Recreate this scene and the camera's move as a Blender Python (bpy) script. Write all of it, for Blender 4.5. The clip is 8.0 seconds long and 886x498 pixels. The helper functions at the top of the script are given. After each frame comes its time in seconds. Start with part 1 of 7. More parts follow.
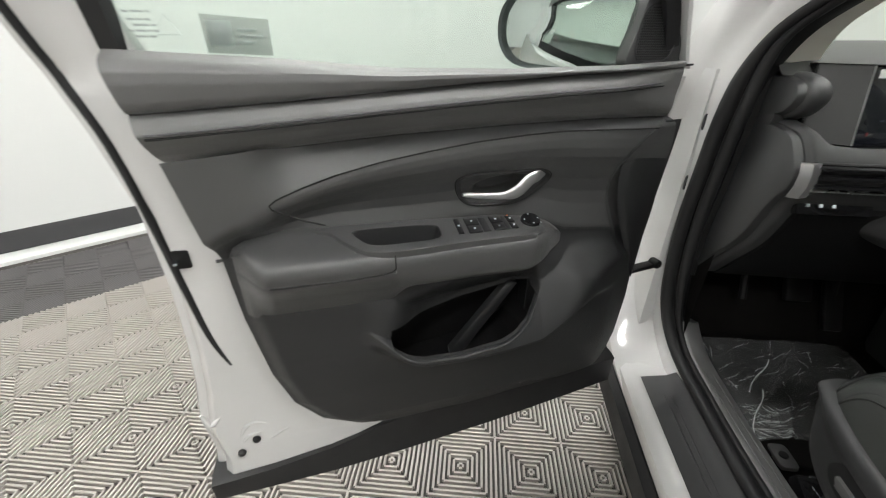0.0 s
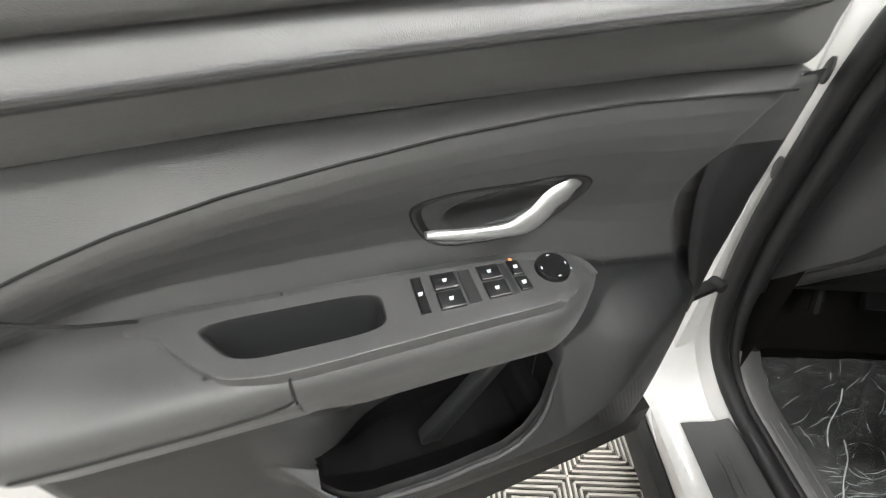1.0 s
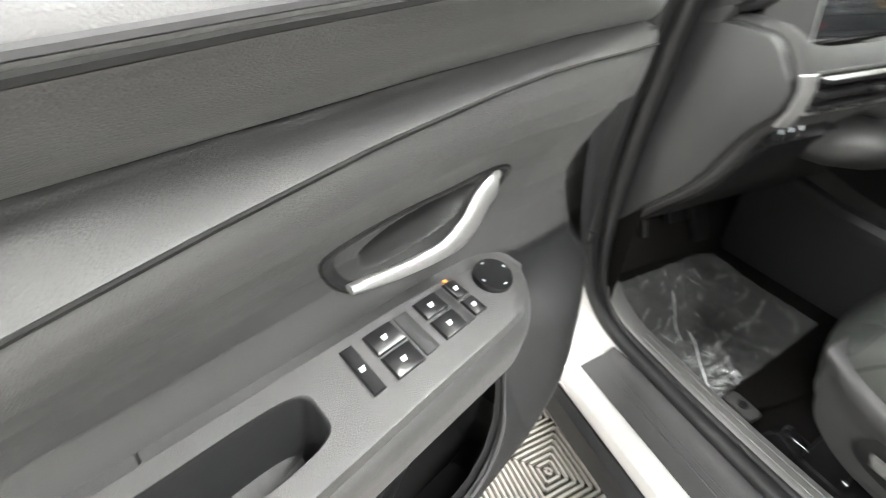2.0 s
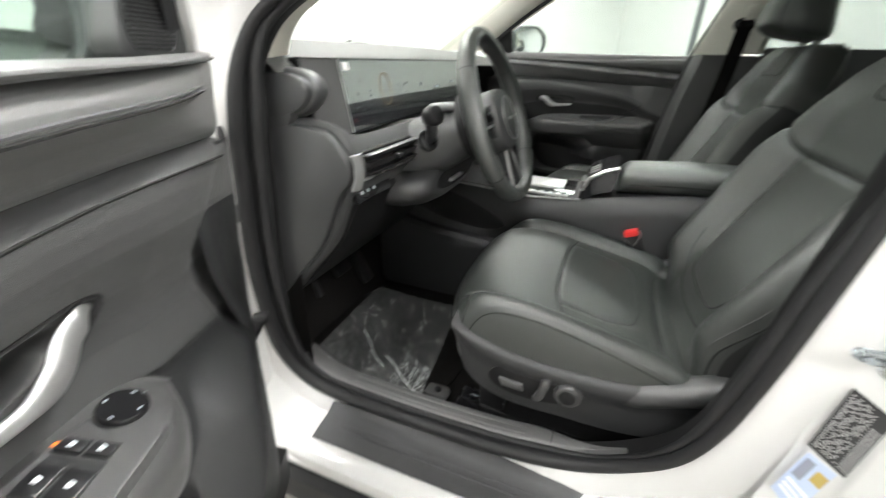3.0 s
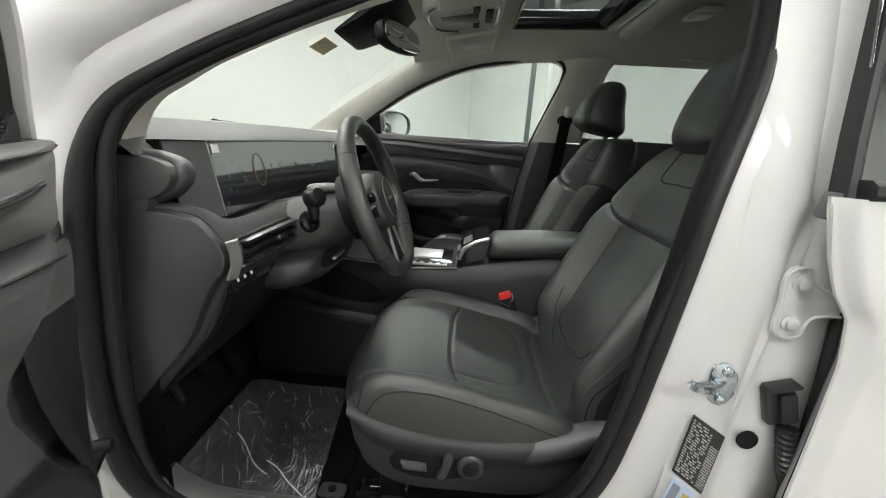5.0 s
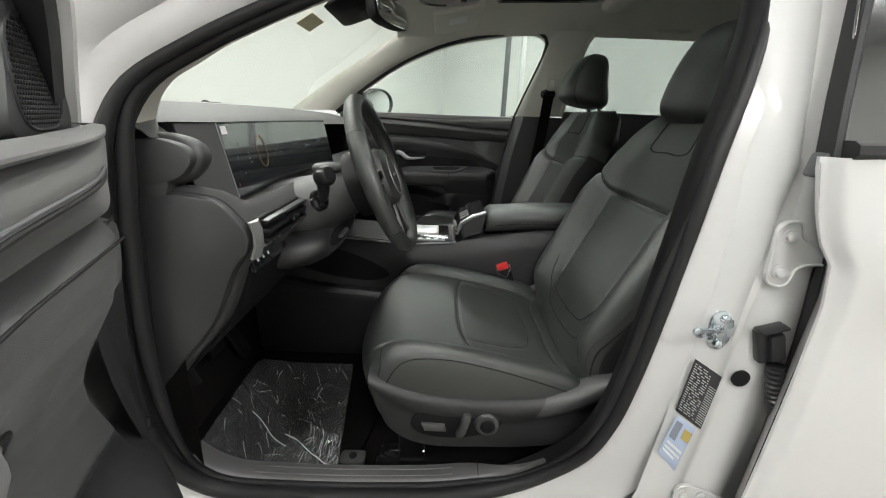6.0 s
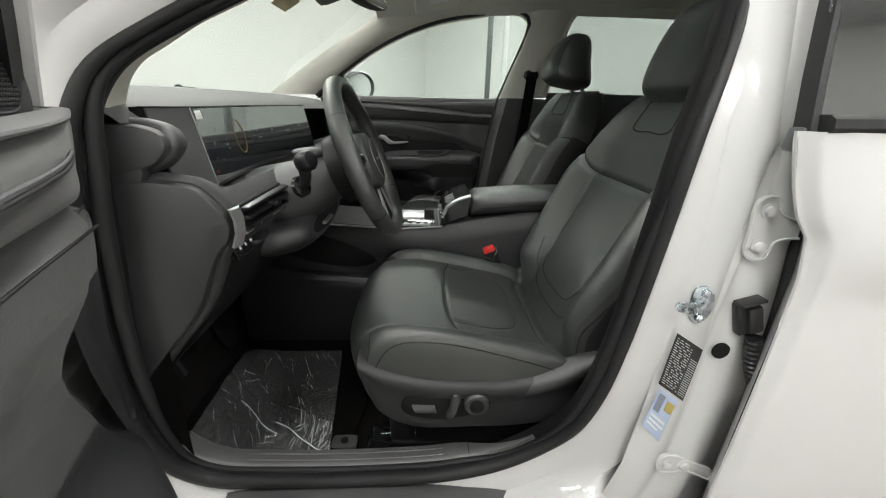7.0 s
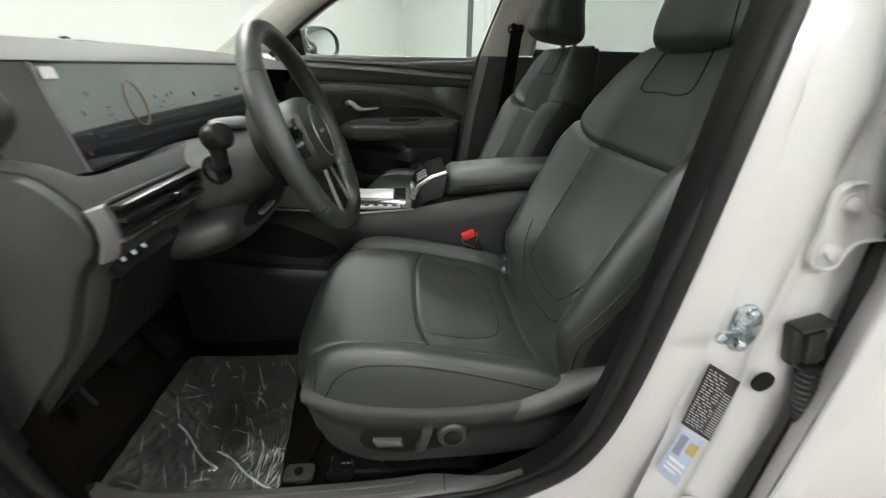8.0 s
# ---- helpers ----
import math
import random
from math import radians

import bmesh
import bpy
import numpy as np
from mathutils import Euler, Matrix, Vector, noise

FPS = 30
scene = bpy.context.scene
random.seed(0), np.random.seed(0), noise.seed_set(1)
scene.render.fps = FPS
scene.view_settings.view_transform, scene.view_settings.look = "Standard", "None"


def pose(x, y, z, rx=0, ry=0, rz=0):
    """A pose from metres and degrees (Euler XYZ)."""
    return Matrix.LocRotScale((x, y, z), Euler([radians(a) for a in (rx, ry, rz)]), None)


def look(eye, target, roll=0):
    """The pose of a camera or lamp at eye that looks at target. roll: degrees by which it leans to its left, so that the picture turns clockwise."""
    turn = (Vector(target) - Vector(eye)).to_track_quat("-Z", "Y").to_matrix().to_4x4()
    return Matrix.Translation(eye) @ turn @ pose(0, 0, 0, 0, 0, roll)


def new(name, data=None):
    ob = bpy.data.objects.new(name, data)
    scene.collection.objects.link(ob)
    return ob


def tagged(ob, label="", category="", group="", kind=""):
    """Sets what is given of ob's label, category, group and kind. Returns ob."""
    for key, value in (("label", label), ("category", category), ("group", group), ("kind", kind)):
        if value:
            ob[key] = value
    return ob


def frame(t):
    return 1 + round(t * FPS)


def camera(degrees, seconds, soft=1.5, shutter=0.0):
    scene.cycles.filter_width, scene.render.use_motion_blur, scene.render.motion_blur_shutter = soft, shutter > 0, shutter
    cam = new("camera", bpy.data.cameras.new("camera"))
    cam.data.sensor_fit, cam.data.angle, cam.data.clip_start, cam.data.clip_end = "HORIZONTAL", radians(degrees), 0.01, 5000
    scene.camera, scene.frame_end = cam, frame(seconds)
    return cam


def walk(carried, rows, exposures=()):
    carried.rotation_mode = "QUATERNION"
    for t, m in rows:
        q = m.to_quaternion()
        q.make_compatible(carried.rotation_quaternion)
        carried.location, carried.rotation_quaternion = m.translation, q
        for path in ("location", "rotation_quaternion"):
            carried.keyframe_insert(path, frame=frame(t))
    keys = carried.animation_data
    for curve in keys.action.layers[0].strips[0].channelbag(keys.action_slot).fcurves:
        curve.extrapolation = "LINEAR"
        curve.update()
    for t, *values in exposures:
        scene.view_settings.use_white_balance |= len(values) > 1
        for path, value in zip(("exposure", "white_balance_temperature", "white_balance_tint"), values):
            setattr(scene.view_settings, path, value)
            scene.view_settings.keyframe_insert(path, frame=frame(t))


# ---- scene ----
cam = camera(95.3, 8.0, soft=1.05, shutter=0.4)
PATH = [
    (0, (-1.245, -0.024, 1.186), (-1.439, 1.721, 0.228), 0.7),
    (0.5, (-1.253, 0.154, 1.167), (-1.413, 1.849, 0.117), 0.4),
    (1, (-1.25, 0.324, 1.135), (-1.357, 1.943, -0.034), 0.1),
    (1.2, (-1.252, 0.361, 1.120), (-1.330, 1.954, -0.087), -0.1),
    (2.3, (-1.314, 0.423, 1.110), (-0.274, 1.695, -0.029), 1.5),
    (2.5, (-1.308, 0.395, 1.122), (-0.016, 1.49, 0.057), 1.5),
    (3, (-1.29, 0.326, 1.146), (0.398, 0.971, 0.29), 1.8),
    (3.5, (-1.273, 0.281, 1.188), (0.602, 0.607, 0.571), 3.6),
    (4, (-1.268, 0.273, 1.21), (0.663, 0.476, 0.731), 4.9),
    (4.5, (-1.278, 0.297, 1.194), (0.663, 0.441, 0.734), 5.0),
    (5, (-1.299, 0.35, 1.167), (0.629, 0.447, 0.646), 3.7),
    (6.3, (-1.339, 0.420, 1.159), (0.558, 0.369, 0.527), 2.0),
    (6.5, (-1.337, 0.417, 1.157), (0.556, 0.355, 0.514), 1.8),
    (7, (-1.335, 0.414, 1.156), (0.544, 0.322, 0.476), 1.5),
    (7.5, (-1.313, 0.409, 1.161), (0.549, 0.283, 0.441), 1.4),
    (8, (-1.155, 0.368, 1.141), (0.661, 0.21, 0.319), 1.1),
]
EXPOSURES = [(0, -0.05), (0.5, 0.2), (1.0, 0.85), (1.2, 1.05), (2.3, 1.6), (2.5, 1.55), (3.0, 1.05), (3.5, 0.75), (4.0, 0.55), (4.5, 0.3), (5.0, 0.28), (6.5, 0.28), (7.5, 0.32), (8, 0.42)]
walk(cam, [(t, look(eye, target, roll)) for t, eye, target, roll in PATH], EXPOSURES)

# ---- light: a closed white photo room with ceiling panels ----
world = bpy.data.worlds.new("world")
scene.world = world
world.use_nodes = True
world.node_tree.nodes["Background"].inputs[0].default_value = (0.9, 0.95, 1.0, 1)
world.node_tree.nodes["Background"].inputs[1].default_value = 0.0
PANEL_POWER = 52.0

# ---- materials ----


def material(name, base, rough=0.5, metal=0.0, coat=0.0, grain=0.0, grain_scale=400.0, blotch=0.0, blotch_scale=6.0, spec=0.5, rough_var=0.0, kind="noise", sheen=0.0):
    """A principled material with grain (bump) and slow blotches of colour and gloss, at object scale in metres."""
    m = bpy.data.materials.new(name)
    m.use_nodes = True
    nt = m.node_tree
    b = nt.nodes["Principled BSDF"]
    b.inputs["Base Color"].default_value = (*base, 1)
    b.inputs["Roughness"].default_value = rough
    b.inputs["Metallic"].default_value = metal
    b.inputs["Coat Weight"].default_value = coat
    b.inputs["Coat Roughness"].default_value = 0.05
    b.inputs["Sheen Weight"].default_value = sheen
    b.inputs["Sheen Roughness"].default_value = 0.45
    b.inputs["Specular IOR Level"].default_value = spec
    co = nt.nodes.new("ShaderNodeTexCoord")
    if blotch or rough_var:
        n = nt.nodes.new("ShaderNodeTexNoise")
        n.inputs["Scale"].default_value = blotch_scale
        n.inputs["Detail"].default_value = 5
        nt.links.new(co.outputs["Object"], n.inputs["Vector"])
        if blotch:
            mix = nt.nodes.new("ShaderNodeMix")
            mix.data_type = "RGBA"
            mix.inputs[6].default_value = (*[max(0, c * (1 - blotch)) for c in base], 1)
            mix.inputs[7].default_value = (*[min(1, c * (1 + blotch)) for c in base], 1)
            nt.links.new(n.outputs["Fac"], mix.inputs[0])
            nt.links.new(mix.outputs[2], b.inputs["Base Color"])
        if rough_var:
            r = nt.nodes.new("ShaderNodeMapRange")
            r.inputs["From Min"].default_value, r.inputs["From Max"].default_value = 0.3, 0.7
            r.inputs["To Min"].default_value, r.inputs["To Max"].default_value = rough - rough_var, rough + rough_var
            nt.links.new(n.outputs["Fac"], r.inputs["Value"])
            nt.links.new(r.outputs[0], b.inputs["Roughness"])
    if grain:
        if kind == "noise":
            g = nt.nodes.new("ShaderNodeTexNoise")
            g.inputs["Detail"].default_value = 3
            out = g.outputs["Fac"]
        else:
            g = nt.nodes.new("ShaderNodeTexVoronoi")
            g.feature = "DISTANCE_TO_EDGE" if kind == "cells" else "F1"
            out = g.outputs["Distance"]
        g.inputs["Scale"].default_value = grain_scale
        nt.links.new(co.outputs["Object"], g.inputs["Vector"])
        bump = nt.nodes.new("ShaderNodeBump")
        bump.inputs["Strength"].default_value = grain
        bump.inputs["Distance"].default_value = 0.002
        nt.links.new(out, bump.inputs["Height"])
        nt.links.new(bump.outputs[0], b.inputs["Normal"])
    return m


def facing_gloss(nt, least, most):
    """How much a thin pane mirrors: little head-on, more at a slant."""
    lw = nt.nodes.new("ShaderNodeLayerWeight")
    lw.inputs["Blend"].default_value = 0.5
    pw = nt.nodes.new("ShaderNodeMath")
    pw.operation = "POWER"
    pw.inputs[1].default_value = 5.0
    mr = nt.nodes.new("ShaderNodeMapRange")
    mr.inputs["To Min"].default_value, mr.inputs["To Max"].default_value = least, most
    nt.links.new(lw.outputs["Facing"], pw.inputs[0])
    nt.links.new(pw.outputs[0], mr.inputs["Value"])
    return mr.outputs[0]


def glass_material(name, tint, gloss_rough=0.02, least=0.05, most=0.55):
    """A thin pane: tinted straight-through light, with a mirror part by Fresnel."""
    m = bpy.data.materials.new(name)
    m.use_nodes = True
    nt = m.node_tree
    nt.nodes.clear()
    out = nt.nodes.new("ShaderNodeOutputMaterial")
    mix = nt.nodes.new("ShaderNodeMixShader")
    fr = facing_gloss(nt, least, most)
    tr = nt.nodes.new("ShaderNodeBsdfTransparent")
    tr.inputs["Color"].default_value = (*tint, 1)
    gl = nt.nodes.new("ShaderNodeBsdfGlossy")
    gl.inputs["Roughness"].default_value = gloss_rough
    nt.links.new(fr, mix.inputs[0])
    nt.links.new(tr.outputs[0], mix.inputs[1])
    nt.links.new(gl.outputs[0], mix.inputs[2])
    nt.links.new(mix.outputs[0], out.inputs["Surface"])
    return m


def glow_material(name, colour, strength):
    m = bpy.data.materials.new(name)
    m.use_nodes = True
    b = m.node_tree.nodes["Principled BSDF"]
    b.inputs["Base Color"].default_value = (0.02, 0.02, 0.02, 1)
    b.inputs["Emission Color"].default_value = (*colour, 1)
    b.inputs["Emission Strength"].default_value = strength
    return m


def display_material(name):
    """Dark blue-black display under a glossy cover that mirrors the windows."""
    m = bpy.data.materials.new(name)
    m.use_nodes = True
    nt = m.node_tree
    b = nt.nodes["Principled BSDF"]
    b.inputs["Base Color"].default_value = (0.008, 0.009, 0.014, 1)
    b.inputs["Roughness"].default_value = 0.25
    out = nt.nodes["Material Output"]
    mix = nt.nodes.new("ShaderNodeMixShader")
    gl = nt.nodes.new("ShaderNodeBsdfGlossy")
    gl.inputs["Roughness"].default_value = 0.03
    nt.links.new(facing_gloss(nt, 0.20, 0.8), mix.inputs[0])
    nt.links.new(b.outputs[0], mix.inputs[1])
    nt.links.new(gl.outputs[0], mix.inputs[2])
    nt.links.new(mix.outputs[0], out.inputs["Surface"])
    return m


def film_material(name):
    """Clear plastic sheet: mostly see-through, with crinkled gloss."""
    m = bpy.data.materials.new(name)
    m.use_nodes = True
    nt = m.node_tree
    nt.nodes.clear()
    out = nt.nodes.new("ShaderNodeOutputMaterial")
    mix = nt.nodes.new("ShaderNodeMixShader")
    fr = facing_gloss(nt, 0.30, 0.8)
    tr = nt.nodes.new("ShaderNodeBsdfTransparent")
    tr.inputs["Color"].default_value = (0.85, 0.88, 0.88, 1)
    gl = nt.nodes.new("ShaderNodeBsdfGlossy")
    gl.inputs["Roughness"].default_value = 0.24
    co = nt.nodes.new("ShaderNodeTexCoord")
    n = nt.nodes.new("ShaderNodeTexNoise")
    n.inputs["Scale"].default_value = 22
    n.inputs["Detail"].default_value = 6
    n.inputs["Distortion"].default_value = 1.5
    bump = nt.nodes.new("ShaderNodeBump")
    bump.inputs["Strength"].default_value = 0.9
    bump.inputs["Distance"].default_value = 0.012
    nt.links.new(co.outputs["Object"], n.inputs["Vector"])
    nt.links.new(n.outputs["Fac"], bump.inputs["Height"])
    nt.links.new(bump.outputs[0], gl.inputs["Normal"])
    haze = nt.nodes.new("ShaderNodeBsdfDiffuse")
    haze.inputs["Color"].default_value = (0.7, 0.72, 0.72, 1)
    n2 = nt.nodes.new("ShaderNodeTexNoise")
    n2.inputs["Scale"].default_value = 9
    n2.inputs["Detail"].default_value = 8
    n2.inputs["Distortion"].default_value = 2.0
    hr = nt.nodes.new("ShaderNodeMapRange")
    hr.inputs["From Min"].default_value, hr.inputs["From Max"].default_value = 0.4, 0.7
    hr.inputs["To Min"].default_value, hr.inputs["To Max"].default_value = 0.09, 0.24
    mix2 = nt.nodes.new("ShaderNodeMixShader")
    nt.links.new(co.outputs["Object"], n2.inputs["Vector"])
    nt.links.new(n2.outputs["Fac"], hr.inputs["Value"])
    nt.links.new(hr.outputs[0], mix2.inputs[0])
    nt.links.new(tr.outputs[0], mix2.inputs[1])
    nt.links.new(haze.outputs[0], mix2.inputs[2])
    nt.links.new(fr, mix.inputs[0])
    nt.links.new(mix2.outputs[0], mix.inputs[1])
    nt.links.new(gl.outputs[0], mix.inputs[2])
    nt.links.new(mix.outputs[0], out.inputs["Surface"])
    return m



def paper_material(name):
    """Thin paper: half of the light comes through it."""
    m = bpy.data.materials.new(name)
    m.use_nodes = True
    nt = m.node_tree
    nt.nodes.clear()
    out = nt.nodes.new("ShaderNodeOutputMaterial")
    mix = nt.nodes.new("ShaderNodeMixShader")
    a = nt.nodes.new("ShaderNodeBsdfDiffuse")
    b = nt.nodes.new("ShaderNodeBsdfTransparent")
    a.inputs["Color"].default_value = (0.7, 0.7, 0.69, 1)
    b.inputs["Color"].default_value = (0.85, 0.87, 0.86, 1)
    mix.inputs[0].default_value = 0.5
    nt.links.new(a.outputs[0], mix.inputs[1])
    nt.links.new(b.outputs[0], mix.inputs[2])
    nt.links.new(mix.outputs[0], out.inputs["Surface"])
    return m


PAPER = paper_material("thin_white_paper")
WHITE_PAINT = material("white_car_paint", (0.625, 0.62, 0.615), 0.32, coat=1.0, rough_var=0.03, blotch=0.015, blotch_scale=3)
JAMB_PAINT = material("white_jamb_paint", (0.60, 0.60, 0.595), 0.38, coat=0.7, grain=0.03, grain_scale=60, blotch=0.03, blotch_scale=9)
WALL_PAINT = material("white_wall_paint", (0.66, 0.67, 0.66), 0.85, grain=0.15, grain_scale=90, blotch=0.03, blotch_scale=0.8)
CEIL_PAINT = material("grey_white_ceiling_paint", (0.52, 0.53, 0.52), 0.9, grain=0.2, grain_scale=60, blotch=0.03, blotch_scale=1.2)
BASE_BLACK = material("dark_baseboard_vinyl", (0.045, 0.045, 0.047), 0.6, grain=0.1, grain_scale=200, blotch=0.2, blotch_scale=3)
TRIM = material("grained_black_trim_plastic", (0.034, 0.0345, 0.0355), 0.42, spec=0.9, grain=0.22, grain_scale=900, kind="cells", blotch=0.12, blotch_scale=5, rough_var=0.05)
# TRIM made darker: the shade on low and side faces is in its colour
TRIM_LOW = material("shaded_grained_plastic", (0.022, 0.0225, 0.0235), 0.42, spec=0.55, grain=0.22, grain_scale=900, kind="cells", blotch=0.12, blotch_scale=5, rough_var=0.05)
TRIM_MATT = material("matt_dark_wing_plastic", (0.050, 0.0505, 0.051), 0.52, spec=0.35, grain=0.22, grain_scale=900, kind="cells", blotch=0.12, blotch_scale=5, rough_var=0.04)
# paler than the lower trim: top light on the pads is in the colour
TRIM_SOFT = material("soft_dark_grey_trim", (0.092, 0.0915, 0.091), 0.42, spec=1.0, sheen=0.12, grain=0.25, grain_scale=750, kind="cells", blotch=0.1, blotch_scale=4, rough_var=0.05)
TRIM_MID = material("smooth_dark_door_trim", (0.053, 0.053, 0.0535), 0.42, spec=0.8, sheen=0.10, grain=0.22, grain_scale=750, kind="cells", blotch=0.1, blotch_scale=4, rough_var=0.05)
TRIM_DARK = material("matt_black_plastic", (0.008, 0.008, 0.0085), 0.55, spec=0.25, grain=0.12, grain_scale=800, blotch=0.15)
GLOSS_BLACK = material("gloss_black_plastic", (0.012, 0.012, 0.013), 0.12, rough_var=0.03)
LEATHER = material("dark_grey_leather", (0.036, 0.0395, 0.037), 0.30, spec=1.0, grain=0.35, grain_scale=620, kind="cells", blotch=0.14, blotch_scale=7, rough_var=0.02)
# darker copy of LEATHER; on the backrest sides it paints their shade
LEATHER_DARK = material("darkened_leather", (0.016, 0.0165, 0.017), 0.42, spec=0.5, grain=0.35, grain_scale=620, kind="cells", blotch=0.14, blotch_scale=7, rough_var=0.02)
SWITCH_BLACK = material("satin_black_switch", (0.012, 0.012, 0.013), 0.32, rough_var=0.04)
SWITCH_GREY = material("satin_grey_switch", (0.10, 0.10, 0.10), 0.35, metal=0.3)
# near-white colour for the glints painted along the film's creases
FILM_GLINT = material("painted_crease_glint", (0.75, 0.77, 0.77), 0.3)
DASH_TOP = material("soft_dashboard_skin", (0.085, 0.088, 0.084), 0.60, grain=0.25, grain_scale=750, kind="cells", blotch=0.1, blotch_scale=4, spec=0.25)
SEAM = material("dark_seam", (0.008, 0.008, 0.008), 0.8)
THREAD = material("grey_stitch_thread", (0.075, 0.075, 0.078), 0.7)
RUBBER = material("black_rubber_seal", (0.016, 0.016, 0.017), 0.5, spec=0.4, grain=0.1, grain_scale=300, blotch=0.25, blotch_scale=14, rough_var=0.08)
SCUFF = material("ribbed_black_sill_plastic", (0.040, 0.040, 0.0415), 0.40, grain=0.3, grain_scale=900, kind="cells", blotch=0.2, blotch_scale=10)
CARPET = material("black_carpet", (0.008, 0.0074, 0.007), 0.95, spec=0.1, grain=0.9, grain_scale=700, blotch=0.35, blotch_scale=20)
HEADLINER = material("light_grey_headliner", (0.68, 0.66, 0.60), 0.95, grain=0.25, grain_scale=900, blotch=0.04, blotch_scale=6)
PILLAR_TRIM = material("light_grey_pillar_trim", (0.68, 0.66, 0.60), 0.7, grain=0.2, grain_scale=700, blotch=0.03)
CHROME = material("satin_chrome", (0.66, 0.66, 0.66), 0.28, metal=1.0, rough_var=0.04)
SATIN = material("satin_silver_plastic", (0.5, 0.5, 0.5), 0.38, metal=0.8)
ZINC = material("zinc_plated_steel", (0.62, 0.68, 0.72), 0.25, metal=1.0, rough_var=0.08, blotch=0.15, blotch_scale=60)
PAINTED_STEEL = material("white_painted_steel", (0.56, 0.56, 0.555), 0.35, coat=0.5, grain=0.05, grain_scale=80)
CABLE_BLACK = material("black_cable_plastic", (0.016, 0.016, 0.017), 0.42, blotch=0.2, blotch_scale=30)
SCREEN = display_material("dark_display_glass")
BEZEL = material("dark_grey_display_bezel", (0.06, 0.06, 0.06), 0.55, grain=0.1, grain_scale=800)
RED = material("red_release_button", (0.65, 0.03, 0.03), 0.4)
LABEL_BLACK = material("black_label_film", (0.02, 0.02, 0.022), 0.35)
LABEL_WHITE = material("white_label_print", (0.75, 0.75, 0.74), 0.5)
LABEL_BLUE = material("pale_blue_label_film", (0.42, 0.5, 0.66), 0.4)
LABEL_YELLOW = material("yellow_label_print", (0.45, 0.34, 0.10), 0.5)
FINE_PRINT = material("dim_white_fine_print", (0.45, 0.45, 0.45), 0.6)
PRINT_PALE = material("pale_grey_label_print", (0.5, 0.5, 0.52), 0.6)
LABEL_GREY = material("grey_label_print", (0.22, 0.24, 0.3), 0.5)
MARK_WHITE = material("white_switch_mark", (0.8, 0.85, 0.9), 0.5)
MARK_AMBER = glow_material("amber_indicator", (1.0, 0.25, 0.03), 1.2)
ICON_BLUE = glow_material("pale_blue_icon", (0.35, 0.5, 0.8), 0.04)
ICON_WHITE = glow_material("white_icon", (0.8, 0.85, 0.9), 0.05)
ICON_GOLD = glow_material("gold_dial_ring", (0.9, 0.55, 0.12), 0.08)
ICON_RED = glow_material("red_warning_icon", (0.8, 0.04, 0.02), 0.1)
GLASS = glass_material("green_tinted_glass", (0.88, 0.93, 0.90))
WINDSHIELD = glass_material("windshield_glass", (0.86, 0.91, 0.86))
DARK_GLASS = glass_material("privacy_glass", (0.07, 0.07, 0.075), 0.15, 0.22, 0.5)
ROOF_GLASS = glass_material("sunroof_glass", (0.28, 0.31, 0.30))
REAR_GLASS = glass_material("rear_side_glass", (0.66, 0.70, 0.68))
MIRROR = material("mirror_glass", (0.8, 0.82, 0.82), 0.02, metal=1.0)
PANEL_GLOW = glow_material("ceiling_panel_light", (1.0, 0.995, 0.965), PANEL_POWER)
FILM = film_material("clear_plastic_film")
TILE_RIB = material("warm_grey_tile_plastic", (0.40, 0.375, 0.345), 0.55, grain=0.1, grain_scale=150, blotch=0.12, blotch_scale=5)
# the shade between the ribs is put into this base colour
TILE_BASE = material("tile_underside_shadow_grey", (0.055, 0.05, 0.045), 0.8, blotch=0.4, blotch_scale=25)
TILE_DARK = material("dark_grey_tile_plastic", (0.13, 0.125, 0.125), 0.55, grain=0.1, grain_scale=150, blotch=0.12, blotch_scale=5)
MIRROR_GREY = material("dark_grey_mirror_housing", (0.08, 0.085, 0.09), 0.35, coat=0.3)

# ---- shape helpers ----


def thing(name, at=(0, 0, 0), label="", category="", group="", kind=""):
    e = new(name)
    e.location = at
    return tagged(e, label, category, group, kind)


def root_of(ob):
    while ob.parent:
        ob = ob.parent
    return ob


def part(name, bm, mat, parent=None, label="", smooth=True, sharp=40):
    """Links a bmesh, given in world metres, as one mesh object under a thing or a part."""
    off = root_of(parent).location if parent else Vector((0, 0, 0))
    if off.length:
        bmesh.ops.translate(bm, verts=bm.verts, vec=-off)
    bmesh.ops.recalc_face_normals(bm, faces=bm.faces)
    me = bpy.data.meshes.new(name)
    if smooth:
        for f in bm.faces:
            f.smooth = True
        for e in bm.edges:
            if len(e.link_faces) == 2 and e.calc_face_angle(0) > radians(sharp):
                e.smooth = False
    bm.to_mesh(me)
    bm.free()
    me.materials.append(mat)
    ob = new(name, me)
    if parent:
        ob.parent = parent
    if label:
        ob["label"] = label
    return ob


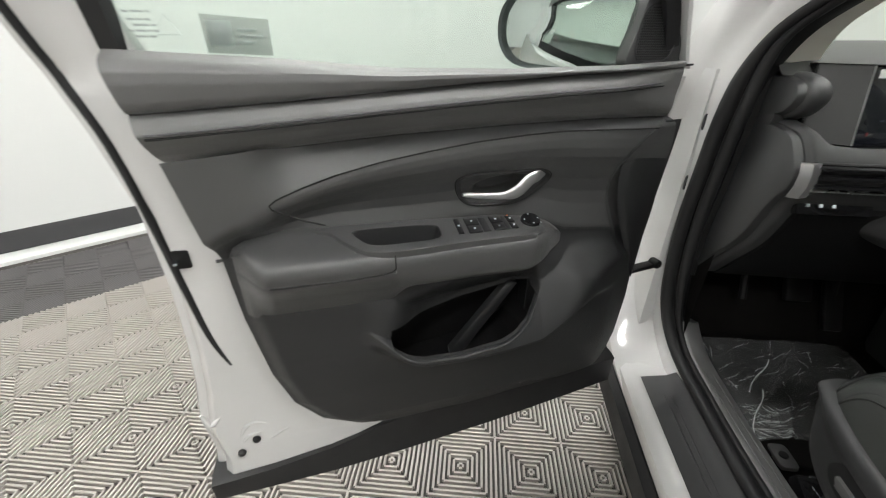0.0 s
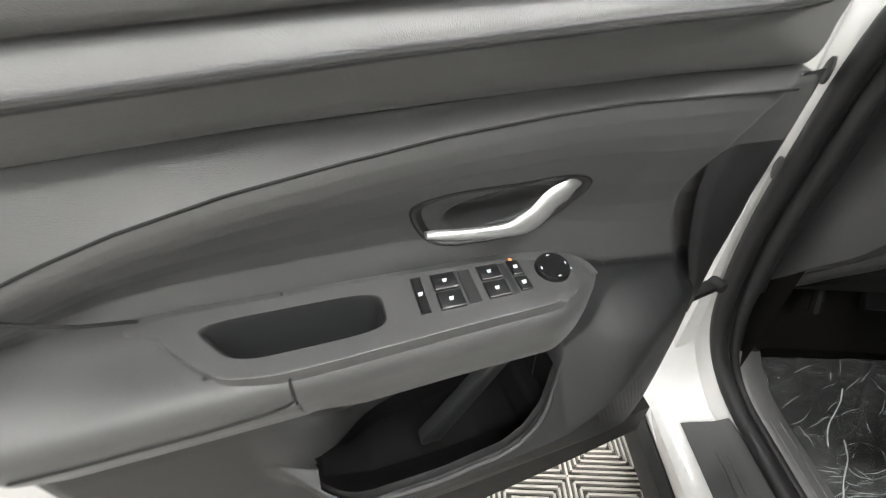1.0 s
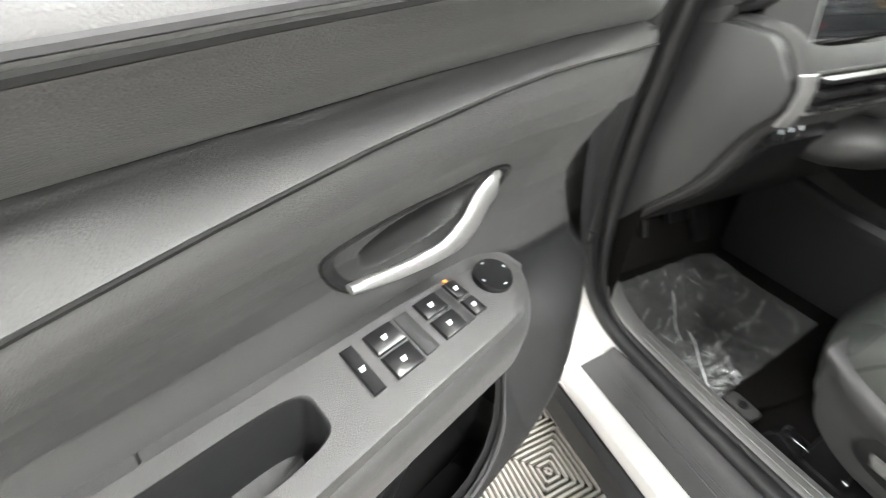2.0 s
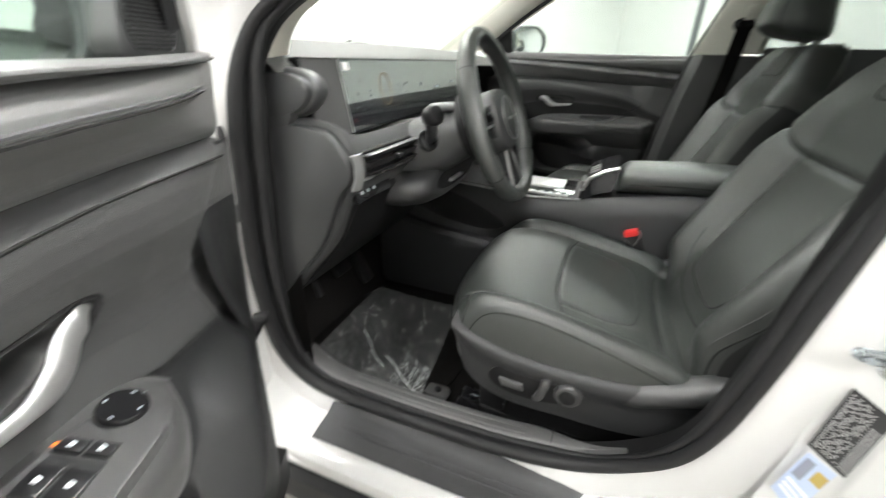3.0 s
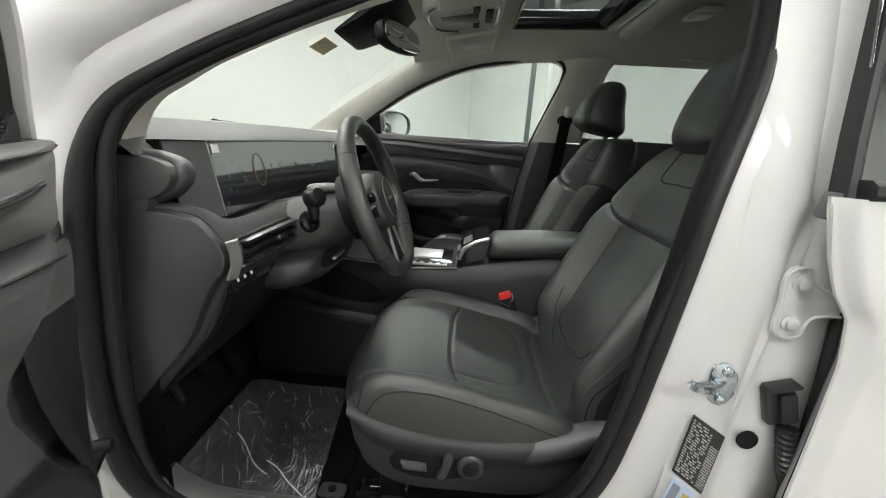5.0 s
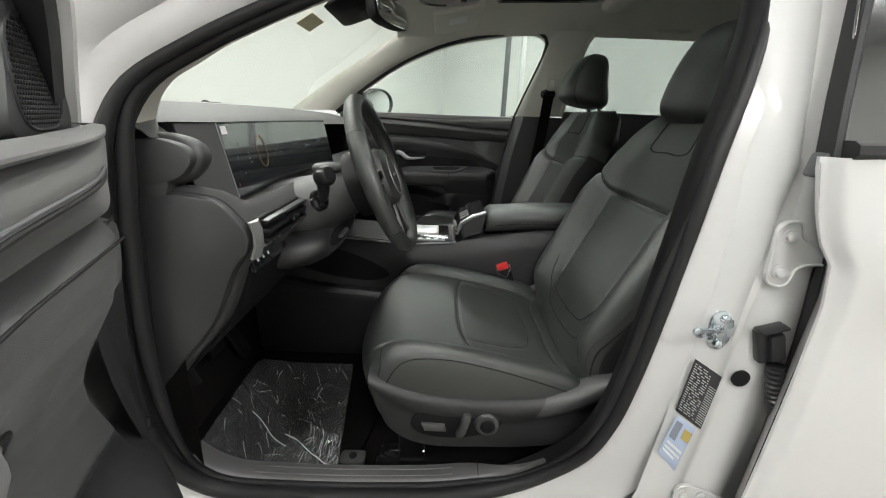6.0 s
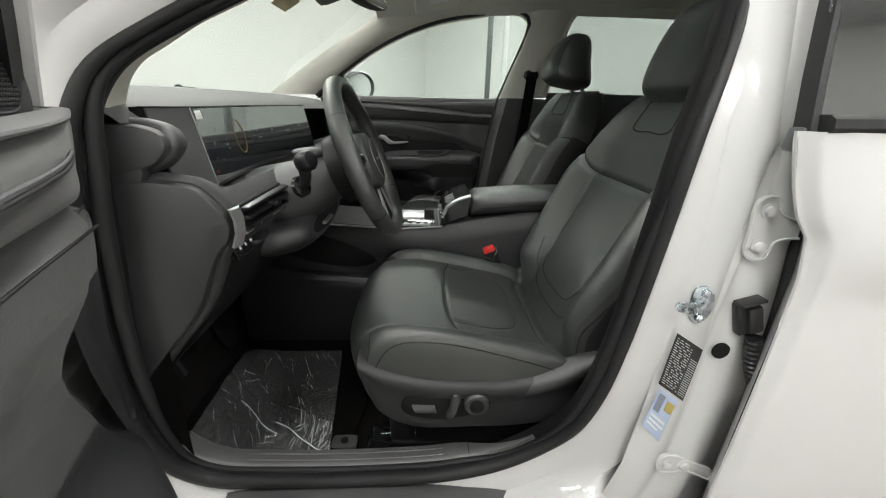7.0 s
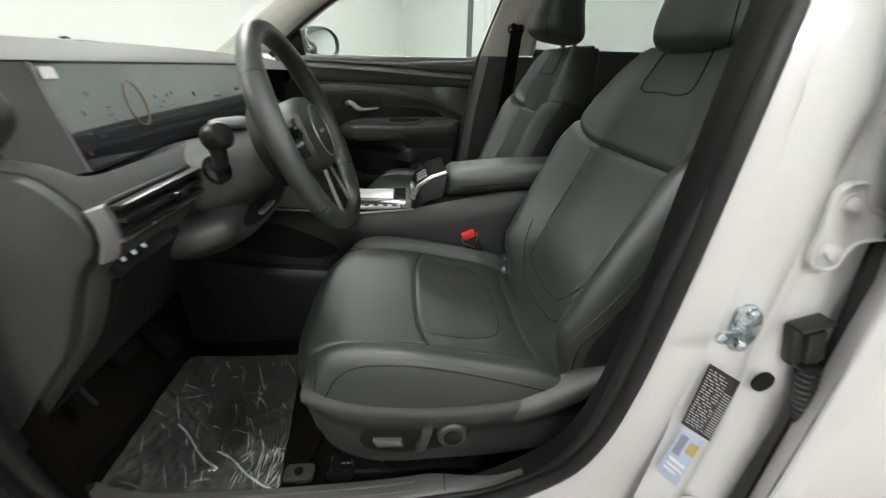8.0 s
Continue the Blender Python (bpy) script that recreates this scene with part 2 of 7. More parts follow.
def spline(pts, n, closed=False):
    """n points along a smooth curve through pts."""
    p = np.array(pts, float)
    m = len(p)
    if closed:
        ext = np.vstack([p[-1:], p, p[:2]])
        segs = m
    else:
        ext = np.vstack([2 * p[:1] - p[1:2], p, 2 * p[-1:] - p[-2:-1]])
        segs = m - 1
    # knots by chord length keep the curve from overshooting
    out = []
    for q in np.linspace(0, segs, n, endpoint=not closed):
        i = min(int(q), segs - 1)
        t = q - i
        p0, p1, p2, p3 = ext[i], ext[i + 1], ext[i + 2], ext[i + 3]
        d1, d0, d2 = np.linalg.norm(p2 - p1) + 1e-9, np.linalg.norm(p1 - p0) + 1e-9, np.linalg.norm(p3 - p2) + 1e-9
        m1 = ((p1 - p0) / d0 + (p2 - p1) / d1) / 2 * d1
        m2 = ((p2 - p1) / d1 + (p3 - p2) / d2) / 2 * d1
        out.append((2 * t**3 - 3 * t**2 + 1) * p1 + (t**3 - 2 * t**2 + t) * m1 + (-2 * t**3 + 3 * t**2) * p2 + (t**3 - t**2) * m2)
    return np.array(out)


def even(pts, n, closed=False):
    """n points spaced evenly along the smooth curve through pts."""
    c = spline(pts, max(len(pts) * 12, n * 2), closed)
    if closed:
        c = np.vstack([c, c[:1]])
    s = np.concatenate([[0], np.cumsum(np.linalg.norm(np.diff(c, axis=0), axis=1))])
    q = np.linspace(0, s[-1], n, endpoint=not closed)
    return np.array([[np.interp(k, s, c[:, j]) for j in range(c.shape[1])] for k in q])


def lerp(x, xs, ys):
    return float(np.interp(x, xs, ys))


def bump(x, c, w):
    return math.exp(-(((x - c) / w) ** 2))


def step(x, a, b):
    t = min(1, max(0, (x - a) / (b - a)))
    return t * t * (3 - 2 * t)


def grid(f, nu, nv, close_u=False, close_v=False, bm=None):
    """A sheet of quads: f(a, b) with a and b from 0 to 1."""
    bm = bm or bmesh.new()
    rows = [[bm.verts.new(f(i / (nu if close_u else nu - 1), j / (nv if close_v else nv - 1))) for j in range(nv)] for i in range(nu)]
    for i in range(nu if close_u else nu - 1):
        for j in range(nv if close_v else nv - 1):
            bm.faces.new((rows[i][j], rows[(i + 1) % nu][j], rows[(i + 1) % nu][(j + 1) % nv], rows[i][(j + 1) % nv]))
    return bm


def loft(rings, closed=True, caps=True, bm=None):
    """A skin through rings of points; all have the same count."""
    bm = bm or bmesh.new()
    vs = [[bm.verts.new(p) for p in r] for r in rings]
    n = len(vs[0])
    for a, b in zip(vs, vs[1:]):
        for j in range(n if closed else n - 1):
            bm.faces.new((a[j], a[(j + 1) % n], b[(j + 1) % n], b[j]))
    if caps and closed:
        for r in (vs[0], vs[-1]):
            f = bm.faces.new(r)
            bmesh.ops.triangulate(bm, faces=[f])
    return bm


def slab(outline, place, thick, bevel=0.004, bm=None):
    """A plate with rounded edges: outline in 2D, place(a, b, depth) gives the point; depth runs from 0 (face) to thick (back)."""
    bm = bm or bmesh.new()
    o = np.array(outline, float)
    nxt, prv = np.roll(o, -1, 0), np.roll(o, 1, 0)
    tang = nxt - prv
    nor = np.stack([tang[:, 1], -tang[:, 0]], 1)
    nor /= np.linalg.norm(nor, axis=1, keepdims=True) + 1e-9
    area = np.sum(o[:, 0] * nxt[:, 1] - o[:, 1] * nxt[:, 0])
    if area < 0:
        nor = -nor
    rings = []
    for inset, depth in ((bevel, 0), (bevel * 0.3, bevel * 0.3), (0, bevel), (0, max(bevel, thick - bevel)), (bevel, thick)):
        rings.append([place(*(q), depth) for q in o - nor * inset])
    return loft(rings, True, True, bm)


def tube(path, r, sides=10, closed=False, bm=None, caps=True):
    """A round rod along a path; r is a number or one radius for each point."""
    p = [Vector(q) for q in path]
    n = len(p)
    rr = [r] * n if isinstance(r, (int, float)) else list(r)
    rings = []
    ref = None
    for i in range(n):
        a = p[(i - 1) % n] if closed or i else p[0]
        b = p[(i + 1) % n] if closed or i < n - 1 else p[-1]
        t = (b - a).normalized()
        if ref is None:
            ref = t.orthogonal().normalized()
        ref = (ref - t * ref.dot(t)).normalized()
        side = t.cross(ref)
        rings.append([p[i] + (ref * math.cos(k) + side * math.sin(k)) * rr[i] for k in np.linspace(0, 2 * math.pi, sides, endpoint=False)])
    if closed:
        rings.append(rings[0])
        bm = loft(rings, True, False, bm)
        bmesh.ops.remove_doubles(bm, verts=bm.verts, dist=1e-6)
        return bm
    return loft(rings, True, caps, bm)


def box(size, m, bevel=0.004, bm=None, segs=2):
    """A box with rounded edges at the pose m."""
    b2 = bmesh.new()
    bmesh.ops.create_cube(b2, size=1, matrix=Matrix.Diagonal((*size, 1)))
    if bevel:
        bmesh.ops.bevel(b2, geom=b2.edges[:], offset=min(bevel, min(size) * 0.45), segments=segs, affect="EDGES", profile=0.5)
    bmesh.ops.transform(b2, matrix=m, verts=b2.verts)
    if bm is None:
        return b2
    me = bpy.data.meshes.new("tmp")
    b2.to_mesh(me)
    b2.free()
    bm.from_mesh(me)
    bpy.data.meshes.remove(me)
    return bm


def turned(profile, m, n=28, bm=None):
    """A turned body: profile is rows of (radius, height) along local z."""
    rings = [[m @ Vector((r * math.cos(k), r * math.sin(k), h)) for k in np.linspace(0, 2 * math.pi, n, endpoint=False)] for r, h in profile]
    return loft(rings, True, True, bm)


def oval(a, b, n=32, power=2.0, cx=0.0, cy=0.0):
    """A superellipse outline."""
    out = []
    for k in np.linspace(0, 2 * math.pi, n, endpoint=False):
        c, s = math.cos(k), math.sin(k)
        out.append((cx + a * math.copysign(abs(c) ** (2 / power), c), cy + b * math.copysign(abs(s) ** (2 / power), s)))
    return out


def axes(at, xa, ya):
    """A pose with the given x and y axes."""
    x = Vector(xa).normalized()
    z = x.cross(Vector(ya)).normalized()
    y = z.cross(x)
    return Matrix.Translation(at) @ Matrix((x, y, z)).transposed().to_4x4()

# ---- the room: walls stand at an angle to the car ----
ROOM = radians(46.8)
RA, RB = Vector((math.cos(ROOM), math.sin(ROOM), 0)), Vector((math.sin(ROOM), -math.cos(ROOM), 0))
A0, A1, B0, B1, HIGH = -4.6, 5.2, -4.10, 4.9, 3.3


def room(a, b, z=0.0):
    return RA * a + RB * b + Vector((0, 0, z))


def room_box(name, a0, a1, b0, b1, z0, z1, mat, bevel=0.0, **tags):
    bm = box((a1 - a0, b1 - b0, z1 - z0), Matrix.Translation(room((a0 + a1) / 2, (b0 + b1) / 2, (z0 + z1) / 2)) @ Matrix((RA, RB, (0, 0, 1))).transposed().to_4x4(), bevel)
    return tagged(part(name, bm, mat, smooth=bevel > 0), **tags)


def build_room():
    room_box("wall_north", A0 - 0.15, A1 + 0.15, B0 - 0.15, B0, 0, HIGH, WALL_PAINT, label="plain white painted photo room wall", category="wall", kind="structure")
    room_box("wall_south", A0 - 0.15, A1 + 0.15, B1, B1 + 0.15, 0, HIGH, WALL_PAINT, label="plain white painted photo room wall", category="wall", kind="structure")
    room_box("wall_east", A1, A1 + 0.15, B0, B1, 0, HIGH, WALL_PAINT, label="plain white painted photo room wall", category="wall", kind="structure")
    room_box("wall_west", A0 - 0.15, A0, B0, B1, 0, HIGH, WALL_PAINT, label="plain white painted photo room wall", category="wall", kind="structure")
    room_box("ceiling", A0 - 0.15, A1 + 0.15, B0 - 0.15, B1 + 0.15, HIGH, HIGH + 0.12, CEIL_PAINT, label="white painted photo room ceiling", category="ceiling", kind="structure")
    room_box("baseboard", A0, A1, B0, B0 + 0.014, 0.012, 0.135, BASE_BLACK, 0.004, label="dark grey vinyl baseboard along the white wall", category="baseboard", kind="structure")
    room_box("baseboard", A0, A1, B1 - 0.014, B1, 0.012, 0.135, BASE_BLACK, 0.004, label="dark grey vinyl baseboard along the white wall", category="baseboard", kind="structure")
    room_box("baseboard", A1 - 0.014, A1, B0 + 0.016, B1 - 0.016, 0.012, 0.135, BASE_BLACK, 0.004, label="dark grey vinyl baseboard along the white wall", category="baseboard", kind="structure")
    room_box("trim", A0, A1, B0 + 0.0, B0 + 0.15, -0.02, 0.011, WALL_PAINT, 0.004, label="white painted floor strip below the baseboard", category="trim", kind="structure")
    # steel post beside the far wall, seen through the passenger window
    p = thing("door_frame_post", (3.44, -0.26, 0), "grey steel post standing before the white wall", "post")
    for k, w, d in ((0.0, 0.07, 0.05), (0.17, 0.05, 0.05)):
        part("upright", box((w, d, 2.9), Matrix.Translation(Vector((3.44, -0.26 - k, 1.46))), 0.004), MIRROR_GREY if k == 0 else PAINTED_STEEL, p)
    part("foot_plate", box((0.16, 0.3, 0.012), Matrix.Translation(Vector((3.44, -0.34, 0.013))), 0.003), PAINTED_STEEL, p)
    # ceiling light panels
    for i in range(3):
        for j in range(3):
            a, b = -2.5 + i * 2.7, -2.6 + j * 2.7
            lamp = thing("ceiling_light", room(a, b, HIGH), "white rectangular ceiling light panel, switched on", "ceiling light", "ceiling lights")
            m = Matrix.Translation(room(a, b, HIGH - 0.03)) @ Matrix((RA, RB, (0, 0, 1))).transposed().to_4x4()
            part("frame", box((1.3, 0.42, 0.055), m @ pose(0, 0, 0.003), 0.006), PAINTED_STEEL, lamp)
            part("diffuser", box((1.22, 0.34, 0.012), m @ pose(0, 0, -0.028), 0.003), PANEL_GLOW, lamp)


build_room()

# ---- front doors: local u from the hinge edge to the latch edge, z up, n towards the cabin ----
FRONT_EDGE = ((0.421, 0.50), (0.43, 0.40), (0.463, 0.121), (0.477, 0.053), (0.51, 0.018), (0.55, -0.001), (0.647, -0.012), (0.70, -0.008), (1.0, -0.004), (1.045, 0.004), (1.06, 0.022), (1.2, 0.030))
REAR_EDGE = ((0.421, 0.512), (0.438, 0.611), (0.481, 0.688), (0.542, 0.734), (0.625, 0.76), (0.759, 0.78), (0.87, 0.789), (1.023, 0.816), (1.086, 0.83), (1.17, 0.843))


def u_front(z):
    return lerp(z, *zip(*FRONT_EDGE))


def u_rear(z):
    return lerp(z, *zip(*REAR_EDGE))


def z_belt(u):
    return lerp(u, (0.0, 0.15, 0.34, 0.51, 0.665, 0.834), (1.146, 1.139, 1.136, 1.139, 1.152, 1.162))


def z_pad(u):
    return lerp(u, (0.0, 0.104, 0.261, 0.434, 0.657, 0.816), (1.1365, 1.133, 1.127, 1.117, 1.101, 1.092))


def z_insert(u):
    return lerp(u, (0.0, 0.04, 0.178, 0.331, 0.511, 0.67, 0.83), (1.054, 1.055, 1.056, 1.053, 1.047, 1.037, 1.025))


def z_line(u):
    """The thin seam that bounds the hollow round the inner handle."""
    return lerp(u, (0.04, 0.10, 0.195, 0.241, 0.299, 0.388, 0.466, 0.538, 0.606, 0.65, 0.682, 0.699), (1.040, 1.041, 1.0435, 1.044, 1.042, 1.0355, 1.0255, 1.0145, 0.999, 0.985, 0.973, 0.965))


def z_shelf(u):
    """Where the armrest meets the panel."""
    return lerp(u, (0.0, 0.19, 0.22, 0.27, 0.335, 0.479, 0.608, 0.69, 0.75, 0.79), (0.835, 0.858, 0.870, 0.886, 0.894, 0.899, 0.904, 0.902, 0.893, 0.872))


def ridge(u):
    """Height of the lip that bounds the door pocket and runs on up to the hinge edge."""
    return lerp(u, (-0.02, 0.063, 0.126, 0.173, 0.215, 0.25, 0.33, 0.41, 0.485, 0.53, 0.60, 0.72), (0.748, 0.745, 0.736, 0.715, 0.680, 0.655, 0.643, 0.640, 0.645, 0.665, 0.70, 0.72))


def depth_lower(u, z):
    base = lerp(z, (0.42, 0.435, 0.47, 0.56, 0.66, 0.76, 0.82, 0.86, 0.93), (-0.006, 0.006, 0.014, 0.022, 0.028, 0.028, 0.022, 0.012, 0.0))
    r = ridge(u)
    up = step(u, -0.02, 0.08) * (1 - step(u, 0.50, 0.60))
    # the lip: steep below, sloping back above
    if z < r:
        base += 0.052 * up * math.exp(-((r - z) / 0.022) ** 2)
    else:
        base += 0.052 * up * (1 - min(1, (z - r) / 0.10) ** 1.2)
    n = base * step(u, -0.02, 0.06) * (1 - 0.8 * step(u, u_rear(z) - 0.04, u_rear(z)))
    # towards the hinge edge it runs up into the middle panel, behind the dark cover
    zs = z_shelf(u)
    w = (1 - step(u, 0.20, 0.27)) * step(z, zs - 0.09, zs - 0.012)
    n += (depth_plain(u, max(z, zs - 0.02)) - n) * w
    # the pocket: sharp lip below and in front, soft above and behind
    top = mouth_high(u) + 0.012
    n -= 0.050 * step(z, mouth_low(u) - 0.0015, mouth_low(u) + 0.006) * (1 - step(z, top - 0.05, top + 0.035)) * step(u, 0.243, 0.256) * (1 - step(u, 0.46, 0.60))
    n -= 0.014 * (1 - step(u, u_cover(z) - 0.012, u_cover(z) + 0.004)) * (1 - w)
    return cap(u, z, n)


def u_cover(z):
    """Rear edge of the dark cover at the hinge edge."""
    return lerp(z, (0.67, 0.699, 0.759, 0.844, 0.90, 0.935, 0.97, 1.0, 1.02, 1.04, 1.052, 1.08), (-0.03, -0.006, 0.040, 0.082, 0.102, 0.110, 0.111, 0.102, 0.086, 0.058, 0.030, -0.02))


def mouth_low(u):
    return lerp(u, (0.245, 0.262, 0.275, 0.30, 0.33, 0.41, 0.485, 0.52, 0.55, 0.575), (0.748, 0.715, 0.694, 0.672, 0.658, 0.649, 0.653, 0.668, 0.685, 0.702))


def mouth_high(u):
    return lerp(u, (0.245, 0.275, 0.32, 0.40, 0.49, 0.55, 0.575), (0.750, 0.762, 0.762, 0.752, 0.730, 0.712, 0.704))


def hole_high(u):
    return mouth_low(u) + 0.72 * (mouth_high(u) - mouth_low(u))


def handle_d(u, z):
    du, dz = u - 0.327, z - 0.949 - (0.327 - u) * 0.10
    return ((abs(du) / 0.056) ** 2.6 + (abs(dz) / 0.0215) ** 2.4) ** 0.4


def depth_mid(u, z):
    return depth_plain(u, z) - 0.034 * (1 - step(handle_d(u, z), 0.6, 1.02))


def depth_plain(u, z):
    zi, zl, zs = z_insert(u), z_line(u), z_shelf(u)
    top, line = 0.002, 0.031
    if z > zl:
        n = line + (top - line) * (z - zl) / max(1e-3, zi - zl)
    else:
        t = (zl - z) / max(1e-3, zl - zs)
        n = lerp(t, (0, 0.08, 0.16, 0.25, 0.36, 0.50, 0.64, 0.78, 0.90, 1.0), (0.031, 0.0325, 0.0315, 0.027, 0.016, 0.001, -0.009, -0.012, -0.009, -0.006))
    n -= 0.012 * (1 - step(u, u_cover(z) - 0.016, u_cover(z) + 0.003))
    flat = 0.03
    n = n + (flat - n) * step(u, 0.64, 0.74) * step(z, zs - 0.01, zs + 0.05)
    return n


def cap(u, z, n):
    """Keeps the trim low towards its hinge edge."""
    lim = lerp(z, (0.70, 0.80, 0.87), (0.48, 0.48, 0.30)) * (u + lerp(z, (0.68, 0.90, 1.03, 1.09, 1.14), (-0.014, -0.008, 0.035, 0.03, 0.055)))
    k = 0.007
    return n - k * math.log1p(math.exp(min(40, (n - lim) / k)))


def front_round(u, z, deep):
    """How far the pads round back towards their front end."""
    t = min(1, max(0, (u - u_front(z)) / 0.10))
    return 0.04 * max(0, 1 - t / 0.07)


def armrest_ring(u, T, piece="all"):
    """Cross-section of the armrest at u, from its root over the top to its underside; a pad's ring ends at its seam."""
    size = step(u, 0.195, 0.30) * (1 - 1.35 * step(u, 0.715, 0.782))
    zs = z_shelf(u)
    out = 0.074 * (0.35 + 0.65 * size)
    ztop = zs + 0.005 * step(u, 0.625, 0.69)
    zf = lerp(u, (0.2, 0.235, 0.28, 0.40, 0.53, 0.62, 0.735, 0.78), (0.852, 0.866, 0.878, 0.880, 0.879, 0.880, 0.882, 0.886))
    low = zf - 0.03 - 0.035 * size
    pts = [(-0.035, ztop - 0.001), (0.004, ztop - 0.001), (0.03, ztop - 0.002 - (ztop - zf) * 0.36), (out * 0.80, zf + 0.003), (out * 0.93, zf - 0.003), (out, zf - 0.016), (out * 0.985, zf - 0.03),
           (out * 0.86, low), (0.02, low - 0.012), (-0.03, low - 0.014)]
    # behind the pocket the underside runs down into the lower panel
    f = step(u, 0.47, 0.535)
    foot = min(0.024, out * 0.8)
    run = [(out * 0.985 + (foot - out * 0.985) * k, zf - 0.03 - 0.085 * k ** 0.8) for k in (0.35, 0.75, 1.0)]
    pts[7:] = [tuple(p[i] + (q[i] - p[i]) * f for i in (0, 1)) for p, q in zip(pts[7:], run)]
    if piece == "pad":
        pts = pts[:7]
    elif piece == "fairing":
        pts = [(out * 0.92, zf - 0.0295)] + pts[6:]
    if u < 0.26:
        k = math.sqrt(max(0.0, 1 - ((0.26 - u) / 0.07) ** 2))
        pts = [(-0.020 + (n + 0.020) * k, zf - 0.020 + (z - zf + 0.020) * k) for n, z in pts]
    dip = 0.052 * step(u, 0.436, 0.446) * (1 - step(u, 0.580, 0.588))
    ring = even(pts, 40)
    for q in ring:
        if q[1] > zf - 0.004:
            q[1] -= dip * step(q[0], 0.010, 0.014) * (1 - step(q[0], 0.052, 0.056))
    return [T(u, z, n) for n, z in ring]


def build_door_inside(door, T, near=True):
    """The trim of a front door, all parts under one panel."""
    def sheet(f_low, f_high, depth, rows, cols=120):
        def f(a, b):
            # rows follow the two bounding lines; columns run from hinge edge to latch edge
            z0 = 0.9
            u = 0
            for _ in range(4):
                u = u_front(z0) + (u_rear(z0) - u_front(z0)) * a
                z0 = f_low(u) + (f_high(u) - f_low(u)) * b
            return T(u, z0, cap(u, z0, depth(u, z0, b)))
        return grid(f, cols, rows)

    belt = part("belt_pad", sheet(z_pad, z_belt, lambda u, z, b: lerp(b, (0, 0.06, 0.2, 0.5, 0.72, 0.88, 1), (0.031, 0.041, 0.046, 0.050, 0.049, 0.040, 0.018)) - front_round(u, z, 0.04), 22), TRIM_SOFT, door, "soft dark grey belt pad below the window")
    upper = part("upper_pad", sheet(z_insert, lambda u: z_pad(u) + 0.005, lambda u, z, b: lerp(b, (0, 0.03, 0.08, 0.2, 0.4, 0.52, 0.60, 0.64, 0.72, 0.85, 0.92, 1), (0.006, 0.011, 0.018, 0.029, 0.041, 0.046, 0.048, 0.048, 0.046, 0.040, 0.034, 0.024)) - front_round(u, z, 0.046), 40), TRIM_SOFT, door, "soft dark grey pad with a double stitched seam")
    part("mid_panel", sheet(lambda u: z_shelf(u) - 0.02, lambda u: z_insert(u) + 0.006, lambda u, z, b: depth_mid(u, z), 100, 230), TRIM_MID, door, "smooth dark grey panel hollowed round the handle")

    def lower(a, b):
        z = 0.422 + (0.925 - 0.422) * b
        for _ in range(3):
            u = u_front(z) + (u_rear(z) - u_front(z)) * a
            z = lerp(b, (0, 0.45, 0.62, 1), (0.422, mouth_low(u), hole_high(u), 0.925))
        return u, (min(z, z_shelf(u) - 0.006) if z > 0.8 else z)
    bml = bmesh.new()
    na = 300
    bs = np.concatenate([np.linspace(0, 0.436, 96), [0.442, 0.447, 0.4485, 0.45, 0.453, 0.458, 0.465], np.linspace(0.475, 0.62, 44), np.linspace(0.624, 1, 84)])
    nb = len(bs)
    uz = [[lower(i / (na - 1), b) for b in bs] for i in range(na)]
    vs = [[bml.verts.new(T(u, z, depth_lower(u, z) - (0.012 if i in (0, na - 1) else 0))) for u, z in row] for i, row in enumerate(uz)]
    for i in range(na - 1):
        for j in range(nb - 1):
            u = (uz[i][j][0] + uz[i + 1][j + 1][0]) / 2
            if not (0.252 < u < 0.54 and 0.4495 < bs[j] < 0.618):
                bml.faces.new((vs[i][j], vs[i + 1][j], vs[i + 1][j + 1], vs[i][j + 1]))
    low_panel = part("lower_panel", bml, TRIM_LOW, door, "grained black lower panel with a deep moulded pocket")

    def bin_ring(u):
        """The pocket's bin: from the opening's top edge back, down, forward and up behind the lip."""
        zt, zl = hole_high(u) + 0.004, mouth_low(u)
        nt = depth_lower(u, zt) - 0.003
        front = [(zl - d, depth_lower(u, zl - d) - 0.009) for d in (0.08, 0.05, 0.02, 0.006, 0.0)]
        return [T(u, z, n) for z, n in [(zt, nt), (zt - 0.012, nt - 0.05), (zt - 0.03, nt - 0.07), (zl - 0.02, nt - 0.075), (zl - 0.085, nt - 0.07)] + front]
    bins = [bin_ring(u) for u in np.linspace(0.247, 0.545, 60)]
    bmp = loft(bins, False, False)
    for end in (bins[0], bins[-1]):
        bmesh.ops.triangulate(bmp, faces=[bmp.faces.new([bmp.verts.new(p) for p in end])])
    # near-black colour stands for the shade deep in the bin
    part("pocket", bmp, TRIM_DARK, low_panel, "deep door pocket, its inner shade painted near-black")
    lip = even([(u, mouth_low(u) - 0.004) for u in (0.252, 0.262, 0.275, 0.30, 0.33, 0.37, 0.41, 0.45, 0.485)], 60)
    part("pocket_lip", tube([T(u, z, depth_lower(u, z) - 0.0030) for u, z in lip], [0.0046 * min(1, 0.1 + min(i, 59 - i) / 8) for i in range(60)], 8), TRIM_LOW, low_panel, "rounded lip of the pocket")
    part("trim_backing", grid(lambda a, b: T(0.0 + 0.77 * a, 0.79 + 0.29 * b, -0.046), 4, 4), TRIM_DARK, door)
    # pocket divider
    part("pocket_divider", slab([(0.412, 0.575), (0.414, 0.590), (0.300, 0.738), (0.288, 0.745), (0.272, 0.735), (0.384, 0.575)], lambda a, b, d: T(a, b, -0.006 - d), 0.022, 0.006), TRIM_LOW, low_panel)
